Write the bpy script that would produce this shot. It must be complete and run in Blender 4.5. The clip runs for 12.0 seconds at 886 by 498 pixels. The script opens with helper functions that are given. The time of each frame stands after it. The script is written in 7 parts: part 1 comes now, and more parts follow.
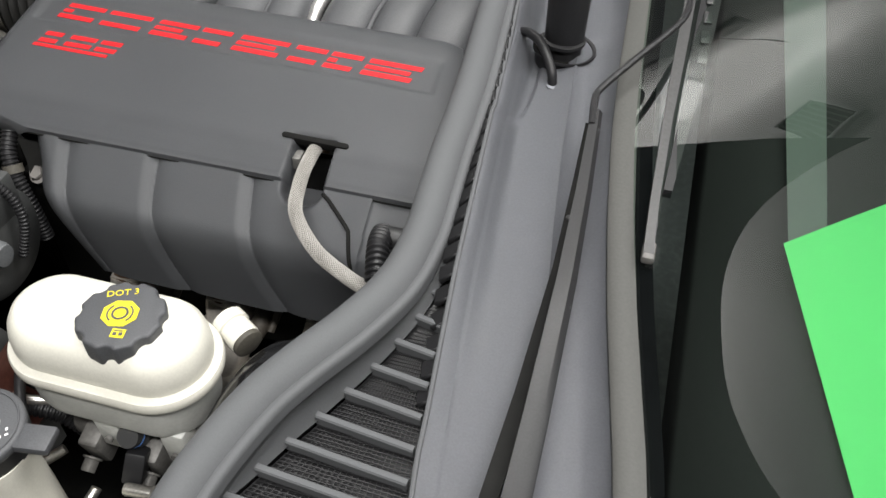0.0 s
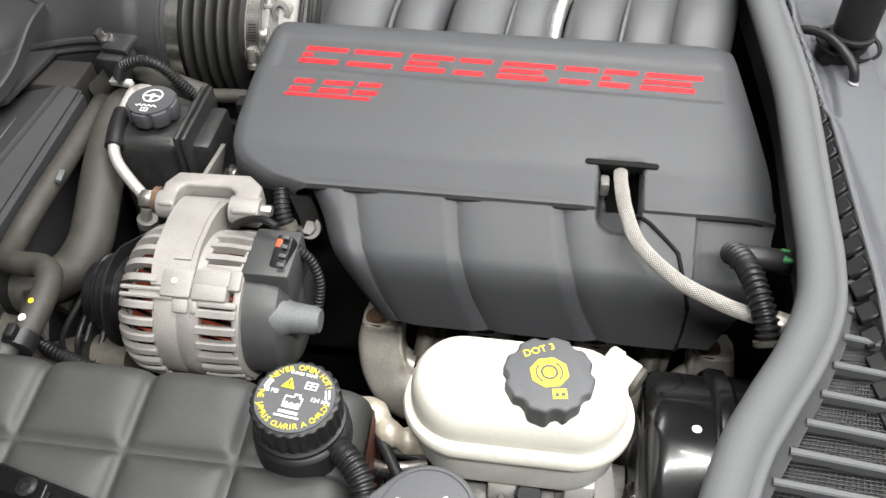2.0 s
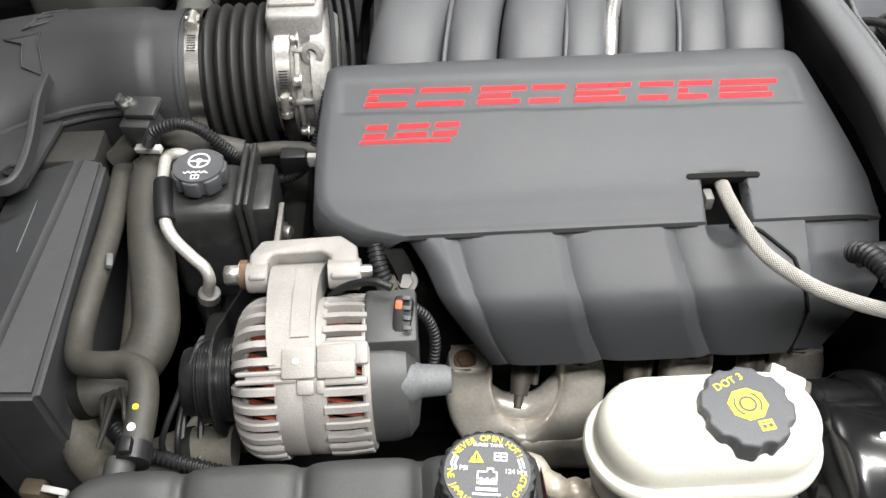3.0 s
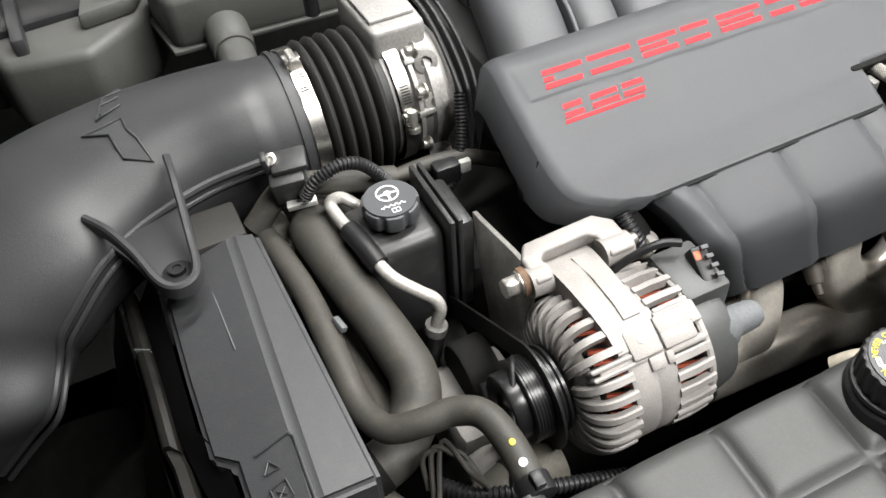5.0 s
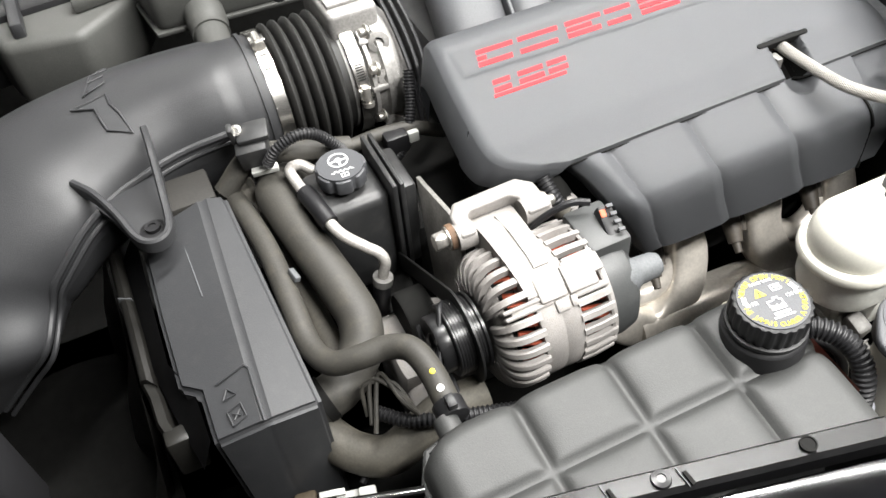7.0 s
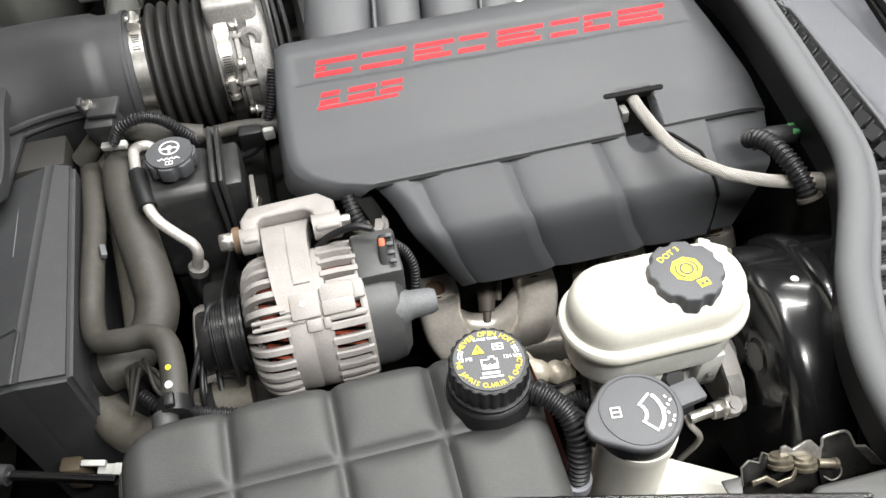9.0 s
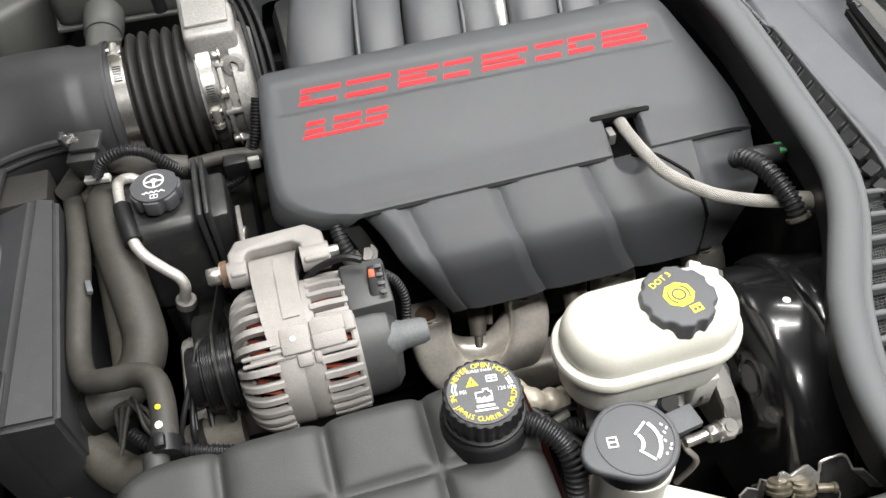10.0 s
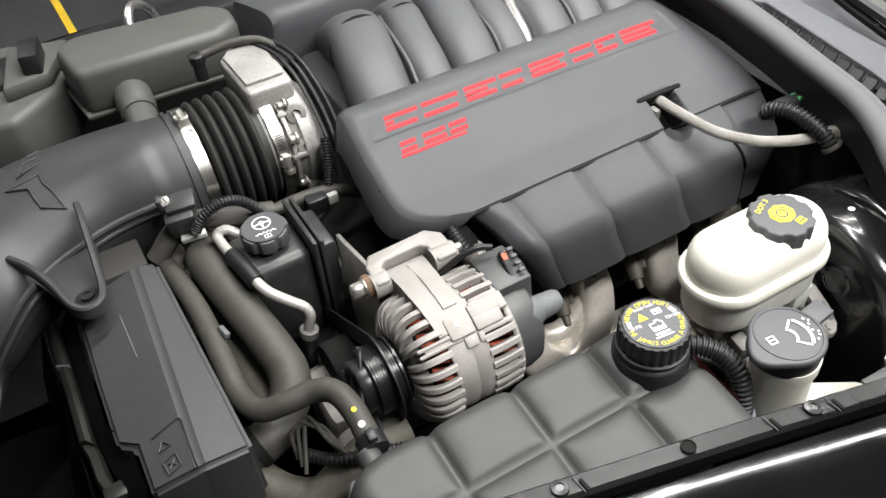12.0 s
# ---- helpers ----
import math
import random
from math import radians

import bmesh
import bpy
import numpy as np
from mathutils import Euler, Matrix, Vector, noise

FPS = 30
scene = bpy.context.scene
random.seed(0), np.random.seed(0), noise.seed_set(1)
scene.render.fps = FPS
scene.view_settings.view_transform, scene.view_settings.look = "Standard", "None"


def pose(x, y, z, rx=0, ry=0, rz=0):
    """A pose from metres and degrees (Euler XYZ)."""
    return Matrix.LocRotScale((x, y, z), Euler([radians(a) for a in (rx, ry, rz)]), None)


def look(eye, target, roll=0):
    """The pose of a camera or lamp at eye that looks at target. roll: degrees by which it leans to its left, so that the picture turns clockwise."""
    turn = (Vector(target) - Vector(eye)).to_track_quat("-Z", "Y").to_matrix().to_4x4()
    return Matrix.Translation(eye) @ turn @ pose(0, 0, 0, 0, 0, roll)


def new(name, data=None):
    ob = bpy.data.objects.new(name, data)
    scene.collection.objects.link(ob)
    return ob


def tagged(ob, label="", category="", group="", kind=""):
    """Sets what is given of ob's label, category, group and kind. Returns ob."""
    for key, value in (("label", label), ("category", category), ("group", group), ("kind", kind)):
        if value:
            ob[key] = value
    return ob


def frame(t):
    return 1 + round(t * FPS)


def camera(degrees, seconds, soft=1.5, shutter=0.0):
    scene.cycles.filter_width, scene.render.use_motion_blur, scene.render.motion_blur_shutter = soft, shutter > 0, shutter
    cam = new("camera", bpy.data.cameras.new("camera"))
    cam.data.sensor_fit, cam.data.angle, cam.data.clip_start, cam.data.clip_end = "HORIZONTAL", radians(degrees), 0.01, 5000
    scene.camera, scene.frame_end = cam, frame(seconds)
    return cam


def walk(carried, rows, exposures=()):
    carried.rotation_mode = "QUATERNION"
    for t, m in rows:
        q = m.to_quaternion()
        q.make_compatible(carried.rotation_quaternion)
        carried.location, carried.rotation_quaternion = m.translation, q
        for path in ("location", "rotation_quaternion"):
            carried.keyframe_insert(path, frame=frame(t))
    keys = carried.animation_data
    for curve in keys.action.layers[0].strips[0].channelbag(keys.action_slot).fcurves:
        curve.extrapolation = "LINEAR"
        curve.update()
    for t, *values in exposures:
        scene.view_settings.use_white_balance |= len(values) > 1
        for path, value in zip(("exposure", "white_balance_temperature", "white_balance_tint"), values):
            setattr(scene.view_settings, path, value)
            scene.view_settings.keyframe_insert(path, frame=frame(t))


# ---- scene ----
cam = camera(55.17, 12.0)
PATH = [
    (0, (0.3982, -0.5184, 1.2913), (0.1230, 0.5778, 0.1588), 1.55),
    (0.5, (0.3429, -0.4987, 1.2953), (0.1136, 0.5845, 0.1403), 2.72),
    (1, (0.2687, -0.4923, 1.2763), (0.0445, 0.5747, 0.1053), 2.55),
    (1.5, (0.1704, -0.5232, 1.2772), (-0.0420, 0.5477, 0.1076), 2.08),
    (2, (0.0687, -0.5416, 1.3086), (-0.0969, 0.5488, 0.1495), -1.33),
    (2.5, (-0.0197, -0.5331, 1.3148), (-0.0996, 0.5667, 0.1555), -1.93),
    (3, (-0.1191, -0.5017, 1.3137), (-0.0848, 0.5991, 0.1531), -1.50),
    (3.2, (-0.1533, -0.4966, 1.3177), (-0.0789, 0.6009, 0.1557), -1.78),
    (4.8, (-0.4789, -0.4111, 1.3075), (-0.0724, 0.6117, 0.1462), -4.27),
    (5, (-0.5014, -0.4065, 1.3010), (-0.0739, 0.6087, 0.1406), -4.32),
    (5.5, (-0.5441, -0.4110, 1.2858), (-0.1004, 0.5806, 0.1112), -4.36),
    (6, (-0.5442, -0.4336, 1.3067), (-0.0777, 0.5311, 0.1185), -3.36),
    (6.5, (-0.5134, -0.4693, 1.3363), (-0.0740, 0.5058, 0.1463), -4.16),
    (6.7, (-0.4994, -0.4867, 1.3457), (-0.0766, 0.5005, 0.1596), -4.89),
    (8.3, (-0.2705, -0.5698, 1.3767), (-0.0515, 0.4603, 0.1721), -5.69),
    (8.5, (-0.2417, -0.5760, 1.3769), (-0.0305, 0.4539, 0.1707), -5.45),
    (9, (-0.1848, -0.5851, 1.3725), (0.0141, 0.4461, 0.1655), -3.95),
    (9.5, (-0.1648, -0.5814, 1.3777), (0.0367, 0.4483, 0.1698), -4.18),
    (10, (-0.1827, -0.5673, 1.3804), (0.0438, 0.4693, 0.1829), -4.37),
    (10.5, (-0.2214, -0.5433, 1.3768), (0.0368, 0.4819, 0.1759), -5.12),
    (11, (-0.2566, -0.5345, 1.3835), (0.0484, 0.4697, 0.1758), -4.26),
    (11.5, (-0.3265, -0.5502, 1.3876), (0.0365, 0.4632, 0.2039), -5.41),
    (12, (-0.4646, -0.5822, 1.3924), (0.0513, 0.4517, 0.2856), -5.26),
]
EXPOSURES = [(0, -1.30), (0.5, -1.0), (1, -0.83), (2, -0.67), (3, -0.57), (5, -0.41), (5.5, -0.15), (6, 0.03), (6.5, 0.05), (8.5, -0.36), (9, -0.55), (9.5, -0.78), (10.5, -0.76), (12, -0.61)]
walk(cam, [(t, look(eye, target, roll)) for t, eye, target, roll in PATH], EXPOSURES)

# world, lamps ---------------------------------------------------------------
world = bpy.data.worlds.new("world")
scene.world = world
world.use_nodes = True
world.node_tree.nodes["Background"].inputs[0].default_value = (0.9, 0.95, 1.0, 1)
world.node_tree.nodes["Background"].inputs[1].default_value = 0.02


def ceiling_lamp(x, y, z, sx, sy, watts, turn=0):
    data = bpy.data.lights.new("lamp_glow", "AREA")
    data.shape, data.size, data.size_y, data.energy = "RECTANGLE", sx, sy, watts
    data.color = (1.0, 0.985, 0.96)
    ob = new("lamp_glow", data)
    ob.matrix_basis = pose(x, y, z, 0, 0, turn)
    return ob


LAMPS = [(0.95, 0.30, 2.55, 1.8, 0.06, 55, -25), (1.45, 0.75, 2.55, 1.5, 0.06, 35, -46), (0.7, -1.0, 2.55, 1.8, 0.06, 185, 8), (0.1, 0.35, 2.55, 1.2, 0.06, 68, 18)]
CEILING_FILL = [(-1.9, 2.9, 2.4, 1.8, 0.06, 150, 10), (-2.3, 0.6, 2.4, 1.8, 0.06, 130, 80)]
for row in LAMPS:
    ceiling_lamp(*row)
# unseen uplights, added to brighten the ceiling that the windscreen reflects
for x, y, z, sx, sy, watts, turn in CEILING_FILL:
    ceiling_lamp(x, y, z, sx, sy, watts, turn).matrix_basis = pose(x, y, z + 0.16, 180, 0, turn)

# materials ------------------------------------------------------------------
def mat(name, colour, rough=0.5, metal=0.0, grain=900, bump=0.15, mottle=6, vary=0.12, dust=0.0, dust_colour=(0.35, 0.33, 0.3), coat=0.0, spec=0.5, speckle=0.16):
    """Principled paint or plastic with fine grain, broad mottling, worn gloss and a film of dust."""
    m = bpy.data.materials.new(name)
    m.use_nodes = True
    nt = m.node_tree
    n, l = nt.nodes, nt.links
    bsdf = n["Principled BSDF"]
    tc = n.new("ShaderNodeTexCoord")
    big = n.new("ShaderNodeTexNoise")
    big.inputs["Scale"].default_value, big.inputs["Detail"].default_value = mottle, 6
    fine = n.new("ShaderNodeTexNoise")
    fine.inputs["Scale"].default_value, fine.inputs["Detail"].default_value = grain, 3
    for t in (big, fine):
        l.new(tc.outputs["Object"], t.inputs["Vector"])
    ramp = n.new("ShaderNodeValToRGB")
    c = Vector(colour)
    ramp.color_ramp.elements[0].position, ramp.color_ramp.elements[1].position = 0.3, 0.7
    ramp.color_ramp.elements[0].color = (*(c * (1 - vary)), 1)
    ramp.color_ramp.elements[1].color = (*(c * (1 + vary)), 1)
    l.new(big.outputs["Fac"], ramp.inputs["Fac"])
    out = ramp.outputs["Color"]
    span = n.new("ShaderNodeMapRange")
    span.inputs[1].default_value, span.inputs[2].default_value = 0.3, 0.7
    span.inputs[3].default_value, span.inputs[4].default_value = 1 - speckle, 1 + speckle
    l.new(fine.outputs["Fac"], span.inputs[0])
    tint = n.new("ShaderNodeMixRGB")
    tint.blend_type = "MULTIPLY"
    tint.inputs[0].default_value = 1
    l.new(out, tint.inputs[1])
    l.new(span.outputs[0], tint.inputs[2])
    out = tint.outputs[0]
    if dust:
        speck = n.new("ShaderNodeTexNoise")
        speck.inputs["Scale"].default_value, speck.inputs["Detail"].default_value, speck.inputs["Roughness"].default_value = 60, 8, 0.7
        l.new(tc.outputs["Object"], speck.inputs["Vector"])
        cut = n.new("ShaderNodeMapRange")
        cut.inputs[1].default_value, cut.inputs[2].default_value, cut.inputs[4].default_value = 0.5, 0.75, dust
        l.new(speck.outputs["Fac"], cut.inputs[0])
        mix = n.new("ShaderNodeMixRGB")
        mix.inputs[2].default_value = (*dust_colour, 1)
        l.new(cut.outputs[0], mix.inputs[0])
        l.new(out, mix.inputs[1])
        out = mix.outputs[0]
    l.new(out, bsdf.inputs["Base Color"])
    rr = n.new("ShaderNodeMapRange")
    rr.inputs[1].default_value, rr.inputs[2].default_value = 0.3, 0.7
    rr.inputs[3].default_value, rr.inputs[4].default_value = max(0.02, rough - 0.06), min(1, rough + 0.06)
    l.new(big.outputs["Fac"], rr.inputs[0])
    l.new(rr.outputs[0], bsdf.inputs["Roughness"])
    bsdf.inputs["Metallic"].default_value = metal
    bsdf.inputs["Coat Weight"].default_value = coat
    bsdf.inputs["Coat Roughness"].default_value = 0.05
    bsdf.inputs["Specular IOR Level"].default_value = spec
    if bump:
        b = n.new("ShaderNodeBump")
        b.inputs["Strength"].default_value, b.inputs["Distance"].default_value = bump, 0.0006
        l.new(fine.outputs["Fac"], b.inputs["Height"])
        l.new(b.outputs[0], bsdf.inputs["Normal"])
    return m


COVER = mat("cover_plastic", (0.114, 0.118, 0.125), 0.5, grain=1300, bump=0.22, vary=0.06, speckle=0.06)
PLASTIC = mat("black_plastic", (0.021, 0.0215, 0.022), 0.44, grain=1000, bump=0.35, dust=0.06)
SHROUD = mat("shroud_plastic", (0.031, 0.032, 0.0342), 0.52, grain=900, bump=0.35, dust=0.03)
DUCT = mat("duct_plastic", (0.030, 0.0307, 0.0325), 0.48, grain=900, bump=0.35, vary=0.08)
TANK = mat("tank_plastic", (0.033, 0.034, 0.0332), 0.6, grain=900, bump=0.3, vary=0.08, dust=0.02)
RUBBER = mat("dusty_rubber", (0.036, 0.034, 0.029), 0.64, grain=500, bump=0.2, vary=0.2, dust=0.2, dust_colour=(0.15, 0.13, 0.095))
TANRUBBER = mat("dirty_hose_rubber", (0.062, 0.057, 0.046), 0.68, grain=400, bump=0.2, vary=0.25, dust=0.2, dust_colour=(0.2, 0.18, 0.14))
SEAL = mat("weatherstrip_rubber", (0.078, 0.081, 0.085), 0.75, grain=900, bump=0.2, vary=0.08, speckle=0.05)
COWL = mat("cowl_plastic", (0.16, 0.165, 0.182), 0.55, grain=700, bump=0.15, vary=0.1, dust=0.04, speckle=0.06)
BLACK = mat("satin_black", (0.012, 0.012, 0.013), 0.45, grain=700, bump=0.1, spec=0.35)
GLOSS = mat("gloss_black_paint", (0.006, 0.006, 0.007), 0.1, grain=60, bump=0, coat=0.6)
PULLEY = mat("worn_black_paint", (0.009, 0.009, 0.0095), 0.3, grain=300, bump=0.1, vary=0.15)
SERVO = mat("servo_black_paint", (0.007, 0.007, 0.0075), 0.17, grain=120, bump=0.04, vary=0.2, coat=0.3)
# near-black for gaps and deep parts, with their shade in the colour
DARK = mat("shaded_grimy_dark", (0.008, 0.008, 0.0075), 0.8, grain=90, bump=0.5, vary=0.5, spec=0.15)
ALU = mat("cast_aluminium", (0.255, 0.242, 0.23), 0.62, metal=0.2, grain=700, bump=0.6, vary=0.14, mottle=25, dust=0.4, dust_colour=(0.22, 0.19, 0.16), speckle=0.08)
BRIGHT = mat("bright_aluminium", (0.72, 0.71, 0.69), 0.3, metal=0.95, grain=300, bump=0.2, vary=0.12, mottle=30)
STEEL = mat("stainless_band", (0.78, 0.76, 0.72), 0.22, metal=1.0, grain=200, bump=0.1, vary=0.1)
ZINC = mat("zinc_bolt", (0.6, 0.58, 0.54), 0.35, metal=0.9, grain=500, bump=0.2, vary=0.2, mottle=60)
EXHAUST = mat("weathered_manifold_steel", (0.64, 0.60, 0.54), 0.34, metal=0.55, grain=260, bump=0.15, vary=0.16, mottle=30, dust=0.14, dust_colour=(0.25, 0.19, 0.13), speckle=0.08)
RUST = mat("surface_rust", (0.11, 0.065, 0.038), 0.75, metal=0.1, grain=300, bump=0.5, vary=0.4, mottle=60)
COPPER = mat("copper_winding", (0.24, 0.05, 0.026), 0.36, metal=0.7, grain=500, bump=0.5, vary=0.3, mottle=80)
WHITE = mat("translucent_white_plastic", (0.64, 0.625, 0.555), 0.38, grain=500, bump=0.1, vary=0.05, mottle=25, speckle=0.04)
CREAM = mat("aged_white_plastic", (0.45, 0.455, 0.43), 0.42, grain=300, bump=0.15, vary=0.12, mottle=30, speckle=0.06)
RED = mat("red_lettering", (0.55, 0.015, 0.02), 0.55, grain=900, bump=0.05, vary=0.06, spec=0.2)
YELLOW = mat("yellow_print", (0.72, 0.6, 0.02), 0.5, bump=0, vary=0.04)
INK = mat("white_print", (0.78, 0.78, 0.78), 0.5, bump=0, vary=0.03)
CAP = mat("cap_plastic", (0.06, 0.062, 0.067), 0.55, grain=1000, bump=0.45, vary=0.08)
GREEN = mat("green_card", (0.12, 0.72, 0.2), 0.6, grain=600, bump=0.03, vary=0.03, speckle=0.02)
GREYBOOT = mat("grey_rubber_boot", (0.095, 0.1, 0.104), 0.6, grain=500, bump=0.15, vary=0.15)
ORANGE = mat("orange_insert", (0.45, 0.09, 0.03), 0.5, bump=0.05)
RUNNER = mat("runner_plastic", (0.06, 0.062, 0.066), 0.55, grain=900, bump=0.3, vary=0.1)
DULL = mat("dull_cast_metal", (0.15, 0.146, 0.138), 0.55, metal=0.3, grain=300, bump=0.4, vary=0.25, mottle=40, dust=0.15)
BROWNDUST = mat("dusty_bracket", (0.018, 0.0165, 0.014), 0.75, grain=300, bump=0.4, vary=0.3)

# building helpers -----------------------------------------------------------
def thing(name, label, category, base=(0, 0, 0), group=""):
    ob = tagged(new(name), label, category, group)
    ob.location = base
    ob.empty_display_size = 0.02
    return ob


def part(name, bm, material, parent=None, label="", angle=38, recalc=True):
    """Links a bmesh, modelled in world metres, as one mesh under a thing or a part."""
    if recalc:
        bmesh.ops.recalc_face_normals(bm, faces=bm.faces)
    me = bpy.data.meshes.new(name)
    bm.to_mesh(me)
    bm.free()
    me.materials.append(material)
    me.polygons.foreach_set("use_smooth", [True] * len(me.polygons))
    me.set_sharp_from_angle(angle=radians(angle))
    ob = new(name, me)
    if parent is not None:
        at = Vector()
        up = parent
        while up is not None:
            if up.type == "EMPTY":
                at += up.location
            up = up.parent
        ob.parent = parent
        if parent.type == "EMPTY":
            ob.matrix_parent_inverse = Matrix.Translation(-at)
    if label:
        ob["label"] = label
    return ob


def spline(pts, n=8):
    """Points of a smooth curve through pts."""
    p = [Vector(q) for q in pts]
    p = [p[0] * 2 - p[1]] + p + [p[-1] * 2 - p[-2]]
    out = []
    for a, b, c, d in zip(p, p[1:], p[2:], p[3:]):
        for i in range(n):
            t = i / n
            out.append(0.5 * (2 * b + (c - a) * t + (2 * a - 5 * b + 4 * c - d) * t * t + (3 * b - a - 3 * c + d) * t ** 3))
    out.append(p[-2])
    return out


def resample(pts, step):
    lens = [0]
    for a, b in zip(pts, pts[1:]):
        lens.append(lens[-1] + (b - a).length)
    k = max(2, round(lens[-1] / step))
    out, j = [], 0
    for i in range(k + 1):
        s = lens[-1] * i / k
        while j < len(lens) - 2 and lens[j + 1] < s:
            j += 1
        f = (s - lens[j]) / max(1e-9, lens[j + 1] - lens[j])
        out.append(pts[j].lerp(pts[j + 1], min(1, f)))
    return out


def sweep(pts, radii, seg=14, prof=None, up=None, bm=None, cap=True):
    """A tube along dense points; prof: a closed 2D outline in units of the radius."""
    bm = bm or bmesh.new()
    prof = prof or [(math.cos(2 * math.pi * i / seg), math.sin(2 * math.pi * i / seg)) for i in range(seg)]
    rings, side = [], None
    for i, p in enumerate(pts):
        t = (pts[min(i + 1, len(pts) - 1)] - pts[max(i - 1, 0)]).normalized()
        if up is not None:
            side = t.cross(Vector(up)).normalized()
        else:
            side = t.orthogonal().normalized() if side is None else (side - t * side.dot(t)).normalized()
        v = side.cross(t)
        r = radii[i] if isinstance(radii, (list, tuple)) else radii
        rings.append([bm.verts.new(p + side * (a * r) + v * (b * r)) for a, b in prof])
    m = len(prof)
    for a, b in zip(rings, rings[1:]):
        for k in range(m):
            bm.faces.new((a[k], a[(k + 1) % m], b[(k + 1) % m], b[k]))
    if cap:
        bm.faces.new(rings[0][::-1])
        bm.faces.new(rings[-1])
    return bm


def tube(pts, r, seg=14, n=8, bm=None, pitch=0, depth=0.0):
    """A hose through pts; pitch: the length of one corrugation."""
    dense = spline(pts, n) if len(pts) > 2 else [Vector(p) for p in pts]
    if pitch:
        dense = resample(dense, pitch / 4)
        radii = [r - depth * (0, 0, 1, 1)[i % 4] for i in range(len(dense))]
    elif isinstance(r, (list, tuple)):
        k = len(r) - 1
        radii = []
        for i in range(len(dense)):
            f = i / (len(dense) - 1) * k
            j = min(int(f), k - 1)
            radii.append(r[j] + (r[j + 1] - r[j]) * (f - j))
    else:
        radii = r
    return sweep(dense, radii, seg, bm=bm)


def axis_frame(centre, axis):
    return Matrix.Translation(centre) @ Vector(axis).to_track_quat("Z", "Y").to_matrix().to_4x4()


def rev(profile, centre=(0, 0, 0), axis=(0, 0, 1), seg=40, bm=None):
    """A turned body: profile of (radius, height along the axis)."""
    bm = bm or bmesh.new()
    m = axis_frame(centre, axis)
    rings = []
    for r, h in profile:
        if r < 1e-6:
            rings.append([bm.verts.new(m @ Vector((0, 0, h)))])
        else:
            rings.append([bm.verts.new(m @ Vector((r * math.cos(2 * math.pi * k / seg), r * math.sin(2 * math.pi * k / seg), h))) for k in range(seg)])
    for a, b in zip(rings, rings[1:]):
        for k in range(seg):
            q = [a[k % len(a)], a[(k + 1) % len(a)], b[(k + 1) % len(b)], b[k % len(b)]]
            q = list(dict.fromkeys(q))
            if len(q) > 2:
                bm.faces.new(q)
    for ring in (rings[0], rings[-1]):
        if len(ring) > 2:
            bm.faces.new(ring)
    return bm


def prism(poly, h0, h1, m=None, bevel=0.0, seg=2, bm=None):
    """An outline of (x, y) raised from h0 to h1, with softened edges."""
    own = bmesh.new()
    low = [own.verts.new((x, y, h0)) for x, y in poly]
    top = [own.verts.new((x, y, h1)) for x, y in poly]
    k = len(poly)
    own.faces.new(low[::-1])
    own.faces.new(top)
    for i in range(k):
        own.faces.new((low[i], low[(i + 1) % k], top[(i + 1) % k], top[i]))
    bmesh.ops.recalc_face_normals(own, faces=own.faces)
    if bevel:
        edges = [e for e in own.edges if len(e.link_faces) == 2 and e.calc_face_angle(0) > 0.6]
        bmesh.ops.bevel(own, geom=edges, offset=bevel, segments=seg, affect="EDGES", profile=0.5, clamp_overlap=True)
    if m is not None:
        bmesh.ops.transform(own, matrix=m, verts=own.verts)
    if bm is None:
        return own
    merge(bm, own)
    return bm


def merge(bm, other):
    me = bpy.data.meshes.new("scratch")
    other.to_mesh(me)
    other.free()
    bm.from_mesh(me)
    bpy.data.meshes.remove(me)
    return bm


def box(x0, x1, y0, y1, z0, z1, bevel=0.003, m=None, bm=None, seg=2):
    return prism([(x0, y0), (x1, y0), (x1, y1), (x0, y1)], z0, z1, m, bevel, seg, bm)


def stadium(length, width, k=10, cx=0.0, cy=0.0):
    """An outline with round ends, along x."""
    r, h = width / 2, (length - width) / 2
    pts = []
    for s, a0 in ((1, -90), (-1, 90)):
        for i in range(k + 1):
            a = radians(a0 + 180 * i / k)
            pts.append((cx + s * h + r * math.cos(a), cy + r * math.sin(a)))
    return pts


def loft(loops, bm=None, cap=True):
    bm = bm or bmesh.new()
    rings = [[bm.verts.new(p) for p in loop] for loop in loops]
    m = len(rings[0])
    for a, b in zip(rings, rings[1:]):
        for k in range(m):
            bm.faces.new((a[k], a[(k + 1) % m], b[(k + 1) % m], b[k]))
    if cap:
        bm.faces.new(rings[0][::-1])
        bm.faces.new(rings[-1])
    return bm


def sheet(nu, nv, f, thick=0.0, bm=None):
    """A surface f(u, v) over the unit square, with a back if thick."""
    bm = bm or bmesh.new()
    vs = [[bm.verts.new(f(i / nu, j / nv)) for j in range(nv + 1)] for i in range(nu + 1)]
    faces = [bm.faces.new((vs[i][j], vs[i + 1][j], vs[i + 1][j + 1], vs[i][j + 1])) for i in range(nu) for j in range(nv)]
    if thick:
        bmesh.ops.solidify(bm, geom=faces, thickness=thick)
    return bm


def interp(table, x):
    """Piecewise linear: table of (x, value...), in order."""
    if x <= table[0][0]:
        return table[0][1:]
    for a, b in zip(table, table[1:]):
        if x <= b[0]:
            f = (x - a[0]) / (b[0] - a[0])
            return tuple(p + (q - p) * f for p, q in zip(a[1:], b[1:]))
    return table[-1][1:]


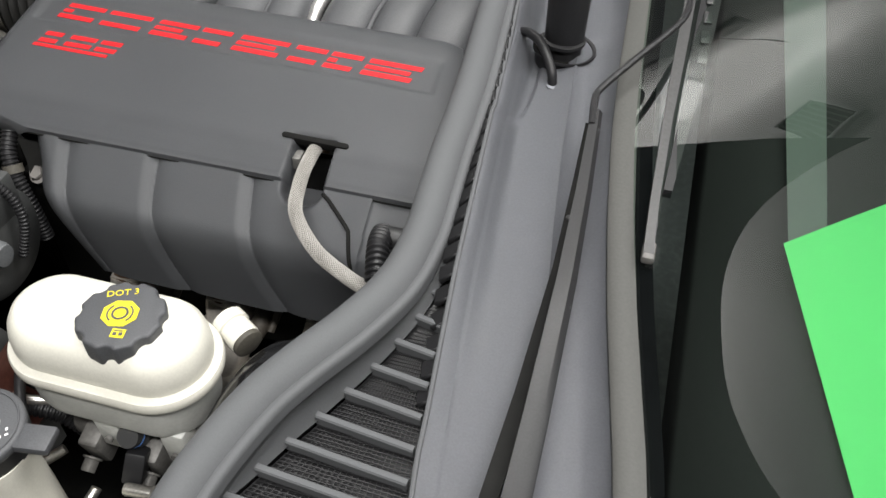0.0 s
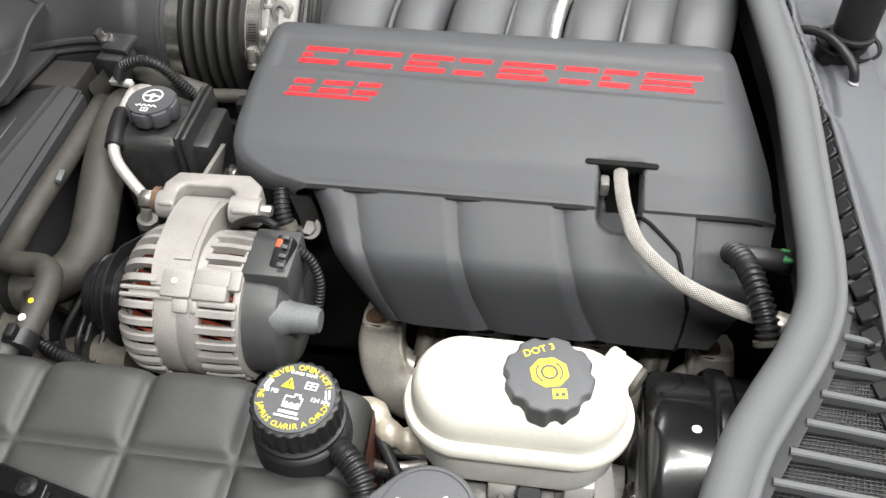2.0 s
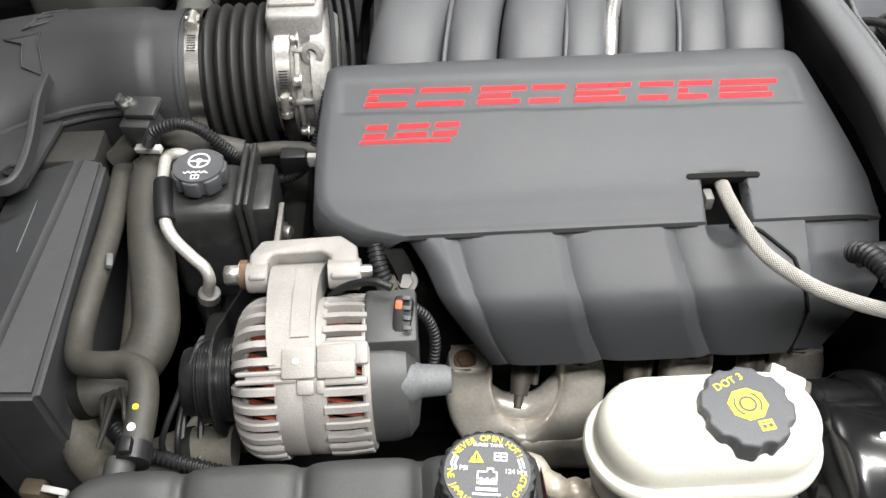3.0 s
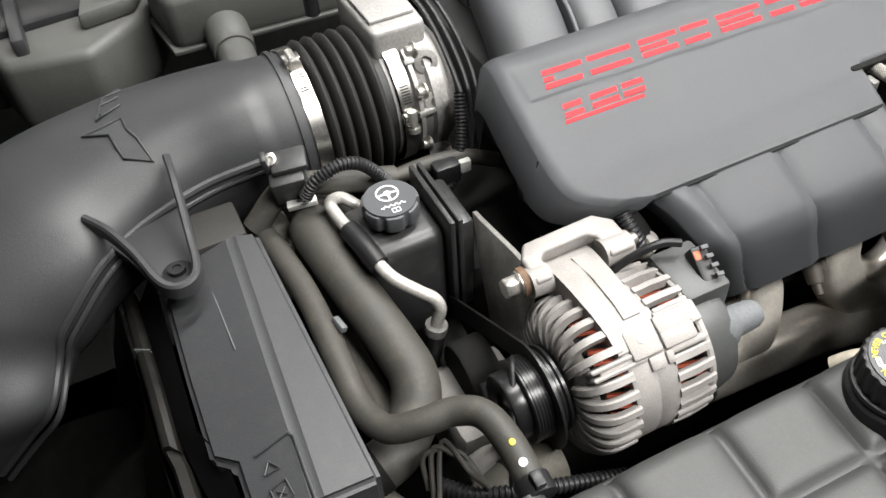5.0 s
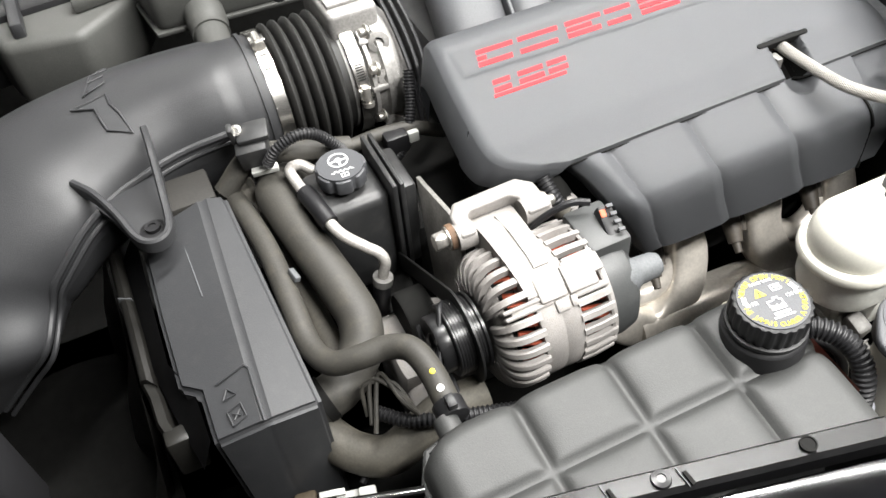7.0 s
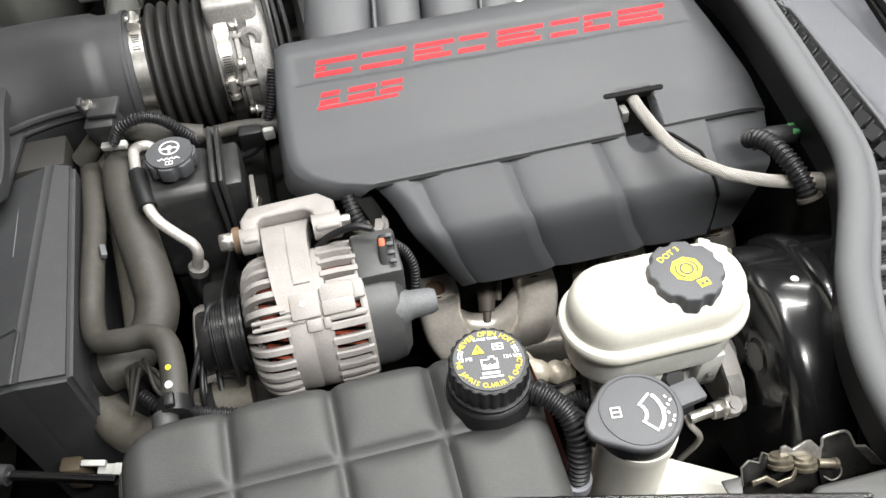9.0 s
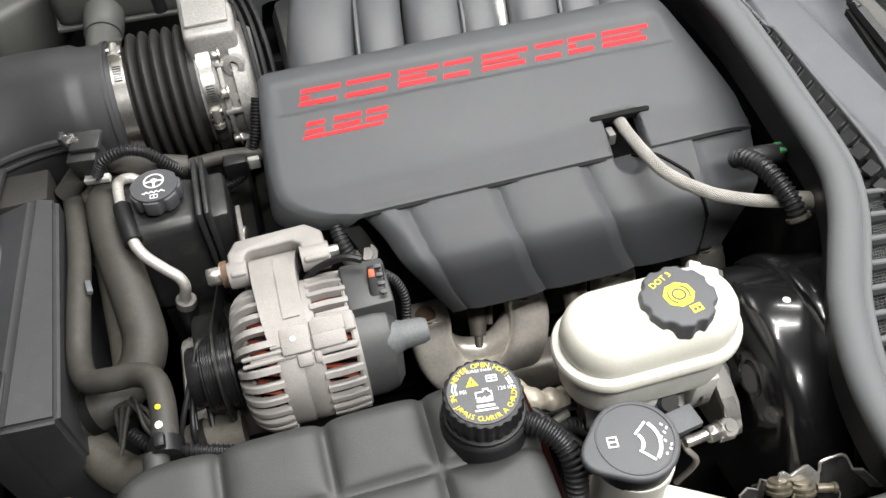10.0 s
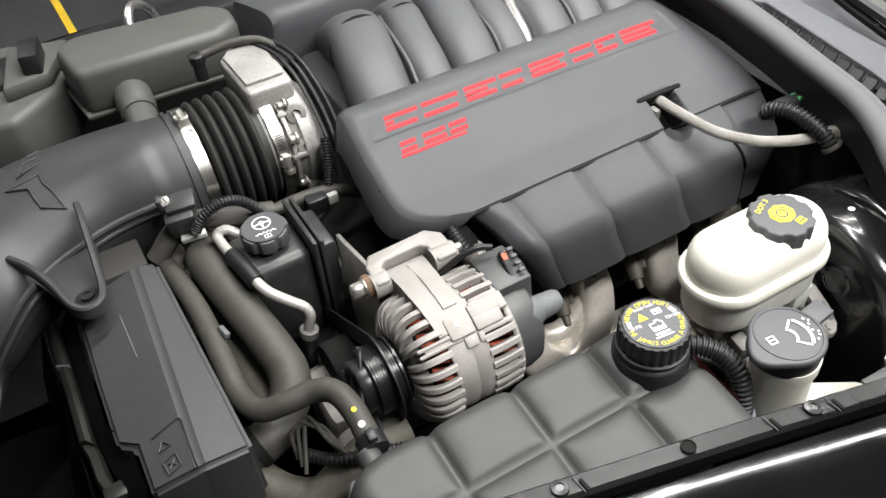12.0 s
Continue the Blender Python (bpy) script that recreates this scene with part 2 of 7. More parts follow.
def hexbolt(parent, centre, axis, r=0.007, h=0.006, washer=0.01, material=None, name="bolt"):
    bm = prism([(r * math.cos(math.pi / 3 * i), r * math.sin(math.pi / 3 * i)) for i in range(6)], 0.0015, h, None, r * 0.12, 1)
    rev([(washer, 0), (washer, 0.0015), (r, 0.002)], bm=bm, seg=20)
    bmesh.ops.transform(bm, matrix=axis_frame(centre, axis), verts=bm.verts)
    return part(name, bm, material or ZINC, parent)


def lettering(text, size, m, material, parent, name="lettering", depth=0.0003, align="CENTER"):
    cu = bpy.data.curves.new("scratch", "FONT")
    cu.body, cu.size, cu.extrude, cu.align_x, cu.align_y = text, size, depth, align, "CENTER"
    cu.resolution_u = 3
    ob = bpy.data.objects.new("scratch", cu)
    me = bpy.data.meshes.new_from_object(ob)
    bm = bmesh.new()
    bm.from_mesh(me)
    bpy.data.objects.remove(ob)
    bpy.data.meshes.remove(me)
    bmesh.ops.transform(bm, matrix=m, verts=bm.verts)
    return part(name, bm, material, parent)


def bars(rows, h, m, material, parent, name="mark", depth=0.0004):
    """Flat raised strokes; rows of outlines in the plane of m."""
    bm = bmesh.new()
    for poly in rows:
        prism(poly, h, h + depth, None, 0, bm=bm)
    bmesh.ops.transform(bm, matrix=m, verts=bm.verts)
    return part(name, bm, material, parent)


def rect(cx, cy, w, h, a=0.0):
    c, s = math.cos(a), math.sin(a)
    return [(cx + x * c - y * s, cy + x * s + y * c) for x, y in ((-w / 2, -h / 2), (w / 2, -h / 2), (w / 2, h / 2), (-w / 2, h / 2))]


def arc(cx, cy, r, w, a0, a1, k=10):
    """A band of a circle as quads."""
    out = []
    for i in range(k):
        p, q = (radians(a0 + (a1 - a0) * j / k) for j in (i, i + 1))
        out.append([(cx + (r - w / 2) * math.cos(p), cy + (r - w / 2) * math.sin(p)), (cx + (r + w / 2) * math.cos(p), cy + (r + w / 2) * math.sin(p)),
                    (cx + (r + w / 2) * math.cos(q), cy + (r + w / 2) * math.sin(q)), (cx + (r - w / 2) * math.cos(q), cy + (r - w / 2) * math.sin(q))])
    return out

# the room and the car body --------------------------------------------------
FLOOR = mat("garage_floor", (0.045, 0.047, 0.05), 0.45, grain=60, bump=0.2, mottle=1.2, vary=0.25, dust=0.1)
WALLS = mat("wall_paint", (0.16, 0.16, 0.155), 0.8, grain=80, bump=0.1, mottle=0.8, vary=0.05)
CEIL = mat("ceiling_paint", (0.75, 0.75, 0.74), 0.85, grain=60, bump=0.1, mottle=0.7, vary=0.06)
LINE = mat("yellow_floor_paint", (0.75, 0.5, 0.03), 0.55, grain=80, bump=0.1, vary=0.12)


def structure(name, bm, material, label):
    return tagged(part(name, bm, material), label, name.split("_")[0], kind="structure")


structure("floor", box(-5, 5, -5, 5, -0.1, 0, 0), FLOOR, "dark grey sealed garage floor")
structure("ceiling", box(-5.15, 5.15, -5.15, 5.15, 3.1, 3.2, 0), CEIL, "pale grey garage ceiling")
structure("wall_north", box(-5.15, 5.15, 5, 5.15, 0, 3.1, 0), WALLS, "pale painted garage wall")
structure("wall_south", box(-5.15, 5.15, -5.15, -5, 0, 3.1, 0), WALLS, "pale painted garage wall")
structure("wall_west", box(-5.15, -5, -5, 5, 0, 3.1, 0), WALLS, "pale painted garage wall")
structure("wall_east", box(5, 5.15, -5, 5, 0, 3.1, 0), WALLS, "pale painted garage wall")
tagged(part("floor_line", prism(rect(-0.345, 3.1, 0.026, 2.6, radians(1)), 0.001, 0.004), LINE), "yellow painted line on the garage floor", "marking", kind="structure")

# the last two housings belong to the added ceiling uplights
for row in LAMPS + CEILING_FILL:
    x, y, z, sx, sy, _, turn = row
    lamp = thing("ceiling_light", "long white fluorescent batten under the ceiling; two are added uplights", "light", (x, y, 3.1), "ceiling lights")
    part("housing", box(-sx / 2 - 0.03, sx / 2 + 0.03, -sy / 2 - 0.02, sy / 2 + 0.02, 0.015, 0.14, 0.01, pose(x, y, z, 0, 0, turn)), INK, lamp)
    for k in (-0.4, 0.4):
        part("hanger", box(-0.004, 0.004, -0.004, 0.004, 0.14, 3.1 - z, 0, pose(x, y, z, 0, 0, turn) @ Matrix.Translation((k * sx, 0, 0))), BLACK, lamp)

vent = thing("ceiling_vent", "white square ceiling vent with dark slats", "vent", (-1.05, 1.855, 3.1))
VM = pose(-1.05, 1.855, 3.09, 0, 0, -57) @ Matrix.Diagonal((0.58, 0.58, 1, 1))
for x0, x1, y0, y1 in ((-0.36, 0.36, -0.24, -0.20), (-0.36, 0.36, 0.20, 0.24), (-0.36, -0.32, -0.20, 0.20), (0.32, 0.36, -0.20, 0.20)):
    part("frame", box(x0, x1, y0, y1, -0.02, 0.01, 0.004, VM), INK, vent)
part("backing", box(-0.32, 0.32, -0.2, 0.2, 0.0, 0.006, 0, VM), DARK, vent)
for k in range(7):
    part("slat", box(-0.32, 0.32, -0.008, 0.008, -0.012, -0.002, 0, VM @ Matrix.Translation((0, -0.17 + 0.057 * k, 0)) @ Matrix.Rotation(0.5, 4, "X")), WALLS, vent)

# car body: one shell whose bays the loose units sit in
car = thing("car_body", "glossy black sports car body with its bonnet open", "car", (0, 0.27, 0))


def fender_line(x):
    """Edge of the wing beside the bay: y and z at x."""
    return interp([(-1.1, -0.10, 0.74), (-0.7, -0.195, 0.77), (-0.45, -0.252, 0.787), (-0.3, -0.287, 0.797), (-0.1, -0.336, 0.803), (0.04, -0.372, 0.806),
                   (0.2, -0.415, 0.808), (0.5, -0.47, 0.81)], x)


def trim_surface(u, v):
    x = -1.05 + 1.19 * u
    y, z = fender_line(x)
    prof = [(0.004, -0.05), (0.0, -0.004), (-0.003, 0.0), (-0.018, 0.001), (-0.022, -0.002), (-0.024, -0.012)]
    a = prof[round(v * 5)]
    return Vector((x, y + a[0], z + a[1]))


part("bay_trim", sheet(60, 5, trim_surface, 0.002), PULLEY, car, "black plastic strip with screw holes along the bay")


def wing_surface(u, v):
    x = -1.05 + 1.6 * u
    y, z = fender_line(x)
    prof = [(-0.026, -0.03), (-0.027, -0.012), (-0.031, -0.006), (-0.05, -0.0045), (-0.1, -0.0095), (-0.17, -0.025), (-0.24, -0.056), (-0.3, -0.11), (-0.35, -0.2), (-0.37, -0.4), (-0.36, -0.62)]
    a = prof[round(v * 10)]
    return Vector((x, y + a[0], z + a[1]))


part("front_wing", sheet(60, 10, wing_surface, 0.003), GLOSS, car, "glossy black painted front wing")
for x in (-0.2474, -0.142, -0.0355, -0.355):
    y, z = fender_line(x)
    hole = x == -0.142
    bm = rev([(0.0065, 0), (0.0065, 0.0008), (0.0052, 0.001), (0.005, -0.001), (0, -0.001)] if hole else [(0.0075, 0), (0.007, 0.001), (0.0035, 0.0016), (0.0035, 0.0004), (0, 0.0004)], (x, y - 0.0105, z + 0.0022), seg=20)
    part("trim_screw", bm, DARK if hole else PULLEY, car, "black hole" if hole else "worn screw")
for x in (-0.231, -0.285, -0.072, -0.018):
    y, z = fender_line(x)
    part("trim_joint", box(-0.0016, 0.0016, -0.0205, -0.009, 0.0012, 0.0032, 0.0004, pose(x, y, z, 0, 0, 4)), DARK, car)
    part("trim_edge", box(-0.0003, 0.0003, -0.0205, -0.004, 0.0012, 0.0026, 0.0001, pose(x - 0.0035, y, z, 0, 0, 4)), GREYBOOT, car, "pale worn joint edge")

part("corner_panel", prism([(0.098, -0.392), (0.1106, -0.3832), (0.135, -0.3838), (0.30, -0.3845), (0.30, -0.462), (0.143, -0.425), (0.143, -0.402)], 0.775, 0.80, None, 0.004, 3), TANK, car, "dusty dark plastic corner panel beside the latch")

# tub under everything, walls of the bay; the dark colour holds their shade
def tub(u, v):
    x = -0.95 + 1.35 * u
    y0, z0 = fender_line(x)
    prof = [(y0 + 0.006, z0 - 0.03), (y0 + 0.02, 0.6), (y0 + 0.05, 0.42), (0.1, 0.34), (0.45, 0.34), (0.86, 0.42), (0.9, 0.69)]
    a = prof[round(v * 6)]
    return Vector((x, *a))


part("bay_liner", sheet(20, 6, tub, 0.004), DARK, car, "near-black inner bay panels, darkened for the shade in the bay")
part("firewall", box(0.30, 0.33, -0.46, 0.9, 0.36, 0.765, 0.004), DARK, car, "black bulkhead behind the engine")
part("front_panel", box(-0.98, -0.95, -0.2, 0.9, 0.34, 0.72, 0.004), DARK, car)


def bonnet_surface(u, v):
    """The raised bonnet, hinged at the nose; its trailing edge follows the screen, with swept corners."""
    side = 2 * u - 1
    d, y = (1.43 + 0.45 * abs(side) ** 2.6) * v, 0.27 + side * (0.6 + 0.17 * v)
    a = radians(70.4)
    crown = 0.05 * (1 - side ** 2)
    return Vector((-1.0 + d * math.cos(a) - crown * math.sin(a), y, 0.62 + d * math.sin(a) + crown * math.cos(a)))


part("bonnet", sheet(40, 14, bonnet_surface, 0.025), BLACK, car, "raised black bonnet")

# engine ----------------------------------------------------------------------
def smooth(a, b, x):
    t = min(1, max(0, (x - a) / (b - a)))
    return t * t * (3 - 2 * t)


def flow(rows, t):
    """Smooth curve through rows (t, values...), by Hermite pieces."""
    k = len(rows) - 1
    i = next((j for j in range(k) if t <= rows[j + 1][0]), k - 1)
    a, b = rows[i], rows[i + 1]
    before, after = rows[max(0, i - 1)], rows[min(k, i + 2)]
    h = b[0] - a[0]
    f = (t - a[0]) / h
    out = []
    for p, q, r, w in zip(before[1:], a[1:], b[1:], after[1:]):
        m0 = (r - p) / (b[0] - before[0]) * h
        m1 = (w - q) / (after[0] - a[0]) * h
        out.append((2 * f ** 3 - 3 * f * f + 1) * q + (f ** 3 - 2 * f * f + f) * m0 + (3 * f * f - 2 * f ** 3) * r + (f ** 3 - f * f) * m1)
    return out


RIBS = ((-0.095, -0.076, -0.049), (-0.003, 0.010, 0.035), (0.091, 0.105, 0.1335))
UPPER = [(0, .190, .79, -.198, .231), (.08, .189, .835, -.203, .235), (.14, .184, .849, -.205, .238), (.2, .174, .856, -.206, .241), (.28, .160, .857, -.207, .244), (.42, .124, .849, -.211, .251),
         (.58, .083, .8385, -.214, .259), (.76, .034, .824, -.214, .268), (.87, .016, .8155, -.203, .270), (.95, .003, .8085, -.176, .272), (.97, .001, .8072, -.165, .272), (.985, -.0012, .8058, -.155, .273), (.992, -.0025, .8050, -.150, .273), (1, -.0028, .8005, -.148, .273)]
LOWER = [(0, .006, .8065, -.139, .272), (.1, -.007, .7995, -.130, .270), (.25, -.025, .788, -.118, .267), (.4, -.042, .776, -.110, .264), (.48, -.0495, .769, -.105, .262), (.54, -.054, .760, -.099, .258),
         (.6, -.0565, .748, -.092, .254), (.75, -.0575, .722, -.079, .245), (1, -.058, .688, -.062, .234)]


def scoop(x, y, z):
    """Depth of the hose recess: a channel with a round end below the slot."""
    s = (0.034 - y) + max(0.0, (0.80 - z)) * 0.7
    half = 0.0205
    d = abs(x - 0.140)
    if y > 0.038 or s > 0.075:
        return 0.0
    end = 0.062
    over = max(0.0, s - (end - half))
    dist = math.hypot(d, over)
    return smooth(0.038, 0.034, y) * smooth(half, half - 0.008, dist) * (0.03 - 0.018 * smooth(0.03, 0.06, s))


def cover_top(x, y):
    """Height of the upper panel."""
    rows = [(r[1], r[2]) for r in reversed(UPPER)]
    return interp(rows, y)[0]


def inset_depth(x, y):
    """The shallow tray that holds the badge, running slightly across the panel."""
    low, high = 0.1145 - 0.0228 * (x + 0.191), 0.1530 - 0.0170 * (x + 0.191)
    return 0.0017 * smooth(low - 0.0008, low + 0.0008, y) * smooth(high + 0.004, high - 0.004, y) * smooth(-0.193, -0.184, x) * smooth(0.231, 0.224, x)


def upper_panel(u, v):
    y, z, xl, xr = flow(UPPER, v)
    x = xl + (xr - xl) * u
    dl, dr = x - xl, xr - x
    if dl < 0.016:
        f = 1 - dl / 0.016
        z -= 0.007 * f * f + (0.045 if u == 0 else 0)
        x += 0.002 * f * (1 if u > 0 else -2)
        if y < 0.06 and u == 0:
            z = max(z, 0.778)
            y += 0.012
    if dr < 0.03:
        f = 1 - dr / 0.03
        z -= 0.006 * f * f + (0.05 if u == 1 else 0)
    inset = inset_depth(x, y)
    z -= inset
    d = scoop(x, y, z)
    return Vector((x, y + d * 0.5, z - d))


def lower_panel(u, v):
    y, z, xl, xr = flow(LOWER, v)
    x = xl + (xr - xl) * u
    out = 0.0
    edges = [flow([(0, r[0]), (.5, r[1]), (1, r[2])], v)[0] for r in RIBS]
    for e in edges:
        depth = 0.0052 - 0.0012 * v
        if x > e:
            out -= depth * math.exp(-(x - e) / 0.0105)
        elif e - x < 0.0135:
            out -= depth * smooth(0.0135, -0.006, e - x)
    if x > 0.205:
        out -= 0.004 * smooth(0.195, 0.215, x)
    tilt = 0.84 - 0.74 * smooth(0.42, 0.62, v)
    n = Vector((0, -math.sqrt(1 - tilt * tilt), tilt))
    d = scoop(x, y, z)
    dl = x - xl
    f = max(0.0, 1 - dl / 0.02)
    roll = Vector((-0.003 * f, 0.012 * f * f, -0.011 * f * f)) if u > 0 else Vector((0.004, 0.035, -0.03))
    return Vector((x, y, z)) + n * out + Vector((0, d * 0.6, -d * 0.8)) + roll


cover = thing("engine_cover", "dark grey moulded plastic engine cover with raised red badge shapes", "engine cover", (0.03, 0.06, 0.69))
part("upper_panel", sheet(260, 110, upper_panel, 0.003), COVER, cover, angle=50)
part("lower_panel", sheet(300, 60, lower_panel, 0.003), COVER, cover, "ribbed flank of the plastic cover", angle=50)


def on_cover(x, y, h):
    return Vector((x, y, cover_top(x, y) - inset_depth(x, y) + h))


def badge(name, polys, h=0.0006):
    bm = bmesh.new()
    for poly in polys:
        low = [bm.verts.new(on_cover(x, y, -0.001)) for x, y in poly]
        top = [bm.verts.new(on_cover(x, y, h)) for x, y in poly]
        k = len(poly)
        bm.faces.new(top)
        for i in range(k):
            bm.faces.new((low[i], low[(i + 1) % k], top[(i + 1) % k], top[i]))
    return part(name, bm, RED, cover, "red badge shape", angle=20)


def slanted(x0, x1, f0, f1, line, height, lean=0.30):
    """A leaning bar between two heights over a sloping base line."""
    def at(x, f):
        return (x + f * height * lean, line[0] + line[1] * x + f * height)
    return [at(x0, f0), at(x1, f0), at(x1, f1), at(x0, f1)]


LINE_1, TALL = (0.1178, -0.0211), 0.0206
CELLS = [(-0.168, -0.127, 0.25), (-0.121, -0.075, 0.0), (-0.066, -0.024, 0.7), (-0.019, 0.012, 0.0), (0.022, 0.072, 0.8), (0.080, 0.111, 0.0), (0.116, 0.147, 0.3), (0.154, 0.206, 0.85)]
for a, b, mid in CELLS:
    strokes = [slanted(a, b, 0.74, 1, LINE_1, TALL), slanted(a, b - 0.003, 0, 0.26, LINE_1, TALL)]
    if mid:
        strokes.append(slanted(a, a + (b - a) * mid, 0.38, 0.60, LINE_1, TALL))
    badge("badge_mark", strokes)
LINE_2, SMALL = (0.0858, 0.0), 0.0142
for a, b in ((-0.169, -0.150), (-0.141, -0.113), (-0.108, -0.086)):
    badge("badge_mark", [slanted(a, b, 0, 0.36, LINE_2, SMALL), slanted(a, b, 0.64, 1, LINE_2, SMALL)])
badge("badge_bar", [slanted(-0.172, -0.0915, 0, 1, (0.0788, -0.01), 0.0034)])

slot = bmesh.new()
prism(stadium(0.0635, 0.0055, 6), -0.008, 0.0016, pose(0.140, 0.0335, cover_top(0.140, 0.0335), 14, 0, -1), 0.0005, bm=slot)
part("slot", slot, DARK, cover, "black slot for the braided hose")
for a, b in ((0.03, 0.62), (0.755, 0.97)):
    part("seam", sweep([upper_panel(u, 1) + Vector((0, -0.0002, -0.0002)) for u in np.linspace(a, b, 40)], 0.0008, 6), DARK, cover)
cut = [(0.705, 0.06), (0.74, 0.12), (0.804, 0.29), (0.825, 0.48), (0.862, 0.62), (0.885, 0.8), (0.90, 1.0)]
part("seam", sweep([lower_panel(u, v) + Vector((0, -0.0008, 0.0004)) for u, v in [(interp([(r[1], r[0]) for r in cut], v)[0], v) for v in np.linspace(0.05, 1, 40)]], 0.0018, 6), DARK, cover)


def opening(u, v):
    """A sheet beside the hose below the slot, blackened for a hole's shade."""
    x, y = 0.128 + 0.029 * u + 0.004 * v * (1 - u), 0.035 - 0.037 * v
    d = scoop(x, y, cover_top(x, y))
    return Vector((x, y + d * 0.5, cover_top(x, y) - d + 0.0016))


part("hose_opening_shade", sheet(10, 10, opening, 0.001), DARK, cover, "black sheet for the dark hole round the hose")

# intake manifold: runners arching up to the middle
manifold = thing("intake_manifold", "black plastic intake manifold with rounded runners", "manifold", (0.02, 0.27, 0.7))
PILLOW = [(1.0 * math.copysign(abs(math.cos(a)) ** 0.8, math.cos(a)), 1.04 * math.copysign(abs(math.sin(a)) ** 0.75, math.sin(a))) for a in [2 * math.pi * k / 26 for k in range(26)]]
for x, r in ((-0.130, 0.0375), (-0.066, 0.0245), (-0.004, 0.0325), (0.045, 0.0215), (0.110, 0.0285), (0.161, 0.0245), (0.214, 0.0315)):
    d = (r - 0.03) * 0.85
    path = spline([(x - 0.010, 0.13 + d, 0.70), (x - 0.006, 0.163 + d, 0.786 - d), (x + 0.001, 0.213 + d, 0.829 - d), (x + 0.013, 0.275, 0.843 - d), (x + 0.028, 0.34, 0.840 - d), (x + 0.04, 0.42, 0.79 - d)], 8)
    part("runner", sweep(path, r, prof=PILLOW, up=(1, 0, 0)), RUNNER, manifold)
    part("gasket", sweep([Vector((x + 0.024, 0.318, 0.8425 - d)) + Vector((1.06 * r * math.cos(a), 0.1 * r * math.sin(a), 1.06 * r * math.sin(a))) for a in np.linspace(-0.3, math.pi + 0.3, 24)], 0.0028, 8), DARK, manifold, "black gasket lip")
for x in (-0.0915, 0.0265, 0.1375):
    part("web", sweep(spline([(x - 0.006, 0.150, 0.79), (x - 0.003, 0.172, 0.826), (x, 0.195, 0.845), (x + 0.005, 0.225, 0.857), (x + 0.013, 0.275, 0.8605), (x + 0.026, 0.34, 0.855)], 6), 0.0028, prof=[(-1, -0.4), (-0.6, -0.8), (8, -1.2), (8, 1.2), (-0.6, 0.8), (-1, 0.4)], up=(1, 0, 0)), RUNNER, manifold)
part("plenum", box(-0.17, 0.26, 0.2, 0.42, 0.70, 0.80, 0.02), PLASTIC, manifold)
rail = thing("fuel_line", "bright steel fuel pipe between the intake runners", "pipe", (0.078, 0.2, 0.83))
part("pipe", tube([(0.069, 0.172, 0.80), (0.0725, 0.205, 0.837), (0.0755, 0.2245, 0.849), (0.083, 0.256, 0.856), (0.093, 0.286, 0.858), (0.108, 0.34, 0.85), (0.12, 0.40, 0.80)], 0.0075, 14), BRIGHT, rail)

far_cover = thing("engine_cover", "dark grey plastic engine cover of the far cylinder bank", "engine cover", (0.0, 0.44, 0.7))
FAR = [(0, 0.428, 0.785), (0.12, 0.43, 0.84), (0.22, 0.437, 0.853), (0.32, 0.45, 0.857), (0.5, 0.50, 0.85), (0.75, 0.56, 0.83), (1, 0.60, 0.75)]


def far_panel(u, v):
    y, z = interp(FAR, v)
    x = -0.19 - 0.2 * min(0.07, max(0, y - 0.43)) + 0.43 * u
    if u == 0 or u == 1:
        z -= 0.06
    elif u < 0.03 or u > 0.97:
        z -= 0.004
    return Vector((x, y, z))


part("upper_panel", sheet(40, 24, far_panel, 0.003), COVER, far_cover, angle=50)

# block and heads below, darkened for the shade they sit in
block = thing("engine_block", "cast engine block and cylinder heads, darkened for the shade under the covers", "engine", (0.02, 0.27, 0.38))
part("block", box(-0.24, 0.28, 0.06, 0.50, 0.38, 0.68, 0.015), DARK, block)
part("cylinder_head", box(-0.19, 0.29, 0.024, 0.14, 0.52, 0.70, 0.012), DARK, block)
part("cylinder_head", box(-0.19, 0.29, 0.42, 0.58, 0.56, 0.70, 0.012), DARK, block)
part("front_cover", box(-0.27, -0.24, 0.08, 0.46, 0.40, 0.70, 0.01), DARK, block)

# exhaust manifold
exhaust = thing("exhaust_manifold", "satin weathered steel exhaust manifold with elbow runners", "manifold", (0.02, -0.06, 0.5))
PORTS = [-0.0795 + 0.1125 * i for i in range(4)]
SQUARE = [(0.86 * math.copysign(abs(math.cos(a)) ** 0.55, math.cos(a)), math.copysign(abs(math.sin(a)) ** 0.55, math.sin(a))) for a in [2 * math.pi * k / 28 for k in range(28)]]
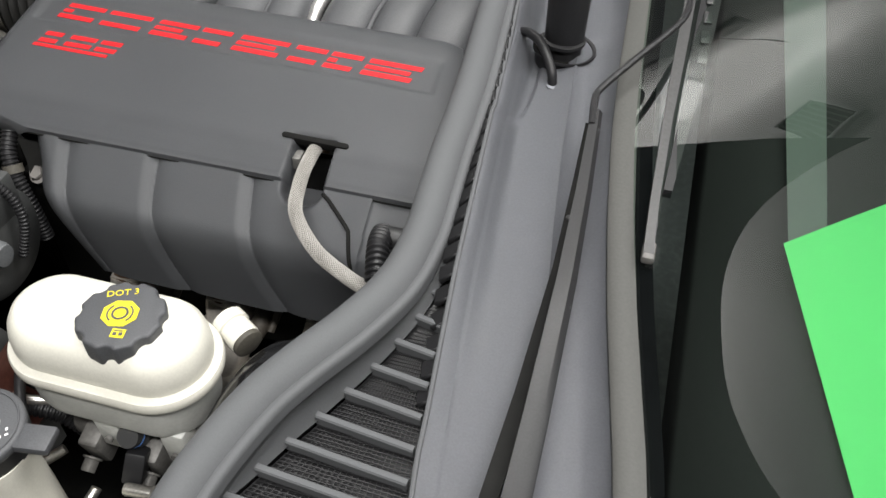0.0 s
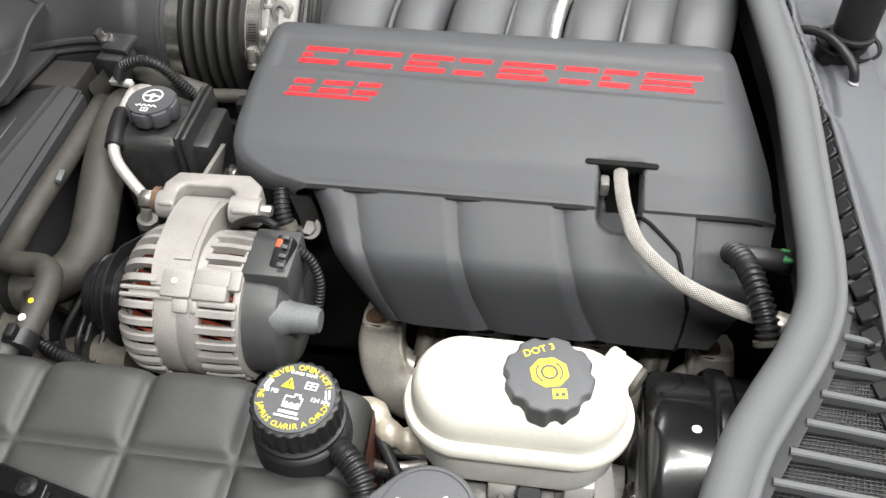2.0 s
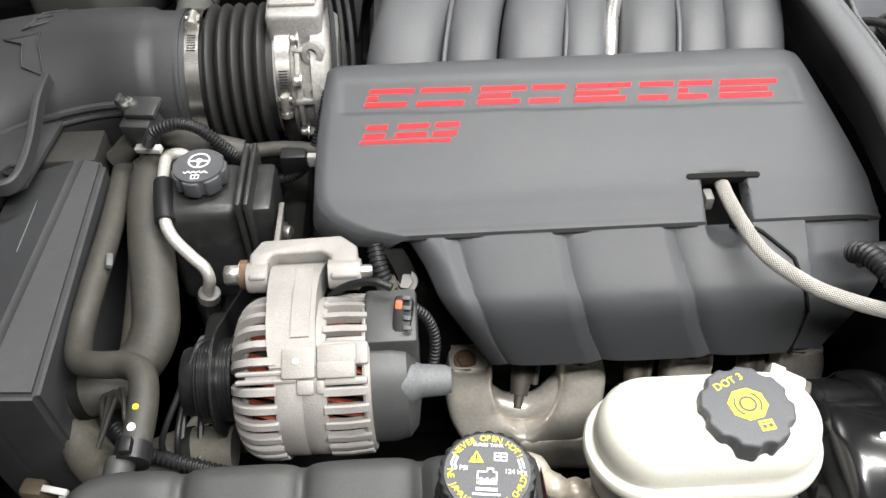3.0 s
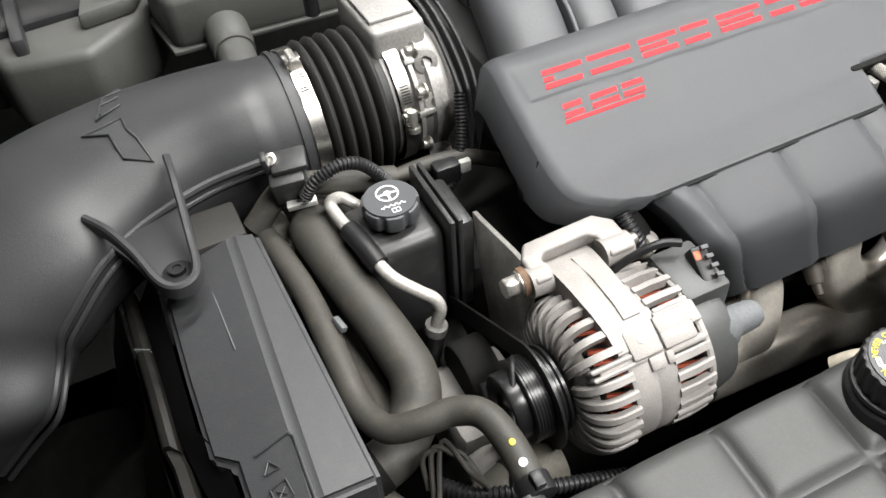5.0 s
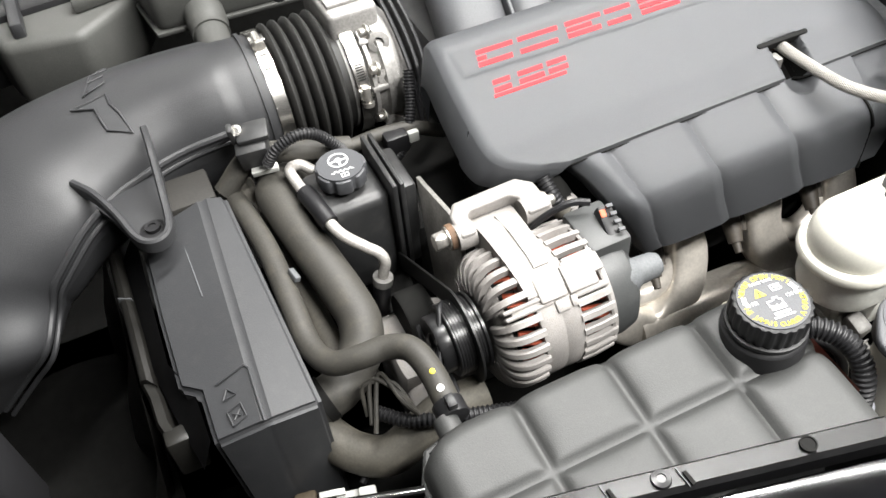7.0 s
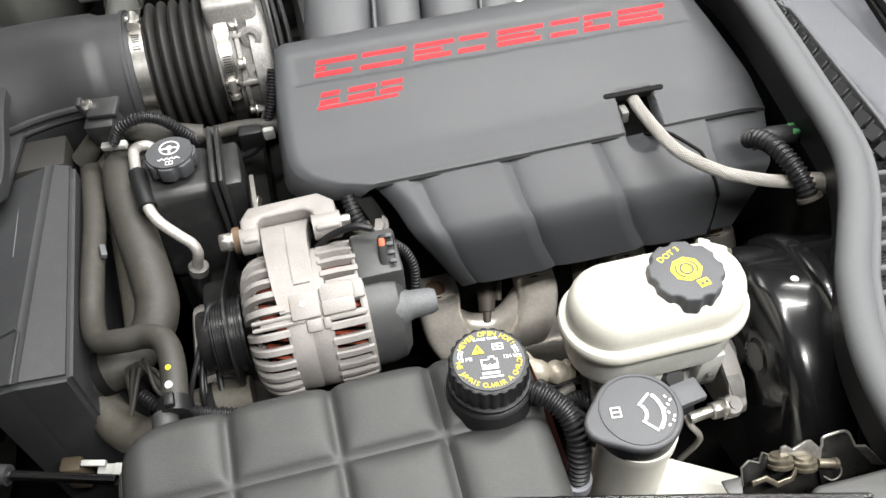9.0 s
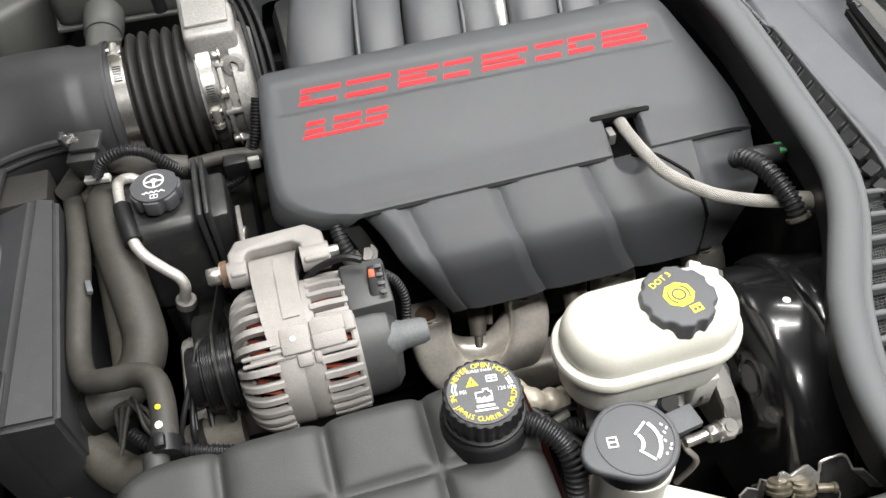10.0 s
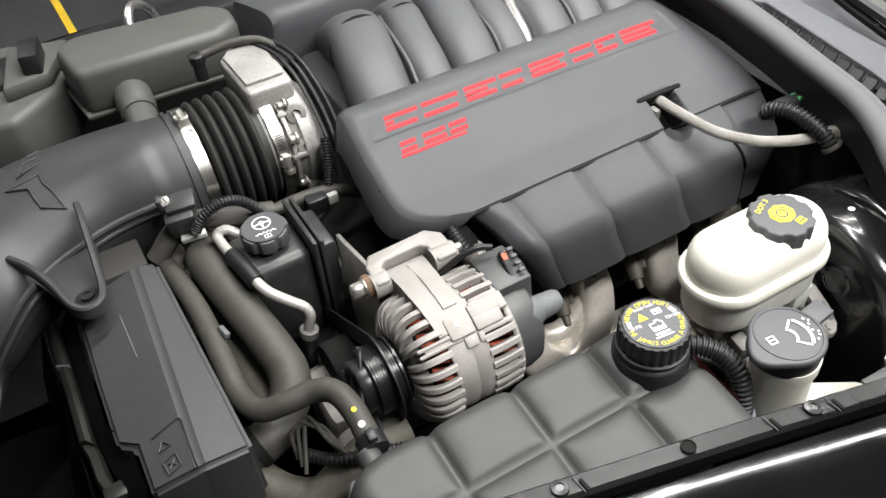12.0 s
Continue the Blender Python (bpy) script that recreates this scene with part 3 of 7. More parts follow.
for i, x in enumerate(PORTS):
    lean = 1 if i % 2 == 0 else -1
    path = spline([(x, 0.006, 0.6165), (x, 0.005, 0.604), (x - 0.002 * lean, -0.001, 0.582), (x + 0.003 * lean, -0.010, 0.555), (x + 0.014 * lean, -0.018, 0.532), (x + 0.033 * lean, -0.022, 0.516), (x + 0.056 * lean, -0.022, 0.509)], 6)
    n = len(path)
    part("runner", sweep(path, [interp([(0, 0.0205), (0.03, 0.0215), (0.2, 0.0235), (0.5, 0.026), (0.8, 0.026), (1, 0.026)], k / (n - 1))[0] for k in range(n)], prof=SQUARE, up=(1, 0, 0)), EXHAUST, exhaust, "satin steel manifold runner")
    part("port_edge", sweep([Vector((x + d, -0.0122 + 30 * d * d, 0.6172)) for d in np.linspace(-0.017, 0.017, 10)], 0.0013, 8), EXHAUST, exhaust, "worn folded edge")
    part("port_flange", box(x - 0.018, x + 0.016, -0.009, 0.022, 0.6165, 0.6195, 0.001), EXHAUST, exhaust)
    hexbolt(exhaust, (x - 0.005, 0.001, 0.6195), (0, -0.25, 1), 0.0082, 0.005, 0.0118, RUST, "flange_bolt")
for x in (-0.0233, 0.2017):
    part("saddle", tube([(x - 0.046, -0.002, 0.566), (x - 0.026, -0.008, 0.553), (x, -0.010, 0.547), (x + 0.022, -0.008, 0.556), (x + 0.044, 0.0, 0.578)], 0.0145, 18), EXHAUST, exhaust)
part("collector", tube([(-0.045, -0.024, 0.506), (0.05, -0.026, 0.502), (0.15, -0.03, 0.495), (0.28, -0.04, 0.46)], 0.031, 18), EXHAUST, exhaust)

# air intake -------------------------------------------------------------------
TB = Vector((0, 0.302, 0.762))
bellows = thing("intake_bellows", "black ribbed rubber intake bellows with steel clamps", "hose", (-0.31, 0.302, 0.69))
prof = []
x = -0.3415
for i in range(5):
    for k, (dx, r) in enumerate(((0, 0.0655), (0.0016, 0.073), (0.004, 0.0782), (0.0065, 0.0795), (0.009, 0.0782), (0.0114, 0.073), (0.013, 0.0655))):
        prof.append((r, x + dx))
    x += 0.0133
part("bellows", rev([(0.066, -0.352)] + prof + [(0.066, -0.262)], (0, TB.y, TB.z), (1, 0, 0), 48), mat("bellows_rubber", (0.013, 0.0128, 0.012), 0.55, grain=500, bump=0.2, vary=0.2, dust=0.06, dust_colour=(0.1, 0.09, 0.07)), bellows, "ribbed black rubber")


def clamp(parent, x, r, w, screw):
    """A worm-drive band round the x axis of the intake, its screw at an angle from the top."""
    band = part("clamp_band", rev([(r, x - w / 2), (r + 0.0012, x - w / 2), (r + 0.0012, x + w / 2), (r, x + w / 2), (r, x - w / 2)], (0, TB.y, TB.z), (1, 0, 0), 56), STEEL, parent, "shiny steel clamp band")
    a = radians(screw)
    out = Vector((0, math.cos(a), math.sin(a)))
    c = Vector((x, TB.y, TB.z)) + out * (r + 0.005)
    along = Vector((0, -math.sin(a), math.cos(a)))
    part("clamp_screw", rev([(0, -0.011), (0.0045, -0.011), (0.005, 0.004), (0.0035, 0.004), (0.0035, 0.007), (0.0065, 0.007), (0.0065, 0.012), (0, 0.0125)], c, along, 14), ZINC, band, "zinc worm screw")
    for k in range(7):
        b = a + radians(14 + 2.2 * k) * (1 if screw < 120 else -1)
        slot_out = Vector((0, math.cos(b), math.sin(b)))
        part("band_slot", box(-w * 0.3, w * 0.3, -0.0005, 0.0005, 0, 0.0004, 0, axis_frame(Vector((x, TB.y, TB.z)) + slot_out * (r + 0.0012), slot_out)), DARK, band)
    part("clamp_housing", box(-w / 2 - 0.001, w / 2 + 0.001, -0.005, 0.005, -0.008, 0.004, 0.001, axis_frame(c - out * 0.003, along)), STEEL, band)


clamp(bellows, -0.350, 0.0745, 0.0145, 96)
clamp(bellows, -0.257, 0.0725, 0.0145, 170)

CAST = mat("bare_cast_aluminium", (0.30, 0.292, 0.28), 0.52, metal=0.3, grain=350, bump=0.4, vary=0.14, mottle=25)
throttle = thing("throttle_body", "bare cast aluminium throttle body with bolts and wiring", "throttle body", (-0.235, 0.302, 0.69))
part("housing", rev([(0.05, -0.268), (0.067, -0.268), (0.067, -0.2505), (0.062, -0.250), (0.062, -0.246), (0.070, -0.2445), (0.070, -0.240), (0.062, -0.238), (0.066, -0.230), (0.072, -0.228), (0.072, -0.214), (0.06, -0.2)], (0, TB.y, TB.z), (1, 0, 0), 48), CAST, throttle)
for a in (35, 80, 125, 170, 215, 260, 305, 350):
    part("web", box(-0.247, -0.218, -0.003, 0.003, 0.058, 0.0715, 0.0015, Matrix.Translation((0, TB.y, TB.z)) @ Matrix.Rotation(radians(a), 4, "X")), CAST, throttle)
part("motor_housing", prism([(-0.272, 0.275), (-0.215, 0.275), (-0.212, 0.36), (-0.222, 0.385), (-0.262, 0.385), (-0.275, 0.37)], 0.81, 0.853, None, 0.006, 3), CAST, throttle, "cast aluminium motor housing")
part("motor_cover", prism([(-0.268, 0.29), (-0.22, 0.29), (-0.218, 0.355), (-0.226, 0.378), (-0.26, 0.378), (-0.27, 0.365)], 0.853, 0.8575, None, 0.002, 2), CAST, throttle)
for y, z in ((0.235, 0.794), (0.232, 0.73), (0.255, 0.83)):
    part("boss", rev([(0.012, -0.05), (0.012, 0.0), (0.006, 0.001), (0.006, -0.004), (0, -0.004)], (-0.226, y, z - 0.012), (-0.3, -0.9, 0.3), 18), CAST, throttle)
    hexbolt(throttle, (-0.238, y, z + 0.006), (-1, -0.1, 0.1), 0.0055, 0.009, 0.0085)
for i, off in enumerate((0, 0.009, 0.018)):
    part("wire", tube([(-0.245 + off, 0.40, 0.845), (-0.222 + off, 0.36, 0.858), (-0.206 + off, 0.30, 0.846), (-0.203 + off, 0.23, 0.795), (-0.206, 0.2, 0.74)], 0.0028, 8), BLACK, throttle)
hoseA = thing("vent_hose", "thin grey vent hose over the throttle body", "hose", (-0.28, 0.37, 0.83))
part("hose", tube([(-0.297, 0.386, 0.856), (-0.28, 0.385, 0.859), (-0.25, 0.38, 0.864), (-0.22, 0.37, 0.862), (-0.2, 0.352, 0.85)], 0.0055, 10), RUBBER, hoseA)
part("elbow", rev([(0.008, -0.03), (0.008, -0.006), (0.01, -0.006), (0.01, 0.004), (0.007, 0.006)], (-0.297, 0.386, 0.856), (0, 0, 1), 16), BLACK, hoseA)

# duct
duct = thing("intake_duct", "large matt black plastic intake duct with a moulded emblem", "duct", (-0.55, 0.25, 0.66))
STATIONS = [(-0.345, 0.302, 0.762, 0.073, 0.073, 90), (-0.372, 0.302, 0.762, 0.074, 0.074, 90), (-0.42, 0.308, 0.757, 0.078, 0.078, 92), (-0.47, 0.316, 0.752, 0.084, 0.077, 95), (-0.525, 0.315, 0.748, 0.093, 0.075, 104),
            (-0.59, 0.303, 0.742, 0.103, 0.073, 115), (-0.658, 0.268, 0.735, 0.112, 0.071, 132), (-0.727, 0.225, 0.705, 0.118, 0.066, 155), (-0.748, 0.217, 0.679, 0.12, 0.062, 160), (-0.768, 0.194, 0.659, 0.12, 0.056, 160), (-0.798, 0.216, 0.62, 0.12, 0.056, 156), (-0.841, 0.234, 0.568, 0.12, 0.056, 155)]
TILT_OF = [(0, 0), (6, 0), (7, 15), (8, 35), (9, 60), (10, 75), (11, 80)]  # the mouth elbows down towards the nose


def station(s):
    k = len(STATIONS) - 1
    f = s * k
    i = min(int(f), k - 1)
    p = [STATIONS[max(0, i - 1)], STATIONS[i], STATIONS[i + 1], STATIONS[min(k, i + 2)]]
    t = f - i
    return [0.5 * (2 * b + (c - a) * t + (2 * a - 5 * b + 4 * c - d) * t * t + (3 * b - a - 3 * c + d) * t ** 3) for a, b, c, d in zip(*p)]


def duct_point(s, a):
    """A point on the duct: s along it, a round it in degrees (0: inner side, 90: top)."""
    x, y, z, w, h, head = station(s)
    side = Vector((math.cos(radians(head - 180)), math.sin(radians(head - 180)), 0))
    c, q = math.cos(radians(a)), math.sin(radians(a))
    e = 1.0 if s < 0.15 else 0.86
    tip = radians(float(np.interp(s * 11, [r[0] for r in TILT_OF], [r[1] for r in TILT_OF])))
    up = Vector((side.y * math.sin(tip), -side.x * math.sin(tip), math.cos(tip)))
    return Vector((x, y, z)) + side * (w * math.copysign(abs(c) ** e, c)) + up * (h * math.copysign(abs(q) ** e, q))


part("duct_body", sheet(72, 40, lambda u, v: duct_point(u, 360 * v)), DUCT, duct)
flange = [duct_point(s, 16) + Vector((0.0, 0, 0)) for s in np.linspace(0.16, 1, 60)]
part("seam_flange", sweep(flange, 0.0042, 8), DUCT, duct, "moulded joint flange")
part("seam_flange", sweep([p + Vector((0.004, -0.003, -0.009)) for p in flange], 0.003, 8), DUCT, duct)
part("rim", rev([(0.073, -0.368), (0.0765, -0.368), (0.0765, -0.3635), (0.073, -0.3635)], (0, TB.y, TB.z), (1, 0, 0), 48), DUCT, duct)
# mounting ear: a looped rib with a screwed foot
ear = [(-0.576, 0.222, 0.79), (-0.560, 0.196, 0.790), (-0.545, 0.160, 0.786), (-0.533, 0.122, 0.781), (-0.518, 0.112, 0.779), (-0.503, 0.122, 0.781), (-0.498, 0.16, 0.790), (-0.4935, 0.202, 0.812), (-0.492, 0.235, 0.817)]
part("mounting_ear", sweep(spline(ear, 8), 0.0045, 8, prof=[(-0.7, -1.6), (0.7, -1.6), (0.8, 1.4), (0.4, 1.9), (-0.4, 1.9), (-0.8, 1.4)], up=(0, 0, 1)), DUCT, duct)
part("ear_web", prism([(-0.572, 0.22), (-0.553, 0.18), (-0.536, 0.13), (-0.518, 0.118), (-0.503, 0.13), (-0.497, 0.18), (-0.49, 0.24)], 0.762, 0.769, None, 0.001), DUCT, duct)
part("ear_washer", rev([(0.0135, 0), (0.0135, 0.003), (0.009, 0.004), (0.0075, 0.004), (0.0075, 0.008), (0.004, 0.008), (0.004, 0.0065), (0, 0.0065)], (-0.518, 0.143, 0.768), seg=24), BLACK, duct, "black screw and washer")


def on_duct(px, py):
    """A point of the emblem laid on the duct's top."""
    best = min((duct_point(s, a) for s in np.linspace(0.22, 0.6, 60) for a in range(14, 150, 2)), key=lambda p: (p.x - px) ** 2 + (p.y - py) ** 2)
    return Vector((px, py, best.z))


def emblem(name, outline):
    base = [on_duct(x, y) for x, y in outline]
    ring = [p + Vector((0, 0, 0.0012)) for p in base]
    mark = part(name, sweep(ring + [ring[0], ring[1]], 0.0014, 8), DUCT, duct, "raised emblem outline")
    bm = bmesh.new()
    bm.faces.new([bm.verts.new(p + Vector((0, 0, 0.0008))) for p in base])
    part("emblem_field", bm, SHROUD, mark)


emblem("emblem_outline", [(-0.555, 0.304), (-0.536, 0.305), (-0.517, 0.308), (-0.516, 0.291), (-0.510, 0.276), (-0.504, 0.252), (-0.527, 0.262), (-0.530, 0.276), (-0.532, 0.292)])
emblem("emblem_outline", [(-0.539, 0.318), (-0.528, 0.355), (-0.512, 0.381), (-0.503, 0.385), (-0.515, 0.329)])
for a, b in (((-0.534, 0.325), (-0.510, 0.372)), ((-0.532, 0.342), (-0.514, 0.345)), ((-0.524, 0.36), (-0.508, 0.362))):
    part("emblem_line", sweep([on_duct(*a) + Vector((0, 0, 0.001)), on_duct(*b) + Vector((0, 0, 0.001))], 0.001, 6), DUCT, duct)

OLIVE = mat("faded_black_plastic", (0.06, 0.061, 0.057), 0.55, grain=800, bump=0.12, vary=0.1, dust=0.03)
stub = thing("resonator_box", "black plastic resonator box with a round neck", "box", (-0.33, 0.44, 0.74))
part("neck", rev([(0.021, -0.05), (0.021, 0.03), (0.0235, 0.03), (0.0235, 0.042), (0.025, 0.046), (0.025, 0.075)], (-0.382, 0.402, 0.775), (0.06, 0.95, 0.12), 32), OLIVE, stub)
part("box_body", prism([(-0.437, 0.478), (-0.245, 0.466), (-0.212, 0.485), (-0.208, 0.53), (-0.235, 0.56), (-0.42, 0.585), (-0.447, 0.56)], 0.770, 0.838, None, 0.013, 3), OLIVE, stub)
part("box_lip", prism([(-0.44, 0.475), (-0.243, 0.463), (-0.209, 0.484), (-0.205, 0.532), (-0.235, 0.564), (-0.42, 0.589), (-0.451, 0.562)], 0.768, 0.774, None, 0.002), OLIVE, stub)

filter_box = thing("air_filter_housing", "black plastic air filter housing with stepped lid", "housing", (-0.56, 0.5, 0.68))
part("lid", prism([(-0.455, 0.55), (-0.41, 0.64), (-0.50, 0.72), (-0.66, 0.66), (-0.62, 0.52), (-0.525, 0.50)], 0.70, 0.79, None, 0.012, 3), OLIVE, filter_box)
part("lid_step", prism([(-0.525, 0.545), (-0.462, 0.555), (-0.42, 0.635), (-0.50, 0.66)], 0.79, 0.812, None, 0.006, 2), OLIVE, filter_box)
part("hinge", prism([(-0.492, 0.562), (-0.468, 0.556), (-0.455, 0.61), (-0.483, 0.612)], 0.80, 0.84, None, 0.004), BLACK, filter_box)
part("rib", box(-0.60, -0.585, 0.53, 0.64, 0.785, 0.81, 0.004), DUCT, filter_box)
radiator_top = thing("crossmember", "black upper radiator crossmember behind the filter housing", "panel", (-0.6, 0.75, 0.7))
part("panel", box(-0.72, -0.12, 0.62, 0.70, 0.70, 0.80, 0.01, pose(0, 0, 0, 0, 0, 4)), BLACK, radiator_top)
loop = thing("refrigerant_pipe", "bright bent aluminium pipe at the far side", "pipe", (-0.33, 0.58, 0.78))
part("pipe", tube([(-0.345, 0.545, 0.79), (-0.34, 0.57, 0.835), (-0.325, 0.60, 0.845), (-0.30, 0.62, 0.82), (-0.29, 0.63, 0.76)], 0.0065, 12), BRIGHT, loop)

# sensor on the duct
sensor = thing("air_flow_sensor", "small black plastic air flow sensor with a cable", "sensor", (-0.40, 0.2, 0.765))
m = pose(-0.397, 0.196, 0.783, 12, -6, -14)
part("body", box(-0.0165, 0.0165, -0.016, 0.012, -0.016, 0.014, 0.003, m), PLASTIC, sensor)
part("top", box(-0.012, 0.022, -0.006, 0.02, 0.013, 0.021, 0.003, m), PLASTIC, sensor)
part("clip", box(-0.008, 0.02, -0.024, -0.016, -0.018, -0.011, 0.001, m), CREAM, sensor, "pale connector clip")
part("tab", box(-0.018, -0.012, 0.0, 0.012, 0.01, 0.034, 0.002, m), PLASTIC, sensor)
part("screw", rev([(0.0065, 0), (0.006, 0.005), (0.003, 0.0055), (0.003, 0.003), (0, 0.003)], m @ Vector((-0.010, 0.010, 0.020)), (-0.2, -0.5, 0.8), 16), STEEL, sensor)
part("loom", tube([(-0.39, 0.172, 0.777), (-0.378, 0.168, 0.795), (-0.355, 0.168, 0.803), (-0.335, 0.168, 0.796), (-0.318, 0.168, 0.775), (-0.305, 0.175, 0.75)], 0.0065, 12, pitch=0.0036, depth=0.0012), BLACK, sensor, "ribbed black cable sleeve")

# radiator shroud --------------------------------------------------------------
shroud = thing("radiator_shroud", "black plastic radiator shroud with a sloping top", "shroud", (-0.49, 0.03, 0.5))
SH = [(-0.435, -0.105, 0.7465), (-0.483, -0.1075, 0.754), (-0.530, -0.095, 0.735), (-0.529, -0.040, 0.737), (-0.545, -0.023, 0.732), (-0.543, 0.06, 0.735), (-0.539, 0.150, 0.739), (-0.498, 0.195, 0.749), (-0.465, 0.182, 0.758), (-0.441, 0.178, 0.753)]
bm = bmesh.new()
top = [bm.verts.new(p) for p in SH]
low = [bm.verts.new((p[0] + (0.012 if p[0] < -0.5 else 0.0), p[1] + (0.006 if p[1] < -0.1 else 0), 0.5)) for p in SH]
bm.faces.new([top[i] for i in (0, 1, 8, 9)])
bm.faces.new([top[i] for i in (1, 2, 3, 4, 5, 6, 7, 8)])
for i in range(10):
    j = (i + 1) % 10
    bm.faces.new((top[i], top[j], low[j], low[i]))
bmesh.ops.recalc_face_normals(bm, faces=bm.faces)
bmesh.ops.bevel(bm, geom=[e for e in bm.edges if len(e.link_faces) == 2 and e.calc_face_angle(0) > 0.1], offset=0.005, segments=3, affect="EDGES", clamp_overlap=True)
part("shroud_body", bm, SHROUD, shroud, angle=25)


def slope(x, y, h=0.0004):
    """A point on the sloping top of the shroud."""
    f = (y + 0.1075) / 0.2895
    xc, zc = -0.483 + 0.018 * f, 0.754 + 0.004 * f
    t = (xc - x) / (xc + 0.535)
    return Vector((x, y, zc + t * (0.7355 - zc) + h))


part("panel_rim", sweep([slope(*p) for p in ((-0.484, -0.104), (-0.483, -0.075), (-0.4815, -0.047), (-0.4845, -0.041), (-0.50, -0.0415), (-0.512, -0.042))], 0.0016, 8), SHROUD, shroud)
for name, strokes in (("warning_mark", (((0, 0), (0.006, 0.009)), ((0.006, 0.009), (0.012, -0.001)), ((0.012, -0.001), (0, 0)))),
                      ("fan_mark", (((0, -0.013), (0.013, -0.0115)), ((0.013, -0.0115), (0.0145, -0.027)), ((0.0145, -0.027), (0.0015, -0.0285)), ((0.0015, -0.0285), (0, -0.013)), ((0.004, -0.017), (0.0105, -0.0235)), ((0.0105, -0.017), (0.004, -0.0235))))):
    bm = bmesh.new()
    for a, b in strokes:
        sweep([slope(-0.511 + a[0], -0.062 + a[1]), slope(-0.511 + b[0], -0.062 + b[1])], 0.0007, 6, bm=bm)
    part(name, bm, SHROUD, shroud, "raised symbol")
part("moulding_line", sweep([slope(-0.4975, 0.168), slope(-0.4975, 0.057)], 0.0006, 6), GREYBOOT, shroud, "thin raised line")
part("back_bracket", box(-0.52, -0.45, 0.175, 0.225, 0.72, 0.757, 0.003), BROWNDUST, shroud, "dusty bracket behind the shroud")

# side wall of the same moulding, its shade put into the black
part("side_skirt", sheet(24, 4, lambda u, v: Vector((interp([(0, -0.541), (0.4, -0.545), (0.68, -0.547), (0.77, -0.533), (1, -0.532)], u)[0] * (1 - v) + interp([(0, -0.5645), (0.55, -0.5665), (0.75, -0.560), (1, -0.548)], u)[0] * v, 0.20 - 0.285 * u, 0.730 - 0.038 * v)), 0.003), BLACK, shroud)

BAFFLE = mat("dusty_black_moulding", (0.0155, 0.015, 0.0135), 0.38, grain=700, bump=0.25, vary=0.3, mottle=20, spec=0.4)
baffle = thing("radiator_baffle", "dark dusty plastic air baffle beside the radiator", "panel", (-0.6, 0.05, 0.4))
part("edge_rail", loft([[Vector((x0, y + 0.006, 0.694)), Vector((x0 + 0.003, y + 0.005, 0.700)), Vector((x0 + 0.008, y + 0.002, 0.7025)), Vector((x1 - 0.002, y - 0.004, 0.701)), Vector((x1, y - 0.005, 0.697)), Vector((x1, y - 0.005, 0.66)), Vector((x0, y + 0.006, 0.66))] for x0, x1, y in ((-0.578, -0.566, 0.235), (-0.579, -0.565, 0.17), (-0.5795, -0.5648, 0.09), (-0.5807, -0.5661, 0.024))]), BAFFLE, baffle)
part("edge_rail", loft([[Vector((x - 0.007, y + 0.002, 0.690)), Vector((x - 0.004, y + 0.001, 0.6955)), Vector((x + 0.004, y - 0.001, 0.6955)), Vector((x + 0.007, y - 0.002, 0.692)), Vector((x + 0.007, y - 0.002, 0.65)), Vector((x - 0.007, y + 0.002, 0.65))] for x, y in ((-0.5735, 0.026), (-0.5705, 0.008), (-0.5700, -0.022), (-0.567, -0.034))]), BAFFLE, baffle)
part("edge_rail", box(-0.574, -0.545, -0.050, -0.030, 0.64, 0.6955, 0.004), BAFFLE, baffle)
part("rail_joint", box(-0.0074, 0.0074, -0.0006, 0.0006, -0.01, 0.0031, 0.0003, pose(-0.572, 0.1355, 0.70, 0, 0, -28)), GREYBOOT, baffle, "pale joint line")
part("baffle_wall", sheet(30, 16, lambda u, v: Vector((-0.582 - 0.05 * v - (0.010 + 0.006 * v) * math.sin(17 * u + 3 * v) * min(1, 3 * v), 0.24 - 0.38 * u, 0.696 - 0.26 * v + 0.004 * math.sin(13 * u) * v)), 0.003), BAFFLE, baffle)
part("lower_tray", sheet(18, 10, lambda u, v: Vector((-0.60 - 0.26 * v, 0.24 - 0.42 * u, 0.50 + 0.02 * math.sin(8 * u + 5 * v))), 0.003), DARK, baffle)
headlamp = thing("headlamp_housing", "black plastic headlamp housing at the duct mouth", "housing", (-0.72, 0.0, 0.6))
part("lens_rim", sweep([Vector(p) for p in ((-0.735, 0.036, 0.7365), (-0.699, 0.031, 0.737), (-0.7005, 0.012, 0.7365), (-0.702, -0.008, 0.735))], 0.0028, 8), PLASTIC, headlamp)
part("housing", prism([(-0.79, 0.045), (-0.702, 0.030), (-0.7035, -0.010), (-0.712, -0.030), (-0.79, -0.045)], 0.60, 0.735, None, 0.006), BLACK, headlamp)
strut = thing("gas_strut", "black bonnet gas strut with a thin dark rod", "strut", (-0.55, -0.16, 0.74))
SA, SB = Vector((-0.76, -0.098, 0.745)), Vector((-0.479, -0.191, 0.75))
part("cylinder", sweep([SA, SB], 0.0085, 20), PLASTIC, strut)
part("cylinder_cap", rev([(0.0085, -0.004), (0.0072, 0), (0.0045, 0.001), (0, 0.001)], SB, tuple(SB - SA), 20), BLACK, strut)
part("rod", sweep([SB, Vector((-0.392, -0.2197, 0.7525))], 0.0042, 14), mat("dark_chrome_rod", (0.2, 0.2, 0.2), 0.18, metal=1.0, grain=200, bump=0), strut, "dark chromed rod")
conn = thing("wiring_connector", "white plastic wiring connector behind the gas strut", "connector", (-0.44, -0.135, 0.60))
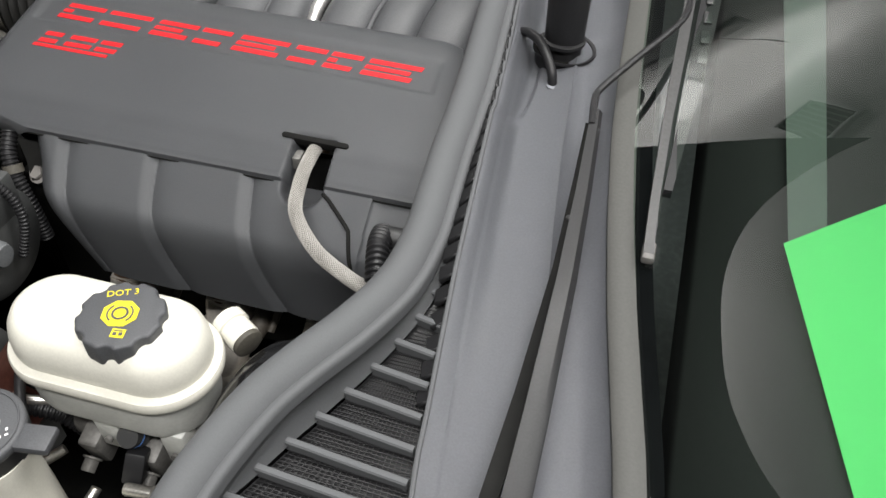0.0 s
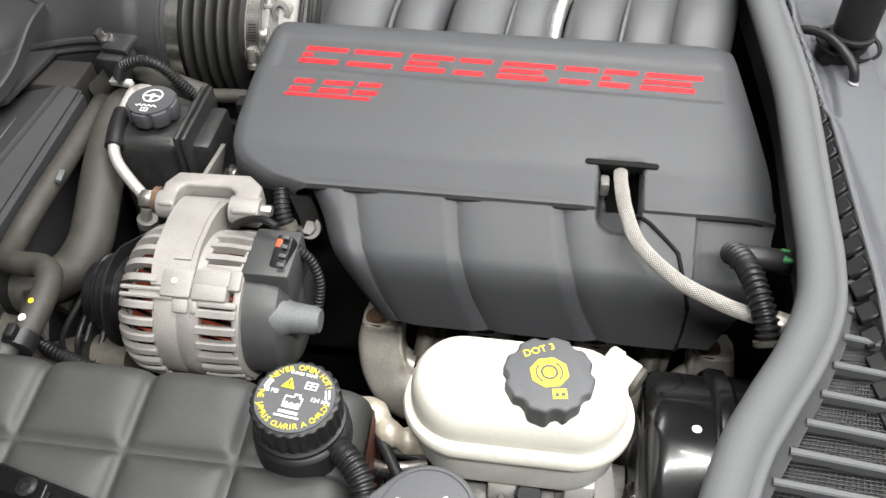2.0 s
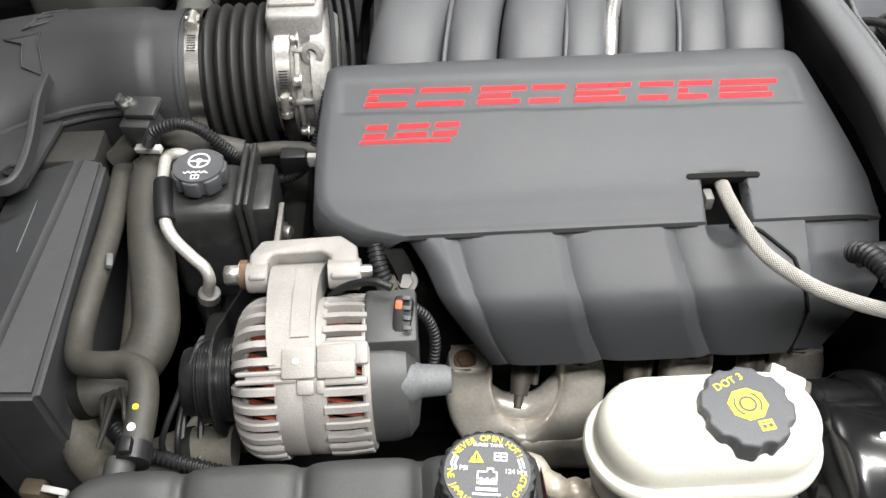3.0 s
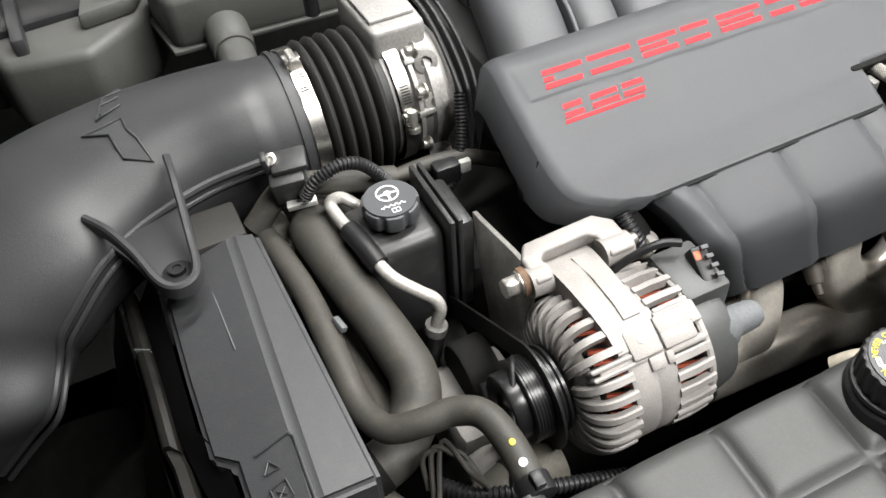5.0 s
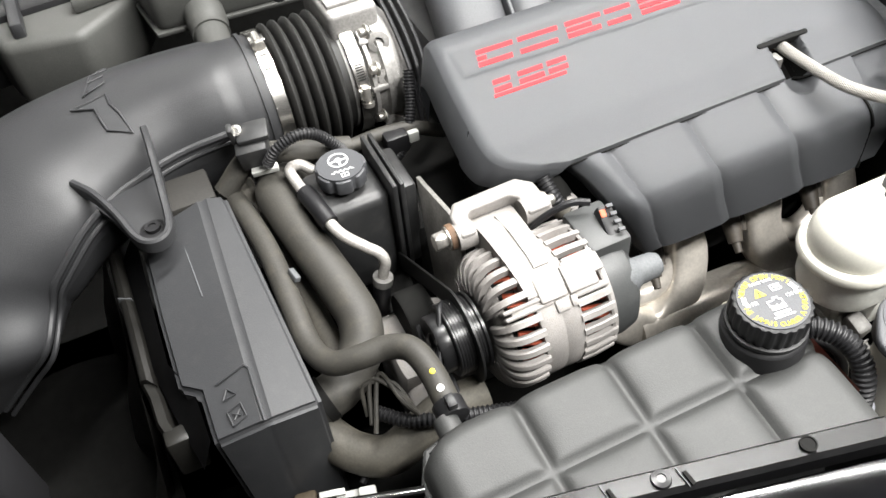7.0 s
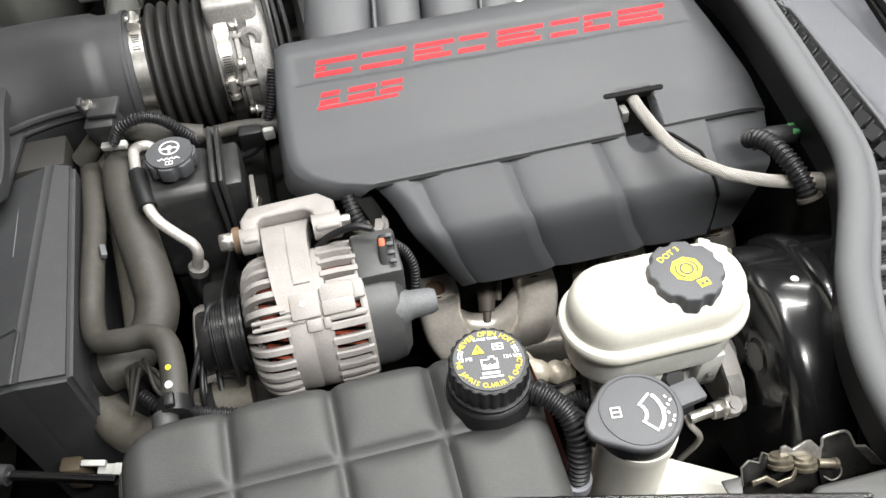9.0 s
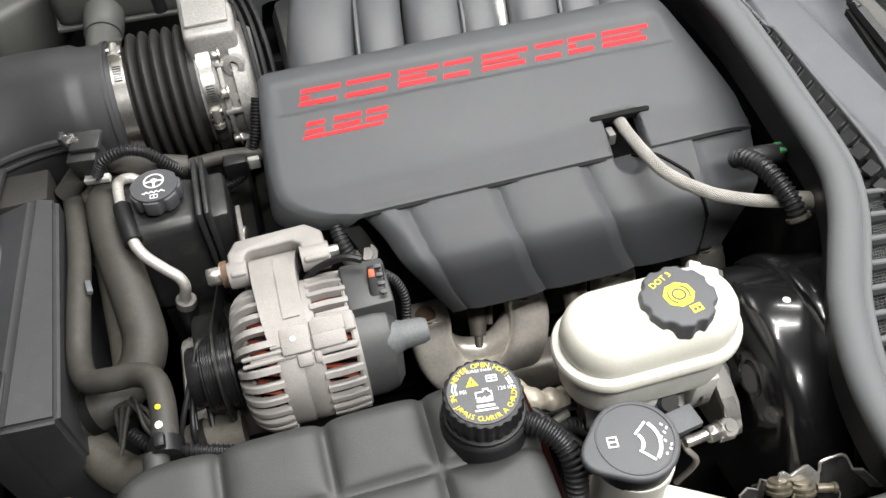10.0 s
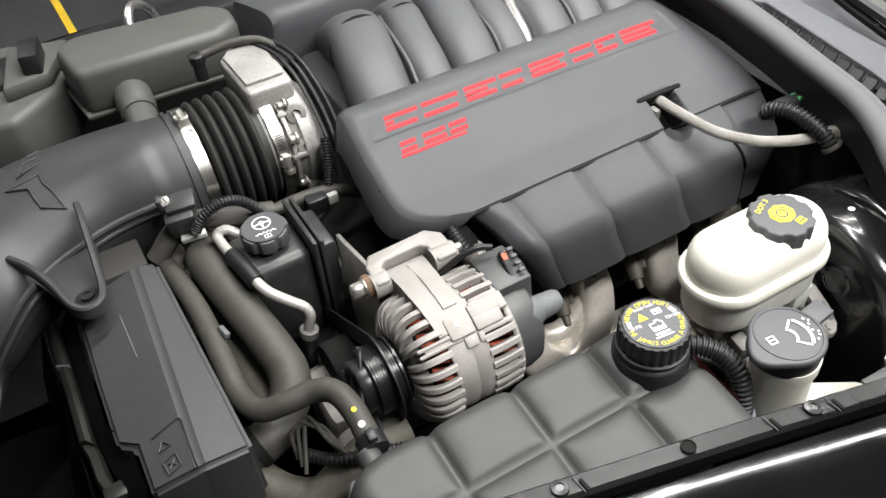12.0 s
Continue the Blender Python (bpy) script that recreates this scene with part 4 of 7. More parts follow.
part("body", box(-0.011, 0.011, -0.007, 0.007, -0.02, 0.0, 0.002, pose(-0.442, -0.134, 0.628, 15, 0, -15)), CREAM, conn)
part("latch", box(-0.02, 0.004, -0.003, 0.003, 0.0, 0.006, 0.001, pose(-0.446, -0.127, 0.63, 15, 0, -15)), CREAM, conn)
part("plug", box(-0.004, 0.012, -0.006, 0.006, 0.0, 0.009, 0.002, pose(-0.428, -0.141, 0.634, 15, 0, -15)), CREAM, conn)
part("bracket", box(-0.011, 0.011, -0.008, 0.009, -0.04, 0.0, 0.004, pose(-0.478, -0.118, 0.63, 0, 0, -10)), mat("brown_dusty_plastic", (0.09, 0.07, 0.045), 0.7, grain=300, bump=0.3, vary=0.3), conn, "brown dusty bracket")
for x, y in ((-0.455, -0.128), (-0.462, -0.112)):
    part("wire", tube([(x + 0.03, y, 0.632), (x + 0.05, y + 0.012, 0.64), (x + 0.075, y + 0.012, 0.635)], 0.0035, 8), BLACK, conn)

# cooling hoses ------------------------------------------------------------------
upper = thing("radiator_hose", "thick dusty black rubber upper radiator hose", "hose", (-0.38, 0.05, 0.66))
part("hose", tube([(-0.345, 0.20, 0.70), (-0.362, 0.196, 0.722), (-0.390, 0.172, 0.738), (-0.3895, 0.13, 0.740), (-0.382, 0.078, 0.730), (-0.3715, 0.02, 0.714), (-0.3695, -0.010, 0.704), (-0.382, -0.034, 0.691), (-0.41, -0.056, 0.685), (-0.44, -0.06, 0.679)],
                  0.0215, 22, 10), RUBBER, upper)
part("clamp", tube([(-0.424, -0.058, 0.682), (-0.434, -0.0595, 0.680)], 0.0232, 22), DARK, upper, "grimy hose clamp")
thin = thing("heater_hose", "thin grey rubber hose with yellow and white paint dots", "hose", (-0.39, -0.05, 0.66))
part("hose", tube([(-0.435, 0.21, 0.725), (-0.427, 0.15, 0.732), (-0.423, 0.09, 0.735), (-0.424, 0.02, 0.733), (-0.424, -0.03, 0.729), (-0.414, -0.062, 0.735), (-0.39, -0.076, 0.746), (-0.366, -0.082, 0.752), (-0.349, -0.098, 0.758), (-0.343, -0.128, 0.757), (-0.344, -0.172, 0.752)],
                  0.0115, 18, 10), RUBBER, thin)
part("paint_dot", rev([(0.0026, 0), (0.0022, 0.0006), (0, 0.0008)], (-0.3445, -0.1335, 0.7683), (-0.05, -0.35, 0.93), 14), YELLOW, thin)
part("paint_dot", rev([(0.0034, 0), (0.003, 0.0006), (0, 0.0008)], (-0.345, -0.150, 0.7662), (-0.05, -0.35, 0.93), 14), INK, thin)
bm = rev([(0.0125, -0.008), (0.0138, -0.0075), (0.0138, 0.0075), (0.0125, 0.008)], (-0.344, -0.166, 0.7535), (0, -1, -0.1), 22)
box(-0.004, 0.004, 0.012, 0.02, -0.006, 0.006, 0.001, axis_frame((-0.344, -0.166, 0.7535), (0, -1, -0.1)), bm)
part("spring_clamp", bm, BLACK, thin, "dull spring clamp")
clip = part("clip", box(-0.003, 0.003, -0.008, 0.008, -0.003, 0.003, 0.001, pose(-0.411, 0.045, 0.743, 0, 25, 10)), GREYBOOT, thin, "pale hose clip")
lower = thing("radiator_hose", "tan dusty lower radiator hose", "hose", (-0.38, -0.13, 0.6))
part("hose", tube([(-0.45, -0.05, 0.662), (-0.438, -0.08, 0.656), (-0.42, -0.106, 0.650), (-0.395, -0.124, 0.652), (-0.365, -0.122, 0.662), (-0.33, -0.115, 0.670), (-0.29, -0.115, 0.67)], 0.0195, 20, 10), TANRUBBER, lower)
part("clamp", tube([(-0.335, -0.116, 0.669), (-0.323, -0.115, 0.670)], 0.0212, 20), DARK, lower, "grimy hose clamp")
far = thing("coolant_hose", "dusty grey coolant hose behind the shroud", "hose", (-0.40, 0.18, 0.6))
part("hose", tube([(-0.42, 0.215, 0.725), (-0.412, 0.16, 0.70), (-0.405, 0.08, 0.68), (-0.40, 0.0, 0.665), (-0.405, -0.05, 0.65)], 0.014, 14), TANRUBBER, far)
part("hose", tube([(-0.44, 0.20, 0.735), (-0.40, 0.205, 0.765), (-0.35, 0.185, 0.768), (-0.30, 0.18, 0.755)], 0.012, 14), RUBBER, far)
loom = thing("wiring_loom", "black ribbed wiring sleeve low beside the radiator", "cable", (-0.35, -0.12, 0.6))
part("sleeve", tube([(-0.39, -0.10, 0.688), (-0.37, -0.122, 0.692), (-0.34, -0.136, 0.694), (-0.30, -0.146, 0.688), (-0.25, -0.155, 0.675)], 0.0068, 12, pitch=0.0045, depth=0.0014), BLACK, loom)
for k in range(3):
    part("wire", tube([(-0.40, -0.10 - 0.01 * k, 0.69), (-0.395 + 0.008 * k, -0.085, 0.715 + 0.004 * k), (-0.37, -0.095 - 0.01 * k, 0.716), (-0.36, -0.125, 0.70)], 0.0022, 8), RUBBER, loom)
for k in range(2):
    part("wire", tube([(-0.325 + 0.012 * k, -0.05, 0.72), (-0.33 + 0.014 * k, -0.09, 0.70), (-0.332 + 0.016 * k, -0.13, 0.68)], 0.003, 8), BLACK, loom)
pump = thing("water_pump", "cast aluminium water pump housing behind the hoses", "pump", (-0.32, -0.02, 0.55))
part("housing", box(-0.35, -0.27, -0.06, 0.03, 0.56, 0.655, 0.012), ALU, pump)
part("outlet", tube([(-0.33, -0.06, 0.62), (-0.335, -0.10, 0.632), (-0.33, -0.135, 0.64)], 0.02, 16), ALU, pump)

# power steering -----------------------------------------------------------------
steering = thing("steering_fluid_reservoir", "black plastic power steering reservoir with round cap", "reservoir", (-0.325, 0.115, 0.63))
part("reservoir_body", prism([(-0.37, 0.078), (-0.292, 0.078), (-0.292, 0.152), (-0.37, 0.152)], 0.64, 0.768, None, 0.012, 3), PLASTIC, steering)
part("flange", box(-0.2925, -0.2865, 0.070, 0.160, 0.652, 0.783, 0.0025), PLASTIC, steering, "moulded welded flange")
part("flange", box(-0.2845, -0.279, 0.070, 0.160, 0.652, 0.783, 0.0025), PLASTIC, steering)
part("reservoir_back", box(-0.2865, -0.262, 0.082, 0.15, 0.65, 0.765, 0.006), PLASTIC, steering)
part("foot", box(-0.365, -0.26, 0.085, 0.145, 0.5, 0.642, 0.006), DARK, steering)
part("neck", rev([(0.019, -0.03), (0.019, 0.002)], (-0.3285, 0.1165, 0.775), seg=28), PLASTIC, steering)


def knob(r, lobes, depth, h, centre, axis=(0, 0, 1), bevel=0.002, flat=0.5):
    """A grip cap: round with scalloped sides."""
    pts = []
    for i in range(lobes * 14):
        a = 2 * math.pi * i / (lobes * 14)
        f = math.cos(lobes * a)
        pts.append(((r - depth * max(0, f - flat) / (1 - flat)) * math.cos(a), (r - depth * max(0, f - flat) / (1 - flat)) * math.sin(a)))
    return prism(pts, 0, h, axis_frame(centre, axis), bevel, 2)


cap = part("cap", knob(0.0262, 7, 0.0035, 0.0165, (-0.3285, 0.1165, 0.7745)), CAP, steering, "black scalloped filler cap")
part("cap_disc", rev([(0.0238, 0), (0.0236, 0.0022), (0, 0.0024)], (-0.3285, 0.1165, 0.7908), seg=36), CAP, cap)
m = pose(-0.3285, 0.1165, 0.79325, 0, 0, -2)
bars(arc(0, 0.006, 0.0098, 0.0014, 0, 360, 24) + arc(0, 0.006, 0.0022, 0.0022, 0, 360, 12) + [rect(-0.0052, 0.0055, 0.0075, 0.0018, 0.12), rect(0.0052, 0.0055, 0.0075, 0.0018, -0.12), rect(0, 0.0008, 0.0022, 0.0062)], 0, m, INK, cap, "steering_symbol")
bars([rect(-0.0105 + 0.0025 * i, -0.0105 + (0.0007 if i % 2 else -0.0007), 0.0032, 0.0011, 0.5 if i % 2 else -0.5) for i in range(9)], 0, m, INK, cap, "fluid_symbol")
bars([rect(0, -0.0146, 0.007, 0.0008), rect(0, -0.0196, 0.007, 0.0008), rect(-0.0035, -0.0171, 0.0008, 0.005), rect(0.0035, -0.0171, 0.0008, 0.005), rect(0, -0.0171, 0.0008, 0.004)], 0, m, INK, cap, "book_symbol")
hexbolt(steering, (-0.262, 0.114, 0.70), (1, -0.3, 0.2), 0.008, 0.009, 0.0115)
pipe = thing("steering_pipe", "bright aluminium pipe with a black rubber sleeve", "pipe", (-0.36, 0.09, 0.7))
PIPE = [(-0.345, 0.163, 0.752), (-0.358, 0.171, 0.762), (-0.371, 0.163, 0.767), (-0.371, 0.14, 0.768), (-0.366, 0.105, 0.768), (-0.360, 0.075, 0.763), (-0.352, 0.06, 0.754), (-0.336, 0.047, 0.742), (-0.325, 0.040, 0.733), (-0.322, 0.036, 0.722), (-0.326, 0.036, 0.706), (-0.329, 0.037, 0.688)]
part("pipe", tube(PIPE, 0.0058, 14), mat("dull_aluminium_pipe", (0.5, 0.48, 0.45), 0.5, metal=0.5, grain=400, bump=0.2, vary=0.12), pipe)
part("sleeve", tube([(-0.3683, 0.122, 0.768), (-0.364, 0.097, 0.767), (-0.3597, 0.074, 0.7625)], 0.0095, 14), BLACK, pipe, "black rubber sleeve")
part("clamp", rev([(0.0085, -0.006), (0.0105, -0.005), (0.0108, 0.001), (0.0105, 0.004), (0.0085, 0.004)], (-0.3275, 0.0365, 0.697), (-0.2, 0, -1), 20), DULL, pipe, "small hose clamp")
part("hose", tube([(-0.3275, 0.0365, 0.70), (-0.331, 0.037, 0.675), (-0.335, 0.05, 0.62)], 0.0095, 14), BLACK, pipe, "black rubber hose end")
loom2 = thing("wiring_loom", "black ribbed cable sleeve below the throttle body", "cable", (-0.24, 0.17, 0.7))
part("sleeve", tube([(-0.30, 0.172, 0.735), (-0.265, 0.165, 0.728), (-0.24, 0.17, 0.738), (-0.222, 0.19, 0.765), (-0.21, 0.215, 0.80)], 0.006, 10, pitch=0.0036, depth=0.001), BLACK, loom2)
part("hose", tube([(-0.30, 0.185, 0.75), (-0.26, 0.185, 0.752), (-0.225, 0.18, 0.75), (-0.19, 0.175, 0.735)], 0.008, 12), RUBBER, loom2)
part("connector", box(-0.262, -0.235, 0.163, 0.183, 0.735, 0.758, 0.003), BLACK, loom2)
part("connector_clip", box(-0.235, -0.222, 0.167, 0.178, 0.74, 0.754, 0.002), CREAM, loom2)

# tank -----------------------------------------------------------------------------
tank = thing("coolant_tank", "grey-black plastic coolant tank with moulded grooves and pressure cap", "tank", (-0.2, -0.24, 0.6))
GX, GY = (-0.300, -0.214, -0.130), -0.256


def tank_top(u, v):
    x = -0.388 + 0.345 * u
    back = -0.186 + 0.02 * max(0, (-0.34 - x) / 0.05) ** 2 * -1
    y = back - 0.142 * v
    z = 0.7745 - 0.0136 * v
    near = min(abs(x - gx) for gx in GX)
    other = abs(y - GY)
    q = (max(near, 1e-4) ** -3 + max(other, 1e-4) ** -3) ** (-1 / 3)
    z += 0.002 - 0.0052 * math.exp(-(q / 0.0042) ** 2) - 0.0042 * math.exp(-(q / 0.013) ** 2)
    for d in (x + 0.388, -0.043 - x):
        if d < 0.024:
            z -= 0.024 - math.sqrt(max(0, 0.024 ** 2 - (0.024 - d) ** 2))
    d = back - y
    if d < 0.018:
        z -= 0.016 - 0.016 / 0.018 * math.sqrt(max(0, 0.018 ** 2 - (0.018 - d) ** 2))
    return Vector((x, y, z))


bm = sheet(120, 50, tank_top)
edge = [e for e in bm.edges if e.is_boundary]
ext = bmesh.ops.extrude_edge_only(bm, edges=edge)
for v in ext["geom"]:
    if isinstance(v, bmesh.types.BMVert):
        v.co.z = 0.60
part("tank_body", bm, TANK, tank, angle=60)
part("tank_end", sheet(6, 4, lambda u, v: Vector((-0.0415 + 0.002 * math.sin(3 * u), -0.19 - 0.11 * u, 0.75 - 0.1 * v)), 0.002), mat("stained_tank_wall", (0.16, 0.06, 0.045), 0.45, grain=300, bump=0.1, vary=0.25, mottle=20), tank, "reddish end wall of the tank")
part("weld_flange", sweep([Vector(p) for p in ((-0.386, -0.30, 0.744), (-0.3905, -0.215, 0.744), (-0.376, -0.1875, 0.744), (-0.36, -0.183, 0.744), (-0.06, -0.183, 0.744))], 0.0035, 8), TANK, tank)
part("sensor_stub", rev([(0.011, -0.015), (0.011, 0.012), (0.007, 0.014)], (-0.352, -0.183, 0.752), (0, 1, 0.1), 18), TANK, tank)
CAPC = Vector((-0.0855, -0.2280, 0.0035))
part("tank_neck", rev([(0.038, 0.742), (0.036, 0.765), (0.0355, 0.768), (0.0352, 0.776), (0.0335, 0.778), (0.0318, 0.779), (0.0318, 0.781), (0.0335, 0.7815), (0.0335, 0.785), (0.031, 0.786)], CAPC, seg=40), BLACK, tank)
pcap = part("pressure_cap", knob(0.0322, 24, 0.0012, 0.022, CAPC + Vector((0, 0, 0.786)), bevel=0.0025, flat=-0.5), BLACK, tank, "black ribbed pressure cap with printed disc")
part("cap_disc", rev([(0.0285, 0), (0.0283, 0.0012), (0, 0.0013)], CAPC + Vector((0, 0, 0.808)), seg=40), CAP, pcap)
m = pose(CAPC.x, CAPC.y, CAPC.z + 0.80955, 0, 0, -7)


def ring_text(text, r, mid, span, size, flip, material, parent):
    """Letters set round a circle."""
    k = len(text)
    bm = bmesh.new()
    for i, ch in enumerate(text):
        if ch == " ":
            continue
        a = mid + (span * (0.5 - i / (k - 1)) if not flip else span * (i / (k - 1) - 0.5))
        cu = bpy.data.curves.new("scratch", "FONT")
        cu.body, cu.size, cu.align_x, cu.align_y, cu.resolution_u, cu.extrude = ch, size, "CENTER", "CENTER", 2, 0.0002
        ob = bpy.data.objects.new("scratch", cu)
        me = bpy.data.meshes.new_from_object(ob)
        q = Matrix.Rotation(radians(a - 90), 4, "Z") @ Matrix.Translation((0, r, 0)) @ Matrix.Rotation(math.pi if flip else 0, 4, "Z")
        me.transform(m @ q)
        bm.from_mesh(me)
        bpy.data.objects.remove(ob)
        bpy.data.meshes.remove(me)
    return part("lettering", bm, material, parent, recalc=False)


ring_text("NEVER OPEN HOT!", 0.0242, 90, 118, 0.0062, False, YELLOW, pcap)
ring_text("NE JAMAIS OUVRIR A CHAUD!", 0.0242, 270, 172, 0.0062, True, YELLOW, pcap)
lettering("SURGE TANK", 0.0034, m @ Matrix.Translation((0, 0.0192, 0)), INK, pcap)
lettering("18 PSI", 0.0046, m @ Matrix.Translation((-0.0185, 0.0015, 0)), INK, pcap)
lettering("124 kPa", 0.0046, m @ Matrix.Translation((0.0185, 0.0005, 0)), INK, pcap)
tri = [(-0.0125, 0.0058), (-0.0025, 0.0058), (-0.0075, 0.0145)]
bars([tri], 0, m, YELLOW, pcap, "warning_symbol")
bars([rect(-0.0075, 0.0102, 0.0011, 0.0034), rect(-0.0075, 0.0073, 0.0011, 0.001)], 0.0004, m, BLACK, pcap, "warning_symbol")
bars([rect(0.0085, 0.0135, 0.008, 0.0009), rect(0.0085, 0.0082, 0.008, 0.0009), rect(0.0045, 0.0108, 0.0009, 0.006), rect(0.0125, 0.0108, 0.0009, 0.006), rect(0.0085, 0.0108, 0.0009, 0.005), rect(0.0065, 0.011, 0.0025, 0.0007), rect(0.0105, 0.011, 0.0025, 0.0007)], 0, m, INK, pcap, "book_symbol")
bars([rect(-0.0036, -0.0005, 0.0058, 0.0009), rect(0.0051, -0.0005, 0.0028, 0.0009), rect(-0.0062, -0.005, 0.0009, 0.009), rect(0.0062, -0.005, 0.0009, 0.009), rect(0, -0.0078, 0.0128, 0.0036), rect(-0.0045, -0.0058, 0.003, 0.0012, 0.5), rect(-0.0005, -0.0058, 0.003, 0.0012, 0.5), rect(0.0035, -0.0058, 0.003, 0.0012, 0.5), rect(0.002, 0.0018, 0.0048, 0.0012), rect(0, 0.0005, 0.0008, 0.0022), rect(0.004, 0.0005, 0.0008, 0.0022)], 0, m, INK, pcap, "tank_symbol")
for row in (rect(0, -0.0130, 0.014, 0.0022), rect(0, -0.0165, 0.018, 0.0014)):
    bars([row], 0, m, INK, pcap, "print_bar")
for r in (0.0242, 0.0218):
    for a in (8, 154):
        bars(arc(0, 0, r, 0.0012, a, a + 18, 5), 0, m, INK, pcap, "print_bar")
overflow = thing("overflow_hose", "black corrugated overflow hose beside the coolant tank", "hose", (-0.04, -0.27, 0.7))
part("hose", tube([(-0.060, -0.240, 0.776), (-0.045, -0.252, 0.777), (-0.033, -0.267, 0.772), (-0.028, -0.283, 0.760), (-0.029, -0.295, 0.742), (-0.032, -0.302, 0.715)], 0.0098, 16, pitch=0.0046, depth=0.0019), BLACK, overflow)
part("collar", rev([(0.0115, 0), (0.013, 0), (0.013, 0.012), (0.0115, 0.012)], (-0.0318, -0.300, 0.722), (0, 0, -1), 20), COWL, overflow, "grey plastic collar")

# alternator -----------------------------------------------------------------------
AY, AZ, AX = -0.081, 0.7235, 0.0
alt = thing("alternator", "cast aluminium alternator with copper windings and black pulley", "alternator", (-0.22, AY, 0.6))
part("centre_band", rev([(0.056, -0.240), (0.0645, -0.240), (0.0655, -0.237), (0.0655, -0.2205), (0.065, -0.2195), (0.065, -0.2185), (0.0655, -0.2175), (0.0655, -0.202), (0.064, -0.2), (0.056, -0.2)], (AX, AY, AZ), (1, 0, 0), 64), ALU, alt)
part("front_frame", rev([(0.02, -0.2715), (0.038, -0.2715), (0.049, -0.269), (0.0535, -0.264), (0.05, -0.262), (0.044, -0.262)], (AX, AY, AZ), (1, 0, 0), 48), ALU, alt)
part("rear_ring", rev([(0.052, -0.172), (0.0635, -0.172), (0.0645, -0.17), (0.0635, -0.166), (0.052, -0.166)], (AX, AY, AZ), (1, 0, 0), 56), ALU, alt)
part("rotor", rev([(0, -0.266), (0.048, -0.266), (0.048, -0.16), (0, -0.16)], (AX, AY, AZ), (1, 0, 0), 40), DARK, alt)


def winding(x0, x1):
    bm = bmesh.new()
    for k in range(40):
        a, b = 2 * math.pi * k / 40, 2 * math.pi * (k + 0.9) / 40
        pts = [Vector((x0 + (x1 - x0) * t, AY + (0.056 + 0.002 * math.sin(math.pi * t)) * math.cos(a + (b - a) * t), AZ + (0.056 + 0.002 * math.sin(math.pi * t)) * math.sin(a + (b - a) * t))) for t in (0, 0.25, 0.5, 0.75, 1)]
        sweep(pts, 0.0026, 6, bm=bm)
    return bm


tagged(part("winding", winding(-0.26, -0.236), COPPER, alt, "copper stator winding"), kind="stuff")
tagged(part("winding", winding(-0.203, -0.172), COPPER, alt, "copper stator winding"), kind="stuff")

# fins: one bent bar for the front frame, one straight for the rear
bm = sweep(spline([(-0.2735, 0, 0.036), (-0.2732, 0, 0.046), (-0.270, 0, 0.0555), (-0.2635, 0, 0.0618), (-0.254, 0, 0.0646), (-0.238, 0, 0.0645)], 4), 0.0023, 8, prof=[(-1.55, -1.6), (1.55, -1.6), (1.55, 0.6), (1.1, 1.15), (-1.1, 1.15), (-1.55, 0.6)], up=(0, 1, 0))
front_fin = part("vent_fin", bm, ALU, alt)
bm = sweep([Vector((-0.202, 0, 0.0635)), Vector((-0.186, 0, 0.0640)), Vector((-0.168, 0, 0.0625))], 0.0024, 8, prof=[(-1.5, -1.6), (1.5, -1.6), (1.5, 0.6), (1.05, 1.15), (-1.05, 1.15), (-1.5, 0.6)], up=(0, 1, 0))
rear_fin = part("vent_fin", bm, ALU, alt)


def piece(source, m, parent):
    ob = new(source.name.split(".")[0], source.data)
    ob.parent = parent
    ob.matrix_parent_inverse = Matrix.Translation(-parent.location)
    ob.matrix_basis = m
    return ob


for fin, upper_end, lower_end in ((front_fin, 24.6, 44.6), (rear_fin, 15.3, 46.8)):
    for k, a in enumerate([upper_end - 12.4 * i for i in range(13)] + [lower_end + 12.5 * i for i in range(13)]):
        m = Matrix.Translation((AX, AY, AZ)) @ Matrix.Rotation(radians(a), 4, "X")
        if k == 0:
            fin.matrix_basis = m
        else:
            piece(fin, m, alt)

# strut up to the bracket, pads
part("strut", loft([[Vector((x0, y, z)), Vector((x1, y, z)), Vector((x1, y + 0.004, z - 0.03)), Vector((x0, y + 0.004, z - 0.03))] for x0, x1, y, z in
                    ((-0.249, -0.203, -0.007, 0.783), (-0.249, -0.205, -0.018, 0.789), (-0.2485, -0.207, -0.032, 0.7935), (-0.248, -0.208, -0.05, 0.7955), (-0.2465, -0.208, -0.08, 0.795), (-0.245, -0.207, -0.098, 0.791), (-0.243, -0.207, -0.114, 0.7815))]), ALU, alt, "flat cast strut")
part("strut_rib", loft([[Vector((-0.2265, y, z)), Vector((-0.212, y, z)), Vector((-0.212, y, z - 0.01)), Vector((-0.2265, y, z - 0.01))] for y, z in ((-0.020, 0.7912), (-0.05, 0.7972), (-0.08, 0.7967), (-0.094, 0.7935))]), ALU, alt)


def pad(a, x0, x1, w, h, h0=0.055):
    m = Matrix.Translation((AX * 0.7, AY, AZ)) @ Matrix.Rotation(radians(a), 4, "X")
    return box(x0, x1, -w / 2, w / 2, h0, h, 0.0022, m)


part("pad", pad(27.3, -0.234, -0.2075, 0.0245, 0.0685), ALU, alt, "raised cast pad")
part("pad", pad(22.0, -0.2065, -0.1755, 0.0145, 0.0695), ALU, alt)
part("pad", pad(32.5, -0.2065, -0.1765, 0.014, 0.0695), ALU, alt)
part("pad", pad(22.0, -0.178, -0.1665, 0.018, 0.0675), ALU, alt)
part("pad", pad(43.5, -0.2225, -0.2085, 0.012, 0.0682), ALU, alt)
